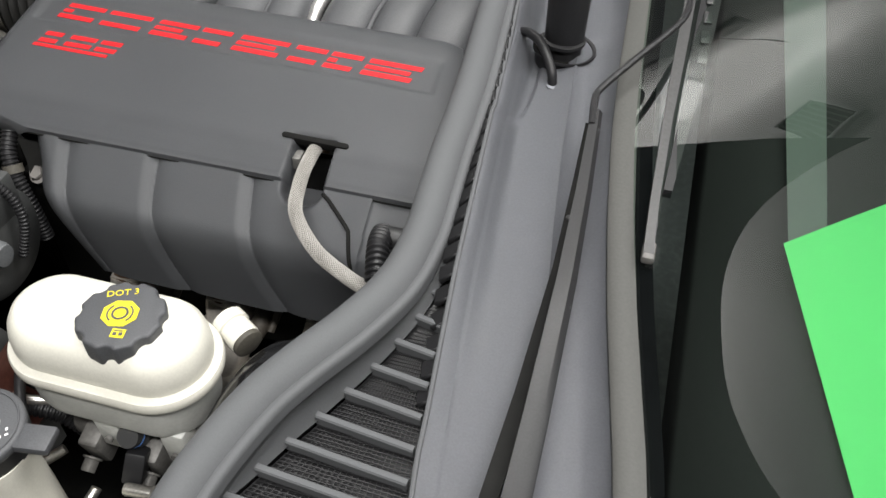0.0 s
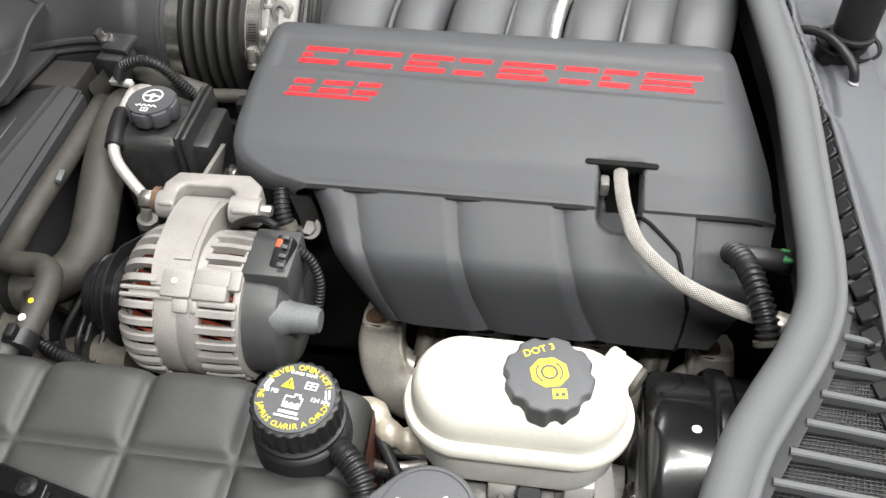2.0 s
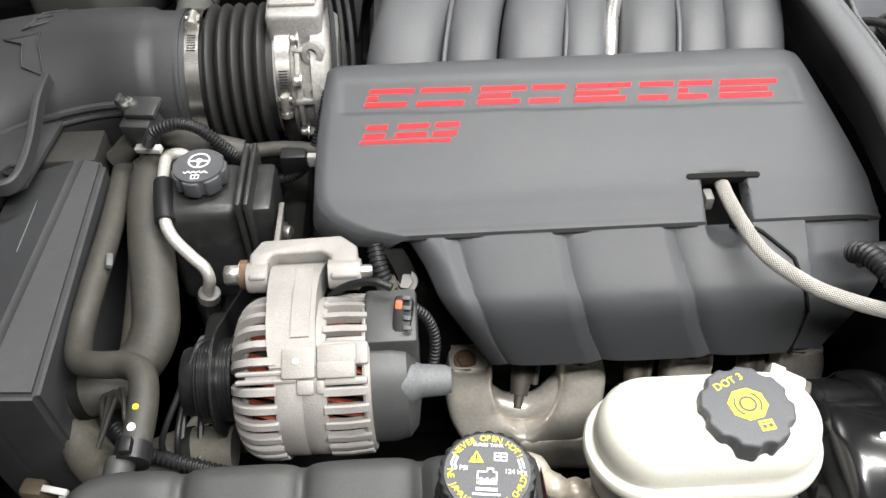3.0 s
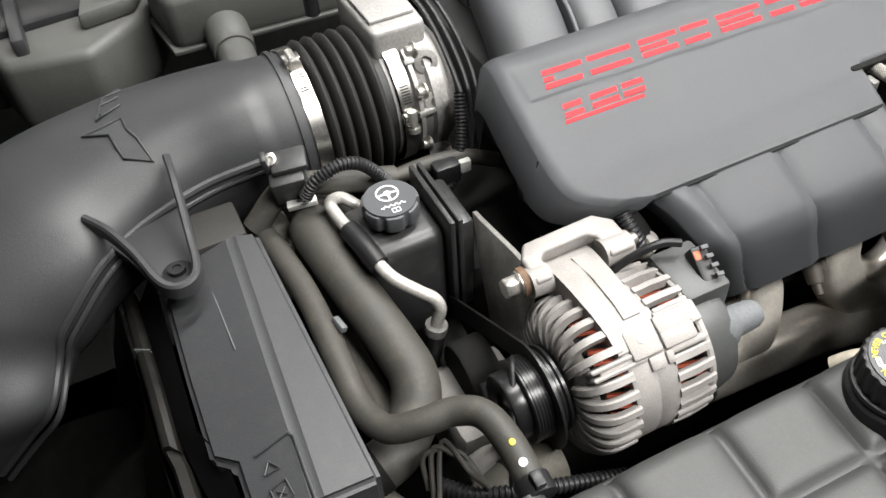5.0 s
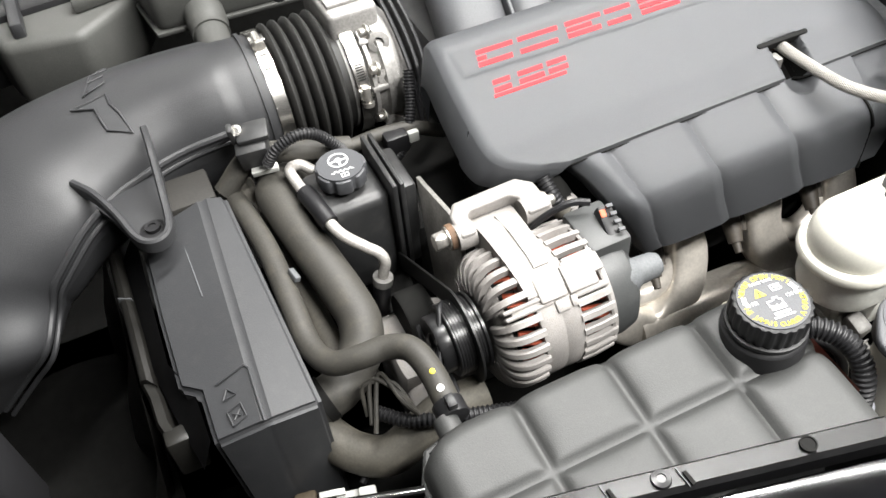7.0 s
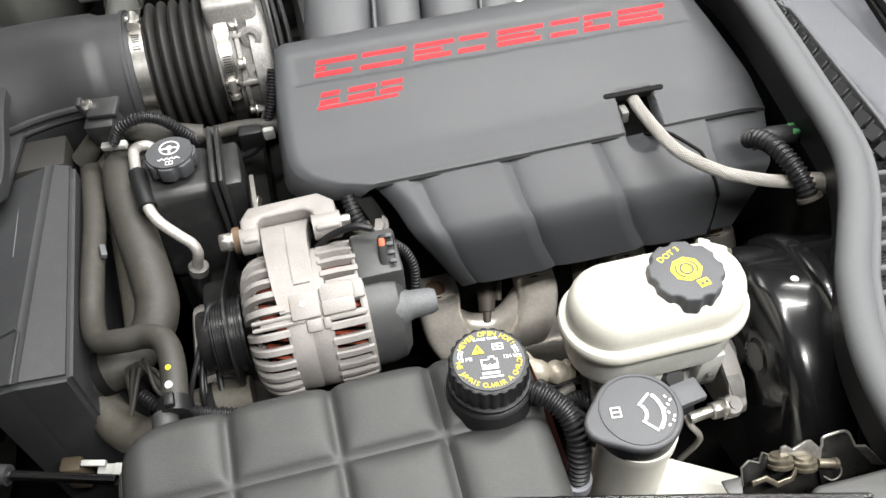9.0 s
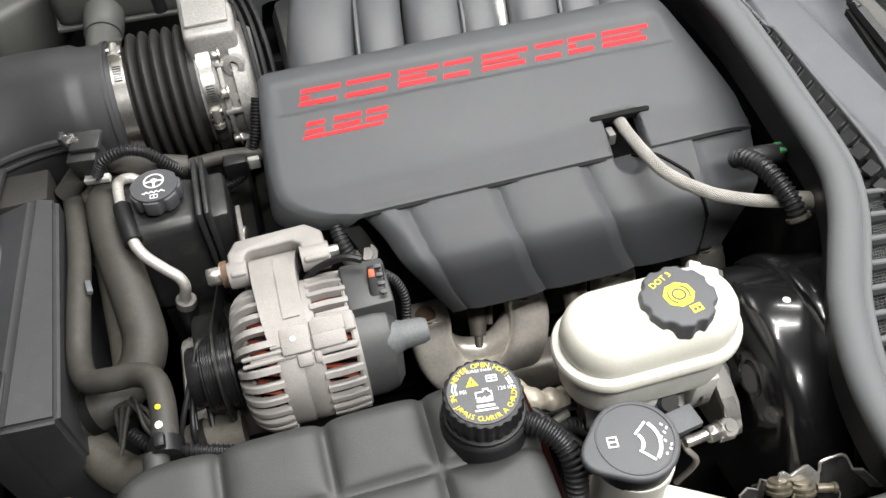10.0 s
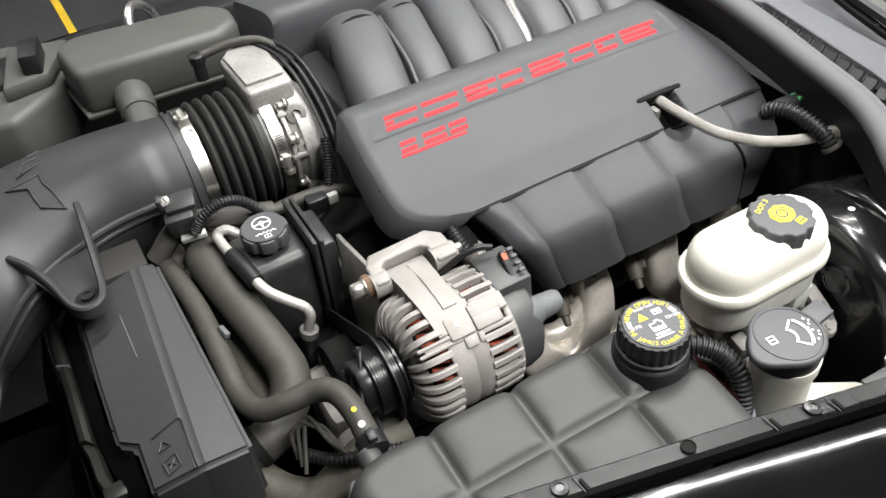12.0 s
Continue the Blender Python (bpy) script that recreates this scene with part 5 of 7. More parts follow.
part("pad", pad(43.5, -0.2075, -0.2005, 0.0115, 0.0682), ALU, alt)
part("rib", pad(33.0, -0.2695, -0.232, 0.0042, 0.0675, 0.05), ALU, alt)
part("rib", pad(38.5, -0.2695, -0.222, 0.0042, 0.0675, 0.05), ALU, alt)
part("rib", pad(40.5, -0.202, -0.1675, 0.006, 0.0675, 0.05), ALU, alt)
part("rib", pad(12.0, -0.200, -0.1675, 0.006, 0.066, 0.05), ALU, alt)
part("rib", pad(35.5, -0.2625, -0.236, 0.010, 0.0655, 0.05), ALU, alt)
part("dot", rev([(0.0025, 0), (0.0023, 0.0006), (0, 0.0007)], (-0.2224, AY - 0.0303, AZ + 0.0617), (0, -0.44, 0.898), 16), INK, alt, "white paint dot")

# bracket arch with bolts
ARCH = [(-0.266, -0.032), (-0.266, -0.006), (-0.257, 0.008), (-0.190, 0.010), (-0.176, -0.002), (-0.174, -0.034), (-0.198, -0.034), (-0.1985, -0.012), (-0.205, -0.0065), (-0.246, -0.007), (-0.2505, -0.012), (-0.2505, -0.032)]
part("bracket_arch", prism(ARCH, -0.012, 0.0105, pose(0, 0, 0.788, 6, 0, 0), 0.0028, 3), ALU, alt, "cast mounting bracket")
part("lug", rev([(0.0, -0.268), (0.0125, -0.268), (0.013, -0.266), (0.013, -0.250), (0.0, -0.250)], (0, -0.022, 0.784), (1, 0, 0), 24), ALU, alt)
part("lug", rev([(0.0, -0.2), (0.0125, -0.2), (0.0125, -0.175), (0.0115, -0.173), (0.0, -0.173)], (0, -0.023, 0.785), (1, 0, 0), 24), ALU, alt)
part("spacer", rev([(0.0125, -0.274), (0.0125, -0.268)], (0, -0.018, 0.784), (1, 0, 0), 24), RUST, alt, "rusty washer")
hexbolt(alt, (-0.2735, -0.018, 0.784), (-1, 0, 0), 0.0092, 0.0145, 0.0115)
part("stud", rev([(0.0055, -0.18), (0.0055, -0.166), (0.0045, -0.164), (0, -0.164)], (0, -0.021, 0.785), (1, 0, 0), 12), ZINC, alt)

# rear plastic cover
ENDCOVER = mat("grey_end_cover", (0.043, 0.045, 0.045), 0.5, grain=900, bump=0.15, vary=0.1, dust=0.05)
part("rear_cover", rev([(0.058, -0.168), (0.058, -0.15), (0.055, -0.138), (0.046, -0.131), (0.025, -0.128), (0, -0.128)], (AX, AY, AZ), (1, 0, 0), 48), ENDCOVER, alt, "dark grey plastic end cover")
part("terminal_boot", rev([(0.019, -0.148), (0.0185, -0.134), (0.0145, -0.129), (0.0135, -0.126), (0.0122, -0.108), (0.010, -0.103), (0, -0.102)], (0, -0.112, 0.748), (1, -0.02, 0.0), 28), GREYBOOT, alt, "grey rubber terminal boot")
part("regulator", box(-0.170, -0.128, -0.10, -0.045, 0.745, 0.789, 0.004), ENDCOVER, alt)
plug = part("plug", box(-0.0075, 0.0075, -0.018, 0.018, -0.006, 0.01, 0.003, pose(-0.139, -0.076, 0.785, 25, 0, -8)), BLACK, alt, "black connector plug")
for k in range(4):
    part("terminal", box(0.001, 0.0075, -0.0018, 0.0018, 0.008, 0.0118, 0.0007, pose(-0.139, -0.087 + 0.0075 * k, 0.785 + 0.0032 * k, 25, 0, -8)), RUNNER, plug)
part("plug_seal", box(-0.005, 0.001, -0.004, 0.004, 0.009, 0.0128, 0.001, pose(-0.139, -0.066, 0.787, 25, 0, -8)), ORANGE, plug, "orange locking tab")
part("plug_wire", tube([(-0.147, -0.056, 0.802), (-0.16, -0.05, 0.803), (-0.175, -0.045, 0.797), (-0.19, -0.04, 0.785), (-0.2, -0.035, 0.77)], 0.0035, 8), BLACK, alt)
part("rear_loom", tube([(-0.132, -0.062, 0.785), (-0.120, -0.062, 0.768), (-0.114, -0.068, 0.745), (-0.118, -0.08, 0.715)], 0.0048, 12, pitch=0.0036, depth=0.0009), BLACK, alt, "ribbed cable sleeve")
part("side_loom", tube([(-0.162, 0.004, 0.79), (-0.158, -0.012, 0.775), (-0.15, -0.022, 0.755), (-0.14, -0.028, 0.725), (-0.135, -0.03, 0.69)], 0.0078, 12, pitch=0.0042, depth=0.0012), BLACK, alt)
part("loom_tie", rev([(0.0085, -0.004), (0.0095, -0.004), (0.0095, 0.004), (0.0085, 0.004)], (-0.1535, -0.018, 0.763), (0.4, -0.5, -1), 16), TANRUBBER, alt)
part("bracket_bar", sweep([Vector((-0.152, 0.012, 0.785)), Vector((-0.141, 0.002, 0.765)), Vector((-0.134, -0.008, 0.748))], 0.009, 8, prof=[(-1, -0.35), (1, -0.35), (1, 0.35), (-1, 0.35)], up=(0, 0, 1)), DARK, alt)
hexbolt(alt, (-0.137, -0.006, 0.752), (-0.1, -0.6, 0.7), 0.0075, 0.007, 0.0105, ALU)

# pulley, belt, plate
part("pulley", rev([(0.0, -0.3195), (0.012, -0.3195), (0.013, -0.322), (0.0275, -0.3235), (0.0287, -0.3215), (0.0287, -0.3115), (0.030, -0.311), (0.0345, -0.3108), (0.0356, -0.3098), (0.0356, -0.3085), (0.034, -0.308)], (0, AY, AZ), (1, 0, 0), 48), PULLEY, alt, "black pulley hub")
ribs = [(0.034, -0.308)]
for k in range(9):
    ribs += [(0.0352, -0.3075 + 0.0027 * k), (0.0352, -0.3063 + 0.0027 * k), (0.0346, -0.3058 + 0.0027 * k), (0.0346, -0.3052 + 0.0027 * k)]
part("grooved_drum", rev(ribs + [(0.0375, -0.2825), (0.0375, -0.280), (0.02, -0.2795)], (0, AY, AZ), (1, 0, 0), 48), PULLEY, alt, "black grooved drum")
belt = thing("drive_belt", "black rubber serpentine belt", "belt", (-0.305, 0.0, 0.62))
wrap = [(AY + 0.0366 * math.cos(radians(52 + 8 * k)), AZ + 0.0366 * math.sin(radians(52 + 8 * k))) for k in range(30)]
line = [(0.12, 0.640), (0.053, 0.684), (-0.02, 0.729)] + wrap + [(-0.02, 0.665), (0.06, 0.58)]
strip = [(-1, -0.1), (1, -0.1), (1, 0.1), (-1, 0.1)]
part("belt", sweep([Vector((-0.2935, y, z)) for y, z in line], 0.0108, prof=strip, up=(1, 0, 0)), mat("belt_rubber", (0.01, 0.01, 0.01), 0.38, grain=300, bump=0.1, spec=0.4), belt)
plate = thing("alternator_bracket", "stained steel mounting plate behind the alternator", "bracket", (-0.25, 0.03, 0.6))
part("plate", prism([(0.1, 0.756), (0.085, 0.758), (0.03, 0.768), (-0.004, 0.772), (-0.012, 0.74), (-0.012, 0.665), (0.038, 0.665), (0.075, 0.715)], -0.0025, 0.0025, Matrix(((0, 0.16, 1, -0.375), (1, 0, 0, 0), (0, 1, 0, 0), (0, 0, 0, 1))), 0.001), mat("stained_steel_plate", (0.23, 0.222, 0.207), 0.5, metal=0.3, grain=300, bump=0.3, vary=0.3, mottle=30, dust=0.2), plate)
crank = thing("crank_pulley", "large black crank pulley below the belt", "pulley", (-0.3, 0.06, 0.5))
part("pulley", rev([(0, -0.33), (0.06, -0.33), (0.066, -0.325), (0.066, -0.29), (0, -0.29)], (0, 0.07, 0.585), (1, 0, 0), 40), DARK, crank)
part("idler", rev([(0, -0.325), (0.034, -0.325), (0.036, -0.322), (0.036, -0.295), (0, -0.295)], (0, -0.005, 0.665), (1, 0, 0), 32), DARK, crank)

brace = thing("sensor_cable", "thin black sensor cables looped in front of the pulley", "cable", (-0.33, -0.10, 0.66))
part("wire", tube([(-0.300, -0.055, 0.745), (-0.308, -0.068, 0.757), (-0.314, -0.080, 0.752), (-0.326, -0.103, 0.734), (-0.337, -0.122, 0.717), (-0.342, -0.130, 0.70), (-0.338, -0.132, 0.66)], 0.0026, 10), BLACK, brace)
part("wire", tube([(-0.318, -0.074, 0.712), (-0.323, -0.090, 0.722), (-0.329, -0.110, 0.710), (-0.331, -0.124, 0.70), (-0.334, -0.130, 0.68)], 0.0026, 10), BLACK, brace)

# brake fluid reservoir, master cylinder, servo --------------------------------------
RX, RY = 0.0686, -0.1986
brake = thing("brake_master_cylinder", "white brake fluid reservoir on an aluminium master cylinder", "reservoir", (RX, RY, 0.64))
ROT = -0.3


def ring(length, width, z, k=26):
    m = pose(RX, RY, z + 0.012, 0, 0, ROT)
    return [m @ Vector((x, y, 0)) for x, y in stadium(length * 0.965, width * 0.988, k)]


part("reservoir_top", loft([ring(0.158, 0.076, 0.7780), ring(0.160, 0.078, 0.7840), ring(0.159, 0.077, 0.7940), ring(0.155, 0.072, 0.8025), ring(0.147, 0.063, 0.8095), ring(0.136, 0.051, 0.8138), ring(0.12, 0.036, 0.8155)]), WHITE, brake, "translucent white upper shell")
part("rim", loft([ring(0.158, 0.076, 0.7670), ring(0.171, 0.089, 0.7675), ring(0.1725, 0.0905, 0.7690), ring(0.1725, 0.0905, 0.7750), ring(0.170, 0.088, 0.7775), ring(0.158, 0.076, 0.7790)]), WHITE, brake, "white welded rim")
part("reservoir_base", loft([ring(0.12, 0.055, 0.7220), ring(0.15, 0.074, 0.7260), ring(0.155, 0.078, 0.7340), ring(0.158, 0.080, 0.7670)]), CREAM, brake, "greyed lower shell")
neck = pose(RX, RY, 0, 0, 0, ROT)
CAPB = Vector((0.0878, -0.2024, 0.004))
part("filler_neck", rev([(0.027, 0.79), (0.027, 0.817)], CAPB, seg=32), WHITE, brake)
def lobed(r, n, z, h, c):
    pts = []
    for i in range(n * 16):
        a = 2 * math.pi * i / (n * 16)
        f = math.cos(n * a)
        q = r - 0.0027 * smooth(0.0, 1.0, f) - 0.0004 * smooth(-0.6, -1, f)
        pts.append((q * math.cos(a), q * math.sin(a)))
    return prism(pts, 0, h, pose(c.x, c.y, z, 0, 0, 10), 0.0025, 3)


bcap = part("cap", lobed(0.0313, 8, 0.8150, 0.0210, CAPB), CAP, brake, "black eight-lobed filler cap with yellow print")
m = pose(CAPB.x, CAPB.y, 0.83605, 0, 0, 14)
lettering("DOT 3", 0.0078, m @ Matrix.Rotation(radians(10), 4, "Z") @ Matrix.Translation((0, 0.0195, 0)), YELLOW, bcap)
bars([[(0.0135 * math.cos(radians(22.5 + 45 * i)), 0.0125 * math.sin(radians(22.5 + 45 * i))) for i in range(8)]], 0, m, YELLOW, bcap, "octagon_symbol")
bars(arc(0, 0, 0.0052, 0.0016, 0, 360, 20) + arc(0, 0, 0.0088, 0.0012, -50, 50, 8) + arc(0, 0, 0.0088, 0.0012, 130, 230, 8), 0.0005, m, CAP, bcap, "brake_symbol")
bars([rect(0.0035, -0.0178, 0.0095, 0.0075, -0.1)], 0, m, YELLOW, bcap, "book_symbol")
bars([rect(0.0035, -0.0158, 0.0064, 0.0008, -0.1), rect(0.0015, -0.0184, 0.0026, 0.0026, -0.1), rect(0.0056, -0.0186, 0.0026, 0.0026, -0.1)], 0.0005, m, CAP, bcap, "book_symbol")
part("vacuum_valve", rev([(0, -0.014), (0.0125, -0.014), (0.013, -0.012), (0.013, 0.001), (0.0148, 0.002), (0.0148, 0.0105), (0.0135, 0.012), (0, 0.012)], (0.1415, -0.152, 0.7775), (-0.8, 0.45, 0.1), 24), WHITE, brake, "white plastic check valve")
part("valve_ring", rev([(0, 0.0), (0.0122, 0.0), (0.0122, 0.0045), (0.009, 0.006), (0, 0.006)], (0.1534, -0.1587, 0.7761), (0.8, -0.45, -0.1), 20), TANRUBBER, brake)
part("cylinder", rev([(0, -0.03), (0.017, -0.03), (0.019, -0.027), (0.019, 0.09), (0.024, 0.095), (0.024, 0.11), (0, 0.11)], (0.045, RY - 0.004, 0.688), (1, -0.05, 0), 32), DULL, brake, "cast aluminium cylinder")
part("saddle", box(-0.05, 0.05, -0.016, 0.02, -0.03, 0.014, 0.006, pose(RX, RY, 0.705, 0, 0, ROT)), DULL, brake)
for x in (0.062, 0.119):
    part("reservoir_lug", box(-0.011, 0.011, -0.006, 0.012, -0.034, 0.012, 0.003, pose(x, -0.226, 0.728, 4, 0, ROT)), CREAM, brake, "greyed plastic fixing lug")
    part("lug_pin", rev([(0.0032, 0), (0.0032, 0.003), (0, 0.0035)], (x, -0.2325, 0.712), (0, -1, 0.1), 12), DULL, brake)
for x in (0.042, 0.094):
    part("port", box(-0.009, 0.009, -0.010, 0.012, -0.018, 0.02, 0.004, pose(x, -0.226, 0.687, 14, 0, 0)), DULL, brake)
    hexbolt(brake, (x, -0.238, 0.684), (0, -0.8, -0.35), 0.0065, 0.012, 0.008, DULL, "pipe_nut")
part("mount_flange", loft([[Vector((0.132 + d, RY + 0.066 * math.cos(a) * w, 0.69 + 0.03 * math.sin(a))) for a, w in [(2 * math.pi * k / 20, 1) for k in range(20)]] for d in (0, 0.012)]), DULL, brake)
part("arm", loft([[Vector((x, y, z)), Vector((x + 0.015, y, z)), Vector((x + 0.015, y, z - 0.008)), Vector((x, y, z - 0.008))] for x, y, z in ((0.128, -0.205, 0.728), (0.131, -0.225, 0.722), (0.132, -0.245, 0.71), (0.128, -0.262, 0.70), (0.12, -0.268, 0.698))]), ALU, brake, "cast aluminium mounting arm")
part("arm_eye", rev([(0, 0), (0.0095, 0), (0.0095, 0.010), (0.008, 0.012), (0.004, 0.012), (0.004, 0.014), (0, 0.014)], (0.130, -0.258, 0.692), (0, -0.35, 0.94), 22), ALU, brake)
hexbolt(brake, (0.124, -0.2595, 0.6965), (-1, -0.1, 0.05), 0.0085, 0.014, 0.0095)
part("stud", rev([(0.0052, 0), (0.0052, 0.03), (0.0045, 0.032), (0, 0.032)], (0.12, -0.259, 0.697), (-1, -0.12, 0.05), 12), ZINC, brake)
sens = part("level_sensor", rev([(0, -0.024), (0.0105, -0.024), (0.0115, -0.02), (0.0115, 0.0), (0.0095, 0.002), (0.0095, 0.012), (0.0085, 0.014), (0, 0.014)], (0.081, -0.226, 0.716), (0.1, -0.65, 0.7), 24), PLASTIC, brake, "dark level sensor plug")
part("sensor_ring", rev([(0.0092, 0.004), (0.0101, 0.004), (0.0101, 0.0058), (0.0092, 0.0058)], (0.081, -0.226, 0.716), (0.1, -0.65, 0.7), 24), mat("blue_seal", (0.05, 0.12, 0.3), 0.5, bump=0.05), sens, "blue seal ring")
part("plug", box(-0.008, 0.008, -0.01, 0.01, -0.012, 0.014, 0.002, pose(0.088, -0.243, 0.700, -35, 10, 10)), BLACK, brake)
part("plug_wire", tube([(0.09, -0.25, 0.69), (0.096, -0.258, 0.675), (0.108, -0.262, 0.65), (0.1, -0.255, 0.6)], 0.003, 8), EXHAUST, brake)
for k, pts in enumerate([[(0.0, -0.205, 0.70), (-0.03, -0.215, 0.705), (-0.055, -0.20, 0.69), (-0.06, -0.17, 0.64)], [(0.02, -0.24, 0.69), (0.0, -0.262, 0.68), (-0.01, -0.262, 0.64), (0.0, -0.24, 0.58)], [(0.06, -0.262, 0.685), (0.055, -0.285, 0.67), (0.06, -0.28, 0.62)]]):
    part("brake_pipe", tube(pts, 0.0042, 10), ZINC, brake, "zinc brake pipe")

servo = thing("brake_servo", "glossy black vacuum brake servo drum", "servo", (0.22, -0.21, 0.5))
SV, SX = (0.0, -0.212, 0.668), (1, -0.05, 0.02)
prof = [(0, 0.150), (0.03, 0.150), (0.034, 0.152), (0.045, 0.157), (0.090, 0.158), (0.106, 0.160), (0.1145, 0.1635), (0.1195, 0.169), (0.1213, 0.176), (0.1215, 0.2075), (0.1255, 0.2095), (0.128, 0.213), (0.128, 0.222), (0.124, 0.226), (0.122, 0.26), (0.10, 0.278), (0, 0.28)]
part("drum", rev(prof, SV, SX, 64), SERVO, servo)
for k, a in enumerate((52, 75, 98, 120)):
    m = Matrix.Translation(SV) @ Vector(SX).to_track_quat("Z", "Y").to_matrix().to_4x4() @ Matrix.Rotation(radians(a + 90), 4, "Z")
    part("crimp", box(0.122, 0.1305, -0.007, 0.007, 0.209, 0.226, 0.002, m), SERVO, servo)
part("port_plug", rev([(0.017, -0.004), (0.0165, 0.004), (0.014, 0.005), (0.013, 0.004), (0, 0.004)], (0.157, -0.240, 0.737), (-0.99, 0.0, 0.08), 28), SERVO, servo, "round black plug")
part("plug_rim", rev([(0.017, 0.0), (0.020, 0.0), (0.020, 0.002), (0.017, 0.002)], (0.157, -0.240, 0.737), (-0.99, 0.0, 0.08), 28), SERVO, servo)
part("paint_spot", rev([(0.0035, 0), (0, 0.0008)], (0.1933, -0.2066, 0.7929), (-0.02, 0.1, 0.99), 12), INK, servo, "white paint spot")

# washer bottle ------------------------------------------------------------------------
washer = thing("washer_bottle", "white plastic washer bottle with a grey hinged cap", "bottle", (0.04, -0.30, 0.55))
part("neck", rev([(0.030, 0.64), (0.030, 0.70), (0.029, 0.75), (0.031, 0.760), (0.031, 0.772)], (0.0175, -0.294, 0), seg=36), WHITE, washer)
part("bottle", loft([[Vector((x, y0, z0)), Vector((x, y1, z0)), Vector((x, y1, z1)), Vector((x, (y0 + y1) / 2, z1 + 0.012)), Vector((x, y0, z1))] for x, y0, y1, z0, z1 in
                     ((-0.004, -0.315, -0.272, 0.60, 0.67), (0.02, -0.33, -0.272, 0.60, 0.688), (0.056, -0.342, -0.288, 0.60, 0.689), (0.108, -0.356, -0.320, 0.60, 0.689), (0.114, -0.356, -0.325, 0.60, 0.68))]), WHITE, washer)
wcap_poly = []
for i in range(48):
    a = 2 * math.pi * i / 48
    r = 0.0342
    x, y = r * math.cos(a), r * math.sin(a)
    tab = max(0, math.cos(a - radians(188))) ** 10
    wcap_poly.append((x * (1 + 0.32 * tab), y * (1 + 0.32 * tab)))
WC = Vector((0.016, -0.291, 0.0))
wcap = part("cap", prism(wcap_poly, 0, 0.009, pose(WC.x, WC.y, 0.785, 0, 0, 0), 0.003, 3), CAP, washer, "dark grey snap-on cap with white print")
part("cap_skirt", rev([(0.030, 0.768), (0.0325, 0.770), (0.0334, 0.786)], WC, seg=40), BLACK, wcap)
part("cap_hinge", box(0.028, 0.056, -0.010, 0.010, 0.785, 0.7925, 0.002, pose(WC.x, WC.y, 0, 0, 0, 8)), CAP, wcap, "hinge tab")
part("cap_ridge", sweep([WC + Vector((0.030 * math.cos(radians(a)), 0.030 * math.sin(radians(a)), 0.7942)) for a in range(0, 366, 10)], 0.0008, 6), CAP, wcap)
m = pose(WC.x + 0.003, WC.y, 0.7944, 0, 0, -8)
sym = arc(0.004, -0.010, 0.022, 0.0028, 48, 132, 10)
sym += [rect(-0.0075, -0.0005, 0.0018, 0.014, 0.75), rect(0.0155, -0.0005, 0.0018, 0.014, -0.75)] + arc(0.004, -0.010, 0.009, 0.0025, 48, 132, 6)
sym += [rect(-0.008 + 0.0035 * i, 0.0165 + 0.003 * math.sin(1.5 * i), 0.0024, 0.0015, 0.6 * (-1) ** i) for i in range(8)]
turned = [[(y * 1.0 + 0.003, -x) for x, y in poly] for poly in sym]
bars(turned, 0, m, INK, wcap, "washer_symbol")
bars([rect(-0.021, 0.0028, 0.007, 0.001), rect(-0.021, -0.0052, 0.007, 0.001), rect(-0.0245, -0.0012, 0.001, 0.009), rect(-0.0175, -0.0012, 0.001, 0.009), rect(-0.021, -0.0012, 0.006, 0.001)], 0, m, INK, wcap, "book_symbol")

# bonnet latch --------------------------------------------------------------------------
LATCH = mat("black_latch_steel", (0.010, 0.0098, 0.0095), 0.3, metal=0.2, grain=300, bump=0.25, vary=0.4, mottle=60, spec=0.6)
WORN = mat("worn_plated_steel", (0.30, 0.29, 0.27), 0.36, metal=0.75, grain=300, bump=0.25, vary=0.3, mottle=60)
PLATED = mat("yellow_plated_steel", (0.24, 0.215, 0.165), 0.34, metal=0.8, grain=300, bump=0.2, vary=0.3, mottle=60)
latch = thing("bonnet_latch", "black and yellow-plated steel bonnet latch with folded brackets", "latch", (0.13, -0.355, 0.62))
part("base_plate", prism([(0.072, -0.340), (0.15, -0.342), (0.205, -0.348), (0.21, -0.378), (0.075, -0.380)], 0.737, 0.740, None, 0.001), LATCH, latch)
part("latch_foot", box(0.095, 0.20, -0.375, -0.345, 0.60, 0.738, 0.003), BLACK, latch)
LEAN = Matrix(((1, 0, 0, 0), (0, 0.573, -0.819, -0.345), (0, 0.819, 0.573, 0.785), (0, 0, 0, 1)))  # the leaning plane of the latch plates


def leaning(x, w, h):
    return LEAN @ Vector((x, w, h))


part("catch_bracket", prism([(0.1418, -0.0006), (0.1455, 0.0008), (0.1572, 0.0011), (0.1607, 0.0001), (0.1638, -0.0034), (0.1675, -0.014), (0.1736, -0.0214), (0.1784, -0.031), (0.178, -0.056), (0.1401, -0.056), (0.135, -0.0138), (0.1406, -0.0058)], -0.0012, 0.0012, LEAN, 0.0004), LATCH, latch, "black folded bracket")
part("catch_edge", sweep(spline([leaning(x, w, 0.0005) for x, w in ((0.1385, -0.0095), (0.1406, -0.006), (0.1414, -0.001), (0.1455, 0.0006), (0.1572, 0.0011), (0.1607, 0.0001), (0.1638, -0.0034), (0.1675, -0.014))], 4), 0.0012, 6), WORN, latch, "bright worn edge")
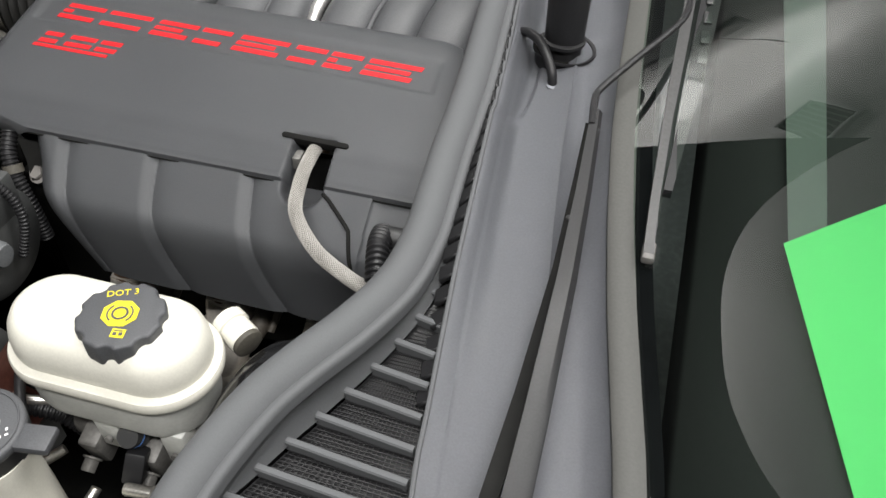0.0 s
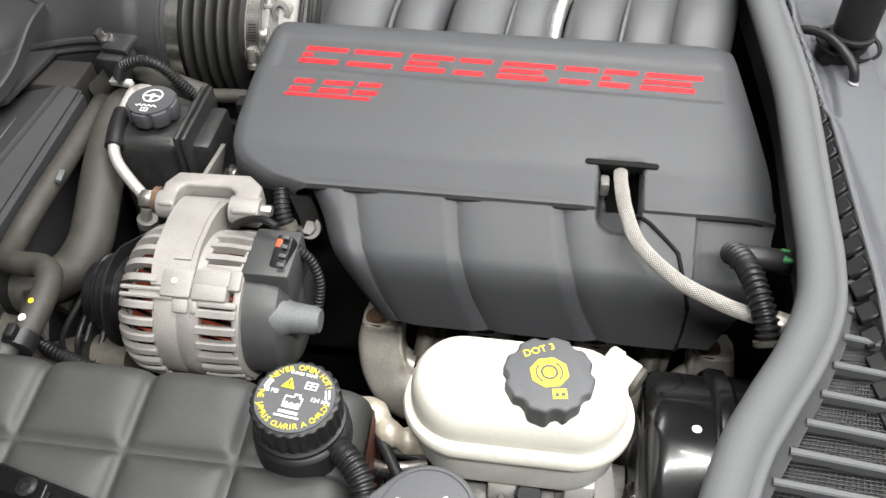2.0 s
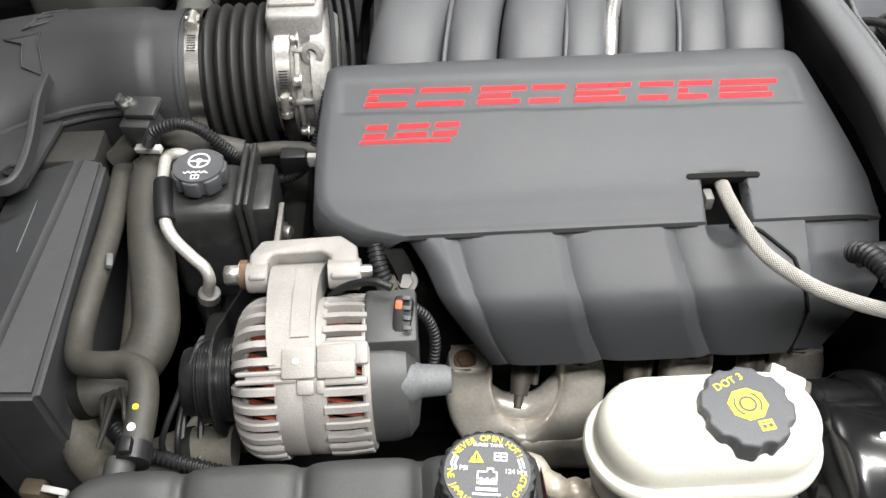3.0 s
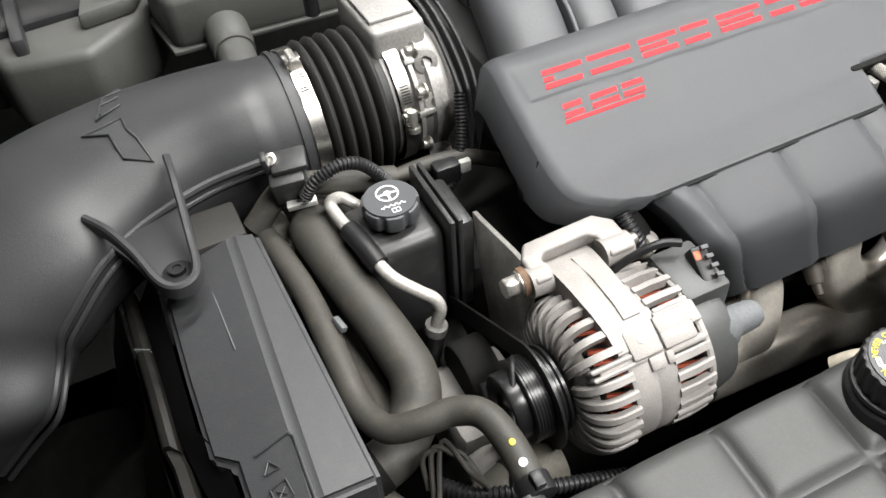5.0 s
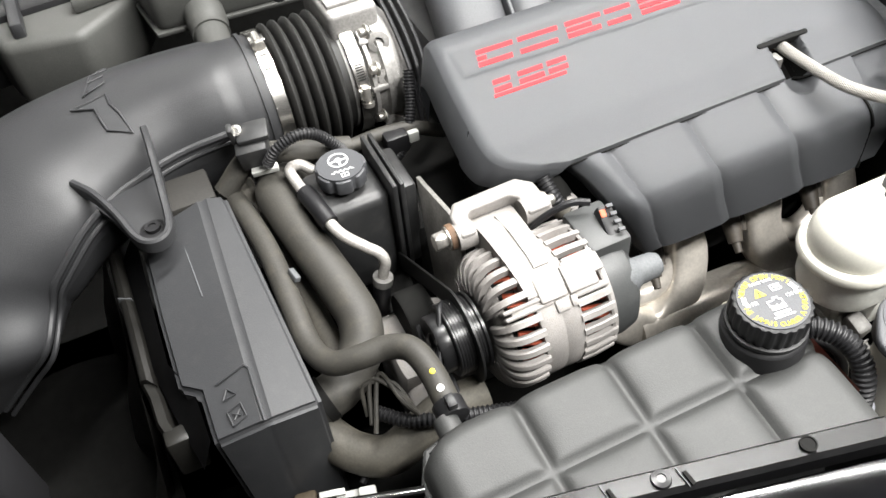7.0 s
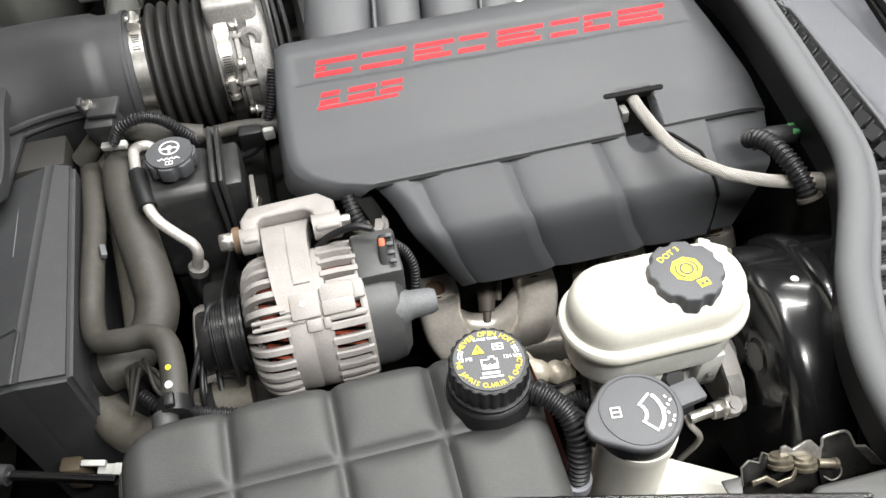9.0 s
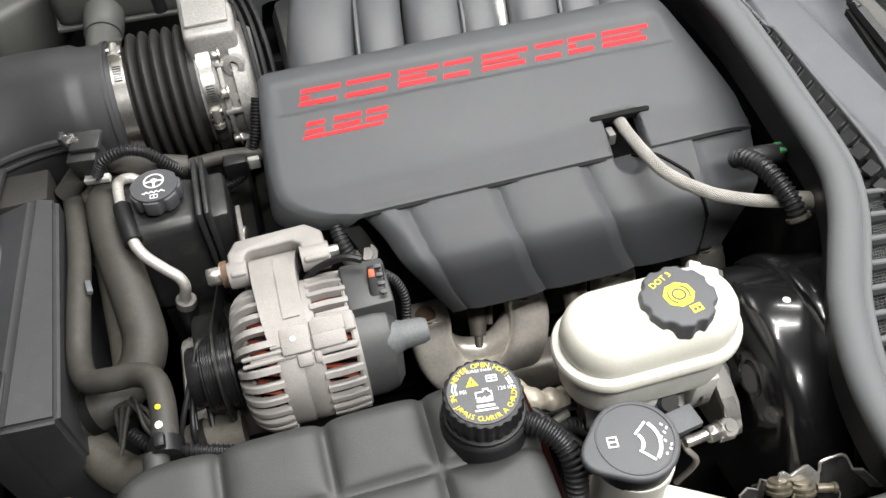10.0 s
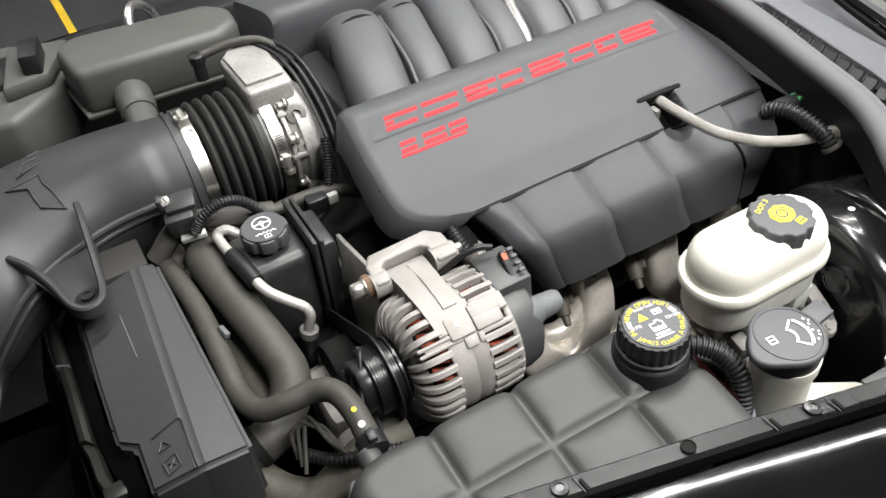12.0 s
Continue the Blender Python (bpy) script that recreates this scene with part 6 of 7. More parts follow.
part("catch_flange", loft([[leaning(x, w, h), leaning(x + 0.004, w + 0.003, h + 0.008), leaning(x + 0.004, w + 0.0015, h + 0.009), leaning(x, w - 0.0015, h + 0.001)] for x, w, h in ((0.1672, -0.013, 0), (0.1736, -0.0214, 0.001), (0.1784, -0.029, 0.003), (0.186, -0.0315, 0.004), (0.196, -0.034, 0.003))]), WORN, latch, "worn folded flange")
part("hook_plate", prism([(0.1101, 0.0034), (0.115, -0.0011), (0.1269, 0.003), (0.1306, 0.0024), (0.1383, -0.0076), (0.1369, -0.0144), (0.121, -0.0127), (0.1154, -0.0062), (0.1035, -0.0039), (0.1063, 0.0029)], 0.002, 0.0045, LEAN, 0.0006), WORN, latch, "grey steel hook plate")
part("side_bracket", prism([(0.0736, -0.0061), (0.0801, -0.0016), (0.088, -0.0054), (0.0911, 0.0024), (0.0953, -0.0004), (0.0954, -0.0075), (0.0869, -0.0162), (0.090, -0.055), (0.0735, -0.055)], 0.001, 0.0035, LEAN, 0.0006), LATCH, latch, "black folded bracket")
part("side_edge", sweep([leaning(x, w, 0.003) for x, w in ((0.0736, -0.021), (0.0736, -0.0061), (0.0801, -0.0016), (0.088, -0.0054), (0.0911, 0.0024), (0.0953, -0.0004))], 0.0008, 6), WORN, latch, "bright worn edge")
part("backing_plate", prism([(0.088, -0.006), (0.14, -0.012), (0.15, -0.055), (0.085, -0.055)], -0.006, -0.003, LEAN, 0.0005), LATCH, latch)
for x, w, h in ((0.1042, -0.0085, 0.0), (0.1215, -0.0135, 0.003)):
    part("pivot", rev([(0.0, -0.004), (0.0095, -0.004), (0.010, -0.003), (0.010, -0.001), (0.0082, -0.0005), (0.0082, 0.001), (0.0095, 0.0015), (0.0095, 0.0032), (0.0070, 0.0040), (0.0065, 0.0058), (0.0045, 0.0062), (0, 0.0060)], leaning(x, w, h + 0.003), (0.10, 0.62, 0.78), 28), PLATED, latch, "yellow plated pivot")
part("lever", prism([(0.0773, -0.0143), (0.0894, -0.0128), (0.0976, -0.0200), (0.1084, -0.0185), (0.1125, -0.0120), (0.1145, -0.0150), (0.1100, -0.0225), (0.0970, -0.0250), (0.088, -0.0170), (0.0773, -0.0185)], 0.009, 0.011, LEAN, 0.0006), PLATED, latch, "bent plated lever")
part("pin", rev([(0, 0), (0.0036, 0), (0.0036, 0.0135), (0.0044, 0.0135), (0.0044, 0.0165), (0, 0.017)], leaning(0.1326, -0.0164, 0.006), tuple(leaning(0.1462, -0.0202, 0.006) - leaning(0.1326, -0.0164, 0.006)), 14), PLATED, latch)
part("spring_wire", tube([leaning(x, w, 0.007) for x, w in ((0.1465, -0.0200), (0.1509, -0.0250), (0.1495, -0.0310), (0.1430, -0.0330), (0.1363, -0.0278))], 0.0007, 6), WORN, latch)

# braided hose and breather ---------------------------------------------------------------
braid = thing("braided_hose", "braided stainless steel hose curving out of the cover", "hose", (0.19, -0.03, 0.78))
BR = spline([(0.144, 0.056, 0.800), (0.1405, 0.040, 0.814), (0.1405, 0.014, 0.816), (0.1445, -0.018, 0.815), (0.1545, -0.050, 0.812), (0.182, -0.0785, 0.806), (0.213, -0.095, 0.802), (0.238, -0.104, 0.800), (0.262, -0.112, 0.800)], 12)
part("hose", sweep(BR, 0.0056, 24), mat("steel_braid", (0.07, 0.066, 0.06), 0.5, metal=0.4, grain=900, bump=0.4, vary=0.05), braid)
STRAND = mat("steel_strand", (0.36, 0.345, 0.32), 0.55, metal=0.3, grain=600, bump=0.05, vary=0.03, speckle=0.04)
bm = bmesh.new()
dense = resample(BR, 0.002)
for k in range(18):
    for s in (1, -1):
        pts, side = [], None
        for i, p in enumerate(dense):
            t = (dense[min(i + 1, len(dense) - 1)] - dense[max(i - 1, 0)]).normalized()
            side = t.orthogonal().normalized() if side is None else (side - t * side.dot(t)).normalized()
            w = side.cross(t)
            a = 2 * math.pi * k / 18 + s * i * 0.26
            pts.append(p + (side * math.cos(a) + w * math.sin(a)) * (0.0058 + 0.00015 * s * math.sin(i * 1.62 + k * 1.57)))
        sweep(pts, 0.00034, 5, bm=bm)
tagged(part("braid", bm, STRAND, braid, "woven steel strands"), kind="stuff")
part("sleeve", tube([(0.1455, 0.060, 0.796), (0.1425, 0.048, 0.808), (0.1405, 0.038, 0.8145)], 0.0068, 18), RUST, braid, "brown end sleeve")
part("fitting", tube([(0.256, -0.110, 0.800), (0.270, -0.115, 0.800), (0.288, -0.121, 0.799)], 0.0098, 18), EXHAUST, braid, "metal end fitting")
part("valve", box(0.123, 0.131, 0.016, 0.03, 0.80, 0.814, 0.002), DULL, braid)
breather = thing("breather_hose", "black corrugated breather hose with a green clip", "hose", (0.25, -0.09, 0.77))
part("hose", tube([(0.229, -0.046, 0.806), (0.2315, -0.058, 0.816), (0.2355, -0.078, 0.822), (0.2415, -0.100, 0.818), (0.2470, -0.117, 0.809), (0.2510, -0.131, 0.796)], 0.0095, 18, pitch=0.005, depth=0.002), BLACK, breather)
part("elbow", tube([(0.226, -0.056, 0.812), (0.243, -0.056, 0.814), (0.262, -0.056, 0.812), (0.285, -0.056, 0.808)], 0.0095, 16), PLASTIC, breather)
part("clip", box(-0.006, 0.006, -0.007, 0.007, 0.006, 0.0115, 0.0015, pose(0.2675, -0.0563, 0.8085, 0, 12, 4)), mat("green_clip", (0.1, 0.4, 0.15), 0.5, bump=0.05), breather, "green locking clip")
part("end", rev([(0.0115, 0), (0.0115, 0.004), (0.009, 0.004), (0.009, 0)], (0.2495, -0.127, 0.800), (0.25, -0.8, -0.8), 18), TANRUBBER, breather)

# plug leads and loom under the cover
GRIMY = mat("grimy_boot_rubber", (0.045, 0.038, 0.03), 0.6, grain=400, bump=0.25, vary=0.25, mottle=40)
lead = thing("plug_leads", "dark spark plug boots and leads between the manifold tubes", "cable", (0.0, -0.05, 0.6))
for i in range(3):
    x = -0.022 + 0.1125 * i
    part("boot", tube([(x + 0.004, 0.03, 0.655), (x, 0.012, 0.640), (x - 0.007, -0.016, 0.619), (x - 0.0115, -0.034, 0.606)], [0.0095, 0.0105, 0.011, 0.0085], 16), GRIMY, lead)
    part("terminal", tube([(x - 0.010, -0.030, 0.608), (x - 0.014, -0.045, 0.600)], [0.0058, 0.0042], 12), GRIMY, lead, "brown boot tip")
    part("lead", tube([(x + 0.004, -0.026, 0.612), (x + 0.010, -0.004, 0.634), (x + 0.013, 0.02, 0.66)], 0.004, 8), GRIMY, lead)
    part("boot_ring", rev([(0.0108, -0.0014), (0.0117, -0.0014), (0.0117, 0.0014), (0.0108, 0.0014)], (x - 0.0045, -0.006, 0.6265), (-0.2, -0.8, -0.6), 18), DULL, lead, "metal boot ring")
wrapped = thing("wiring_loom", "foil-wrapped and ribbed wiring beside the reservoir", "cable", (-0.03, -0.18, 0.66))
part("foil_sleeve", tube([(-0.06, -0.165, 0.71), (-0.052, -0.172, 0.718), (-0.045, -0.180, 0.724), (-0.037, -0.188, 0.722), (-0.03, -0.195, 0.723), (-0.022, -0.196, 0.719), (-0.015, -0.198, 0.72), (-0.007, -0.197, 0.716), (0.0, -0.195, 0.715)], [0.0085, 0.0105, 0.0125, 0.0095, 0.0108, 0.0085, 0.0112, 0.009, 0.0095], 14, 4), mat("foil_tape", (0.42, 0.38, 0.31), 0.42, metal=0.3, grain=120, bump=0.9, vary=0.3, mottle=50), wrapped, "crumpled foil tape")
part("cable", tube([(-0.04, -0.195, 0.722), (-0.02, -0.225, 0.72), (0.0, -0.25, 0.705), (0.005, -0.265, 0.66)], 0.0045, 10), BLACK, wrapped)
part("ribbed_sleeve", tube([(-0.07, -0.20, 0.695), (-0.03, -0.215, 0.698), (0.0, -0.212, 0.69), (0.02, -0.21, 0.67)], 0.008, 12, pitch=0.0045, depth=0.0014), BLACK, wrapped)
part("cable", tube([(-0.07, -0.185, 0.70), (-0.03, -0.2, 0.705), (0.01, -0.2, 0.70)], 0.004, 8), BLACK, wrapped)

# cowl, weatherstrip, screen ---------------------------------------------------------
SEALROWS = [(0.55, 0.215, 0.852), (0.30, 0.232, 0.860), (0.17, 0.240, 0.862), (0.08, 0.246, 0.862), (-0.01, 0.2545, 0.860), (-0.075, 0.2545, 0.857), (-0.13, 0.243, 0.852), (-0.18, 0.2185, 0.846), (-0.225, 0.196, 0.838), (-0.28, 0.181, 0.829), (-0.33, 0.175, 0.821), (-0.39, 0.180, 0.811), (-0.45, 0.2, 0.80)]
inner = spline([(x + 0.0045, y, z) for y, x, z in SEALROWS], 8)
CROWN = [(0.55, 0.222, 0.905), (0.30, 0.240, 0.900), (0.17, 0.2505, 0.894), (0.08, 0.257, 0.888), (0.034, 0.258, 0.882), (-0.01, 0.258, 0.876), (-0.05, 0.259, 0.868), (-0.09, 0.2595, 0.861), (-0.13, 0.254, 0.857), (-0.17, 0.237, 0.854), (-0.21, 0.213, 0.850), (-0.247, 0.193, 0.843), (-0.304, 0.175, 0.832), (-0.36, 0.171, 0.822), (-0.42, 0.18, 0.81)]
raised = spline([(x, y, z) for y, x, z in CROWN], 8)
strip = thing("weatherstrip", "dark grey double-lobed rubber weatherstrip along the cowl", "seal", (0.25, 0.0, 0.82))
lobes = [(0.45, -0.95), (0.12, -0.75), (0.0, -0.42), (0.03, -0.05), (0.25, 0.3), (0.75, 0.55), (1.3, 0.5), (1.75, 0.2), (1.95, -0.12), (2.08, -0.04), (2.3, -0.02), (2.45, -0.12), (2.5, -0.35), (2.5, -0.95)]
part("seal", sweep(raised, 0.0135, prof=[(-a, b) for a, b in lobes], up=(0, 0, 1)), SEAL, strip, angle=60)
part("seal_carrier", sweep([p + Vector((0.02, 0, -0.024)) for p in raised], 0.008, 8, prof=[(-1, -4), (1, -4), (1, 1), (-1, 1)], up=(0, 0, 1)), BLACK, strip)

cowl = thing("cowl_panel", "grey plastic cowl panel with louvred air grille", "cowl", (0.35, 0.0, 0.82))


def ridge(y):
    """The ridge beside the louvres: x and z at y."""
    return interp([(-0.46, 0.348, 0.790), (-0.30, 0.325, 0.814), (-0.25, 0.3175, 0.822), (-0.22, 0.3155, 0.828), (-0.19, 0.313, 0.835), (-0.153, 0.310, 0.843), (-0.12, 0.3076, 0.8505), (-0.05, 0.3025, 0.854), (0.03, 0.297, 0.858), (0.13, 0.290, 0.862), (0.25, 0.280, 0.866), (0.60, 0.25, 0.868)], y)


def lift(y):
    """How far the raised lip of the cowl stands over the panel."""
    return interp([(-0.46, 0.0), (-0.25, 0.0), (-0.22, 0.001), (-0.19, 0.004), (-0.153, 0.007), (-0.12, 0.011), (-0.05, 0.018), (0.03, 0.026), (0.13, 0.030), (0.25, 0.031), (0.60, 0.031)], y)[0]


def screen_base(y):
    """Foot of the windscreen: x and z at y."""
    return interp([(-0.46, 0.484, 0.806), (-0.23, 0.4495, 0.846), (-0.185, 0.441, 0.853), (-0.124, 0.430, 0.861), (-0.05, 0.419, 0.8715), (0.031, 0.4097, 0.883), (0.116, 0.404, 0.893), (0.27, 0.3985, 0.900), (0.60, 0.39, 0.902)], y)


def cowl_surface(u, v):
    y = -0.46 + 1.06 * u
    x0, z0 = ridge(y)
    x1, z1 = screen_base(y)
    x = x0 + (x1 - 0.012 - x0) * v
    z = z0 + (z1 - z0) * v + lift(y) * smooth(0.24, 0.02, v)
    if v < 0.12:
        z += 0.002 * math.cos(v / 0.12 * math.pi / 2) - 0.001
    z -= 0.006 * math.sin(math.pi * min(1, v * 1.3)) if v < 0.77 else 0
    if v > 0.6:
        z -= 0.013 * math.sin(math.pi * (v - 0.6) / 0.4) ** 0.8 if v < 1 else 0
    # shallow scooped recess near the grille
    d = ((x - 0.300) / 0.02) ** 2 + ((y - 0.12) / 0.08) ** 2
    z -= 0.006 * smooth(1.15, 0.75, d)
    return Vector((x, y, z))


part("panel", sheet(130, 70, cowl_surface, 0.003), COWL, cowl)
lip = [cowl_surface(u, 0.0) + Vector((0, 0, 0.001)) for u in np.linspace(0, 1, 80)]
part("ridge", sweep(lip, 0.0018, 8), SEAL, cowl)


def edge_x(y):
    """Inner edge of the grille opening."""
    return interp([(-0.46, 0.195), (-0.30, 0.211), (-0.257, 0.2345), (-0.24, 0.2445), (-0.218, 0.257), (-0.197, 0.269), (-0.174, 0.280), (-0.155, 0.289), (-0.13, 0.2965), (-0.11, 0.2985), (-0.08, 0.297), (0.0, 0.2905), (0.06, 0.284), (0.25, 0.262), (0.6, 0.24)], y)[0]


def shelf_z(y):
    """Height of the shelf that the grille opening is cut into."""
    near = min(inner, key=lambda p: abs(p.y - y))
    return near.z - interp([(-0.46, 0.017), (-0.18, 0.017), (-0.13, 0.011), (-0.08, 0.005), (0.6, 0.003)], y)[0]


def grille_point(y, f, drop):
    """A point across the grille, from its inner edge (0) to the ridge (1), below the tops of the vanes."""
    x1, z1 = ridge(y)
    x0, z0 = edge_x(y) - 0.002, shelf_z(y)
    return Vector((x0 + (x1 - 0.001 - x0) * f, y, z0 + (z1 + lift(y) * 0.4 - z0) * f - drop))


part("grille_floor", sheet(70, 4, lambda u, v: grille_point(-0.46 + 1.06 * u, v, 0.008), 0.002), BLACK, cowl, "black mesh below the louvres")
bm = bmesh.new()
for k in range(105):
    y = -0.36 + 0.0026 * k
    if y < -0.105:
        sweep([grille_point(y + 0.006, 0.02, 0.0055), grille_point(y, 0.98, 0.0055)], 0.0005, 4, bm=bm, cap=False)
for k in range(22):
    sweep([grille_point(-0.36 + 0.013 * j, (k + 0.5) / 22, 0.006) for j in range(20)], 0.0004, 4, bm=bm, cap=False)
tagged(part("grille_mesh", bm, BLACK, cowl, "fine black mesh"), kind="stuff")


def plain_edge(u, v):
    """The grey shelf between the seal and the grille opening."""
    y = -0.46 + 1.06 * u
    near = min(inner, key=lambda p: abs(p.y - y))
    x0 = near.x + 0.024
    x1 = max(x0 + 0.001, min(ridge(y)[0] - 0.003, edge_x(y)))
    return Vector((x0 + (x1 - x0) * v, y, near.z - 0.005 + (shelf_z(y) - near.z + 0.005) * smooth(0, 0.3, v)))


part("shelf", sheet(90, 8, plain_edge, 0.003), SEAL, cowl, "dark grey shelf beside the grille")
# vanes across the grille
k = 0
while -0.371 + 0.0213 * k < -0.112:
    yr = -0.371 + 0.0213 * k
    y = yr + 0.0095
    a, b = grille_point(y, -0.02, -0.0005), grille_point(yr, 0.97, 0.0005)
    part("vane", sweep([a, a.lerp(b, 0.5), b], 0.0024, prof=[(-0.9, -3.0), (0.9, -3.0), (1.1, 0.4), (0.7, 0.9), (-0.7, 0.9), (-1.1, 0.4)], up=(0, 0, 1)), SEAL, cowl)
    k += 1
# castellated edge of the grille beside the ridge
for k in range(38):
    y = -0.205 + 0.0178 * k
    x, z = ridge(y)
    up = min(1.0, lift(y) / 0.026)
    m = pose(x - 0.0045, y, z + lift(y) - 0.0045, 0, -30 - 26 * up, 14 - 6 * up)
    part("louvre_tooth", box(-0.0055 - 0.012 * up, 0.004, -0.0072, 0.0072, -0.004, 0.0006, 0.0012, m, seg=1), BLACK, cowl)
    if y > -0.13:
        part("louvre_slat", sweep([Vector((x - 0.001, y + 0.0089, z + lift(y) - 0.002)), Vector((x - 0.005 - 0.2 * lift(y), y + 0.0075, z + lift(y) * 0.5 - 0.004))], 0.0009, 6), SEAL, cowl)
# rubber lip at the foot of the screen
part("screen_lip", sweep([Vector((screen_base(y)[0] - 0.006, y, screen_base(y)[1] + 0.001)) for y in np.linspace(-0.46, 0.6, 60)], 0.0075, prof=[(-1.3, -0.6), (1.3, -0.6), (1.3, 0.2), (0.5, 0.45), (-0.9, 0.35), (-1.3, 0.0)], up=(0, 0, 1)), mat("screen_lip", (0.052, 0.052, 0.048), 0.7, grain=500, bump=0.15, vary=0.12, speckle=0.08), cowl, "faded rubber lip")

# opening with the wiper drive
hole = thing("wiper_motor", "black wiper motor housing rising through the cowl", "motor", (0.338, 0.18, 0.83))
part("grommet", rev([(0.0265, 0.0), (0.029, 0.002), (0.0285, 0.004), (0.026, 0.003), (0.025, -0.012)], (0.336, 0.162, 0.8745), (0.05, 0, 1), 40), BLACK, hole)
part("well", rev([(0.0, -0.001), (0.0255, -0.0008)], (0.336, 0.162, 0.8755), (0.05, 0, 1), 30), DARK, hole)
part("housing", loft([[Vector((0.335 + r * math.cos(a), 0.158 + off + 0.9 * r * math.sin(a), z)) for a in [2 * math.pi * k / 24 for k in range(24)]] for r, off, z in ((0.0165, 0, 0.862), (0.0168, 0, 0.886), (0.0178, 0, 0.893), (0.0185, 0.0, 0.935), (0.017, 0.0, 0.945), (0.012, 0.0, 0.949))]), BLACK, hole)
part("housing_collar", rev([(0.0172, 0.0), (0.0195, 0.001), (0.0195, 0.004), (0.0172, 0.005)], (0.335, 0.158, 0.886), seg=28), BLACK, hole)
part("cable", tube([(0.290, 0.178, 0.868), (0.292, 0.175, 0.876), (0.296, 0.170, 0.883), (0.306, 0.157, 0.889), (0.318, 0.142, 0.889), (0.331, 0.120, 0.880), (0.335, 0.113, 0.864)], 0.0042, 12), BLACK, hole, "thin black washer tube")
part("cable_grommet", rev([(0.006, 0), (0.006, 0.0015), (0.004, 0.002)], (0.335, 0.113, 0.8675), seg=16), COWL, hole)
part("tag", box(-0.004, 0.004, -0.012, 0.012, 0, 0.002, 0.0005, pose(0.322, 0.215, 0.90, 20, 30, 20)), mat("orange_tag", (0.75, 0.42, 0.2), 0.6, bump=0.05), hole, "orange paper tag")

# wiper ---------------------------------------------------------------------------------
wiper = thing("windscreen_wiper", "black wiper arm and blade with a pale tip", "wiper", (0.42, 0.0, 0.88))
part("arm", loft([[p + Vector((-w, 0, -0.004)), p + Vector((w, 0, -0.004)), p + Vector((w, 0, 0.002)), p + Vector((w * 0.4, 0, 0.005)), p + Vector((-w, 0, 0.004))] for p, w in
                  ((Vector((0.3835, -0.30, 0.844)), 0.009), (Vector((0.3845, -0.22, 0.857)), 0.008), (Vector((0.3845, -0.12, 0.8715)), 0.007), (Vector((0.3825, -0.04, 0.884)), 0.0058), (Vector((0.379, 0.04, 0.898)), 0.0045))]), BLACK, wiper)
part("arm_base", box(-0.014, 0.014, -0.02, 0.02, -0.012, 0.008, 0.004, pose(0.383, -0.305, 0.842, 8, 0, 3)), BLACK, wiper)
part("arm_rod", sweep(spline([(0.3775, 0.025, 0.8985), (0.3755, 0.052, 0.903), (0.3785, 0.0665, 0.905), (0.4005, 0.101, 0.915), (0.432, 0.157, 0.925), (0.436, 0.20, 0.929)], 6), 0.003, 8), BLACK, wiper)
for p in ((0.3885, -0.1405, 0.8705), (0.384, -0.29, 0.8485), (0.3880, -0.1042, 0.8755), (0.3820, 0.0201, 0.8975), (0.3765, -0.0563, 0.8725)):
    part("rivet", rev([(0.0030, 0), (0.0026, 0.0008), (0, 0.0011)], p, seg=16), PLASTIC, wiper)
part("arm_channel", loft([[Vector((x, y, z)), Vector((x + 0.011, y, z)), Vector((x + 0.011, y, z - 0.006)), Vector((x, y, z - 0.006))] for x, y, z in ((0.3600, -0.30, 0.838), (0.3675, -0.2, 0.849), (0.3725, -0.1, 0.864), (0.3725, -0.02, 0.879), (0.372, 0.035, 0.892))]), DARK, wiper, "black inner channel of the arm")
part("blade_holder", loft([[p + Vector((-w, 0, -0.003)), p + Vector((w, 0, -0.003)), p + Vector((w, 0, 0.003)), p + Vector((-w, 0, 0.003))] for p, w in
                           ((Vector((0.4350, -0.085, 0.8775)), 0.0038), (Vector((0.4340, -0.072, 0.882)), 0.0034), (Vector((0.4330, -0.04, 0.890)), 0.0032), (Vector((0.4330, 0.04, 0.903)), 0.0036), (Vector((0.4345, 0.12, 0.916)), 0.0045), (Vector((0.4370, 0.25, 0.936)), 0.0045))]), mat("worn_grey_metal", (0.034, 0.034, 0.034), 0.5, metal=0.0, grain=400, bump=0.2, vary=0.2), wiper, "satin black metal bow")
part("blade_tip", box(-0.0045, 0.0045, -0.008, 0.008, -0.004, 0.004, 0.002, pose(0.4350, -0.081, 0.8770, 8, 0, 0)), mat("pale_tip_plastic", (0.11, 0.105, 0.1), 0.6, grain=300, bump=0.2), wiper, "pale plastic tip")
part("blade_frame", loft([[p + Vector((-w, 0, -0.004)), p + Vector((w, 0, -0.004)), p + Vector((w, 0, 0.003)), p + Vector((-w, 0, 0.003))] for p, w in
                          ((Vector((0.4410, -0.03, 0.890)), 0.003), (Vector((0.4465, 0.05, 0.903)), 0.005), (Vector((0.4515, 0.15, 0.918)), 0.008), (Vector((0.4560, 0.26, 0.935)), 0.009))]), BLACK, wiper)
for k in range(6):
    part("blade_slot", box(-0.0035, 0.0035, -0.008, 0.008, 0.0025, 0.0042, 0.001, pose(0.4535 - 0.0003 * k, 0.245 - 0.026 * k, 0.9335 - 0.0039 * k, 8, 0, 2)), PLASTIC, wiper)
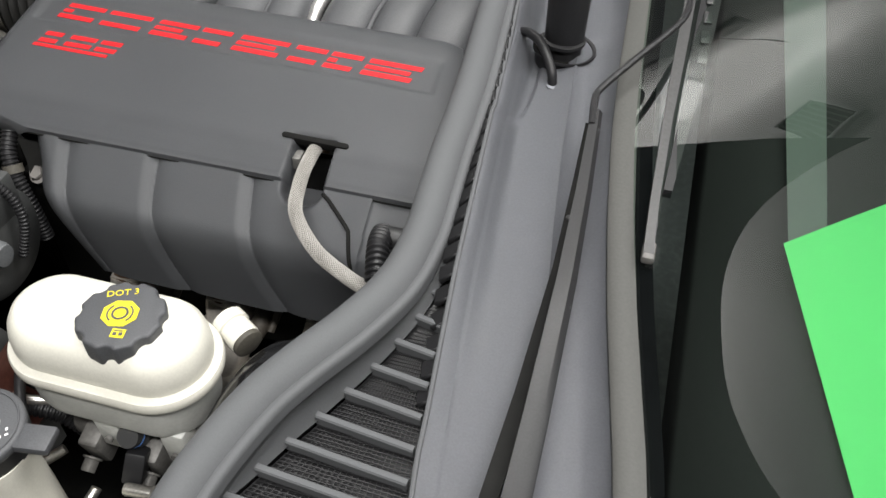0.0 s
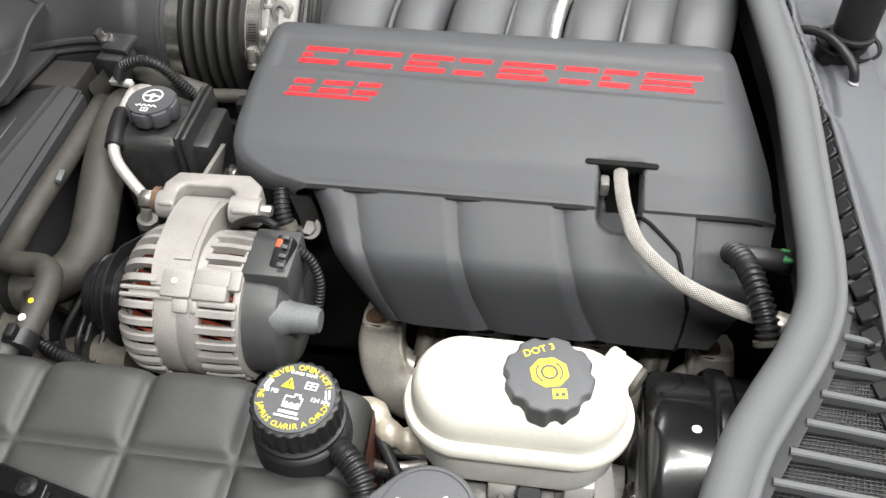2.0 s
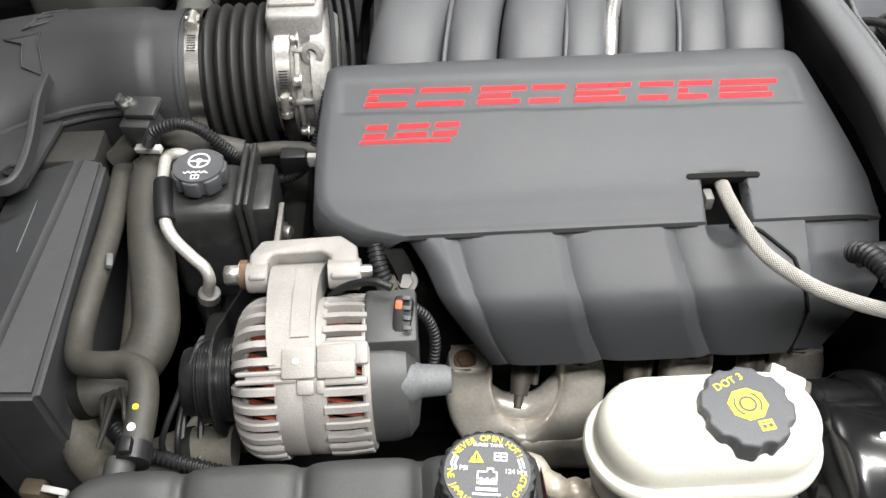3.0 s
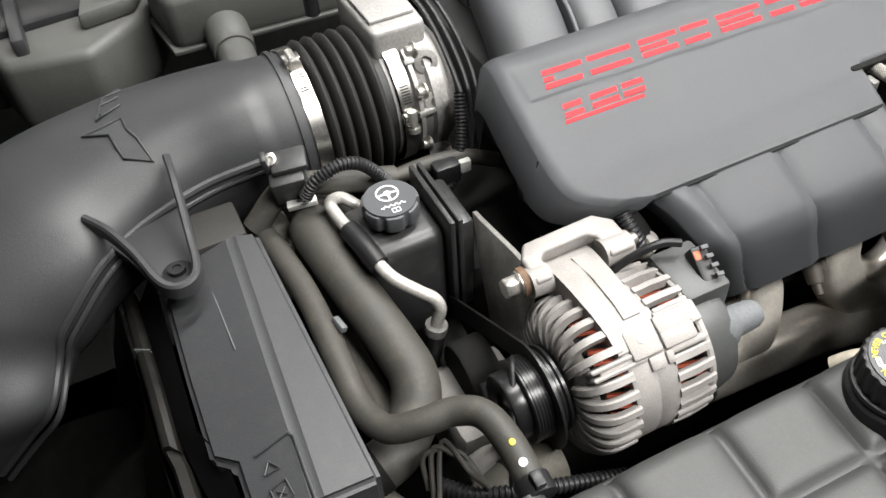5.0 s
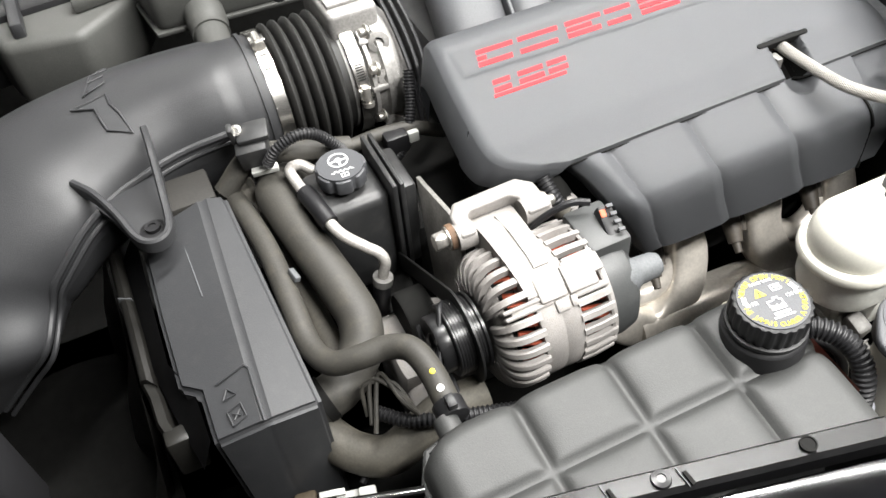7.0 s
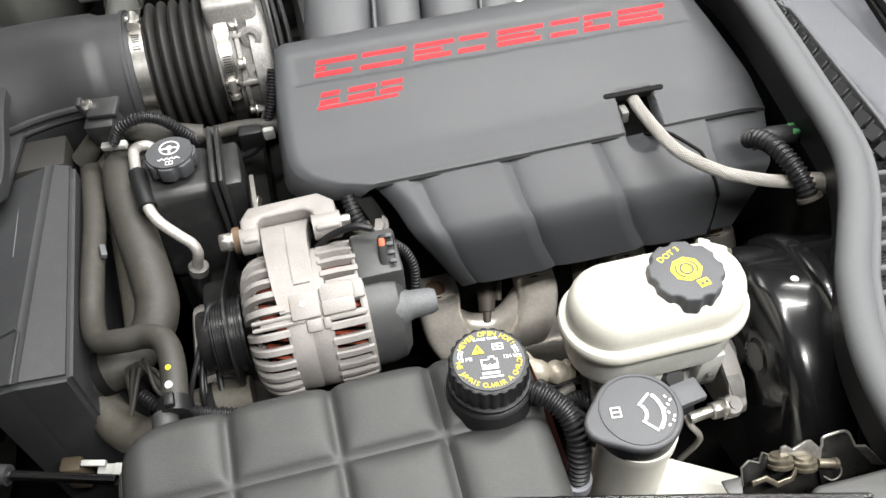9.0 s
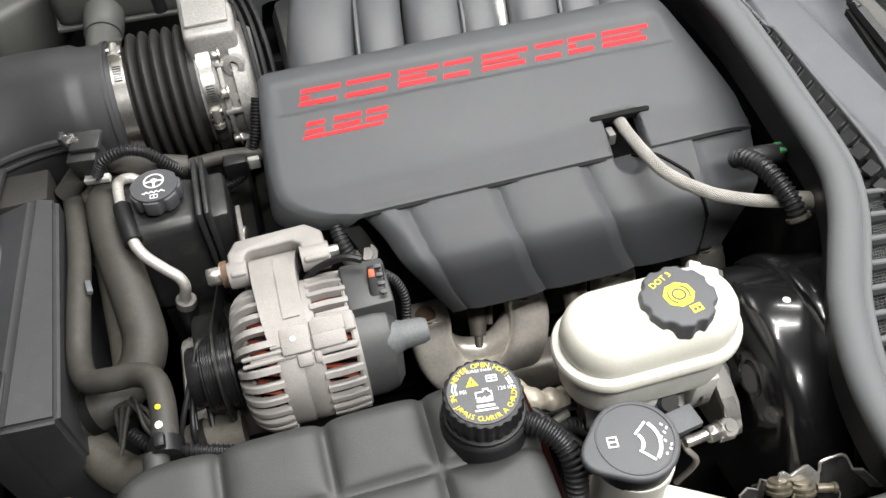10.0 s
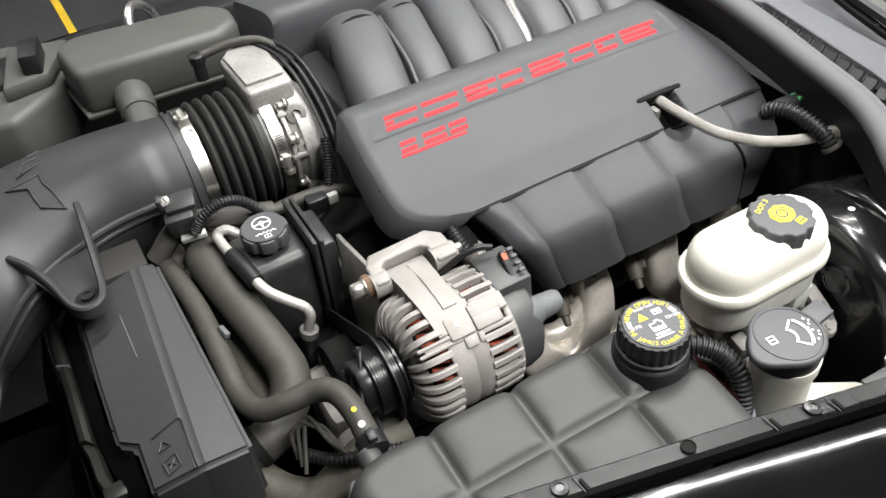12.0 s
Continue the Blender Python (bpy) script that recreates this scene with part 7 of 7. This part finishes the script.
part("rubber", loft([[p + Vector((-0.0012, 0, -0.012)), p + Vector((0.0012, 0, -0.012)), p + Vector((0.002, 0, 0.0)), p + Vector((-0.002, 0, 0.0))] for p in (Vector((0.4360, -0.087, 0.8765)), Vector((0.4375, 0.05, 0.901)), Vector((0.446, 0.26, 0.93)))]), BLACK, wiper)

# windscreen, dash, card -------------------------------------------------------------------
GLASS = bpy.data.materials.new("tinted_glass")
GLASS.use_nodes = True
nt = GLASS.node_tree
nt.nodes.remove(nt.nodes["Principled BSDF"])
clear, gloss, mixer, fres = (nt.nodes.new(k) for k in ("ShaderNodeBsdfTransparent", "ShaderNodeBsdfGlossy", "ShaderNodeMixShader", "ShaderNodeFresnel"))
clear.inputs[0].default_value = (0.62, 0.74, 0.66, 1)
gloss.inputs["Roughness"].default_value = 0.01
fres.inputs[0].default_value = 1.95
nt.links.new(fres.outputs[0], mixer.inputs[0])
nt.links.new(clear.outputs[0], mixer.inputs[1])
nt.links.new(gloss.outputs[0], mixer.inputs[2])
nt.links.new(mixer.outputs[0], nt.nodes["Material Output"].inputs["Surface"])


def screen_point(y, d, lift=0.0):
    """A point of the glass, d metres up its slope from the foot."""
    x, z = screen_base(y)
    return Vector((x + 0.87 * d, y, z + 0.002 + 0.50 * d - 0.06 * max(0, abs(y - 0.27) - 0.2) ** 2 + lift))


tagged(part("windscreen", sheet(30, 12, lambda u, v: screen_point(-0.46 + 1.06 * u, 0.75 * v), 0.0), GLASS), "raked tinted windscreen with black painted border", "windscreen", kind="structure")
bpy.data.objects["windscreen"].visible_shadow = False
screen = bpy.data.objects["windscreen"]
part("border", sheet(90, 6, lambda u, v: screen_point(-0.46 + 1.06 * u, -0.004 + v * interp([(-0.46, 0.02), (0.6, 0.024)], -0.46 + 1.06 * u)[0], -0.004), 0.0), GLOSS, screen, "black painted glass border")
dash = thing("dashboard", "dark grey vinyl dashboard behind the windscreen", "dashboard", (0.6, 0.1, 0.7))
part("dash_top", prism([(0.47, 0.78), (0.47, 0.846), (0.50, 0.874), (0.53, 0.888), (0.56, 0.8935), (1.3, 0.8935), (1.3, 0.78)], -0.46, 0.6, Matrix(((1, 0, 0, 0), (0, 0, 1, 0), (0, 1, 0.13, 0.01), (0, 0, 0, 1))), 0.004), mat("dash_vinyl", (0.009, 0.010, 0.0095), 0.75, grain=600, bump=0.3, spec=0.15), dash)
pad_sheet = thing("dashboard_sheet", "pale grey-green plastic sheet lying behind the card", "sheet", (0.6, 0.1, 0.90))
part("sheet", sheet(6, 6, lambda u, v: Vector((0.524 - 0.012 * v + 0.5 * u, -0.068 + 0.33 * v + 0.11 * u, 0.9015 + 0.13 * (-0.068 + 0.33 * v + 0.11 * u))), 0.0008), mat("pale_sheet", (0.10, 0.125, 0.11), 0.6, grain=300, bump=0.03, vary=0.05, speckle=0.03), pad_sheet)
card = thing("green_card", "bright green folded card lying on the dashboard", "card", (0.62, -0.1, 0.90))
part("sheet", sheet(8, 8, lambda u, v: Vector((0.519 + 0.066 * v + 0.174 * u, -0.07 - 0.27 * v + 0.129 * u, 0.9035 + 0.13 * (0.13 * u - 0.07 - 0.27 * v) + 0.0045 + 0.002 * math.sin(4 * u) + 0.004 * u)), 0.001), GREEN, card)
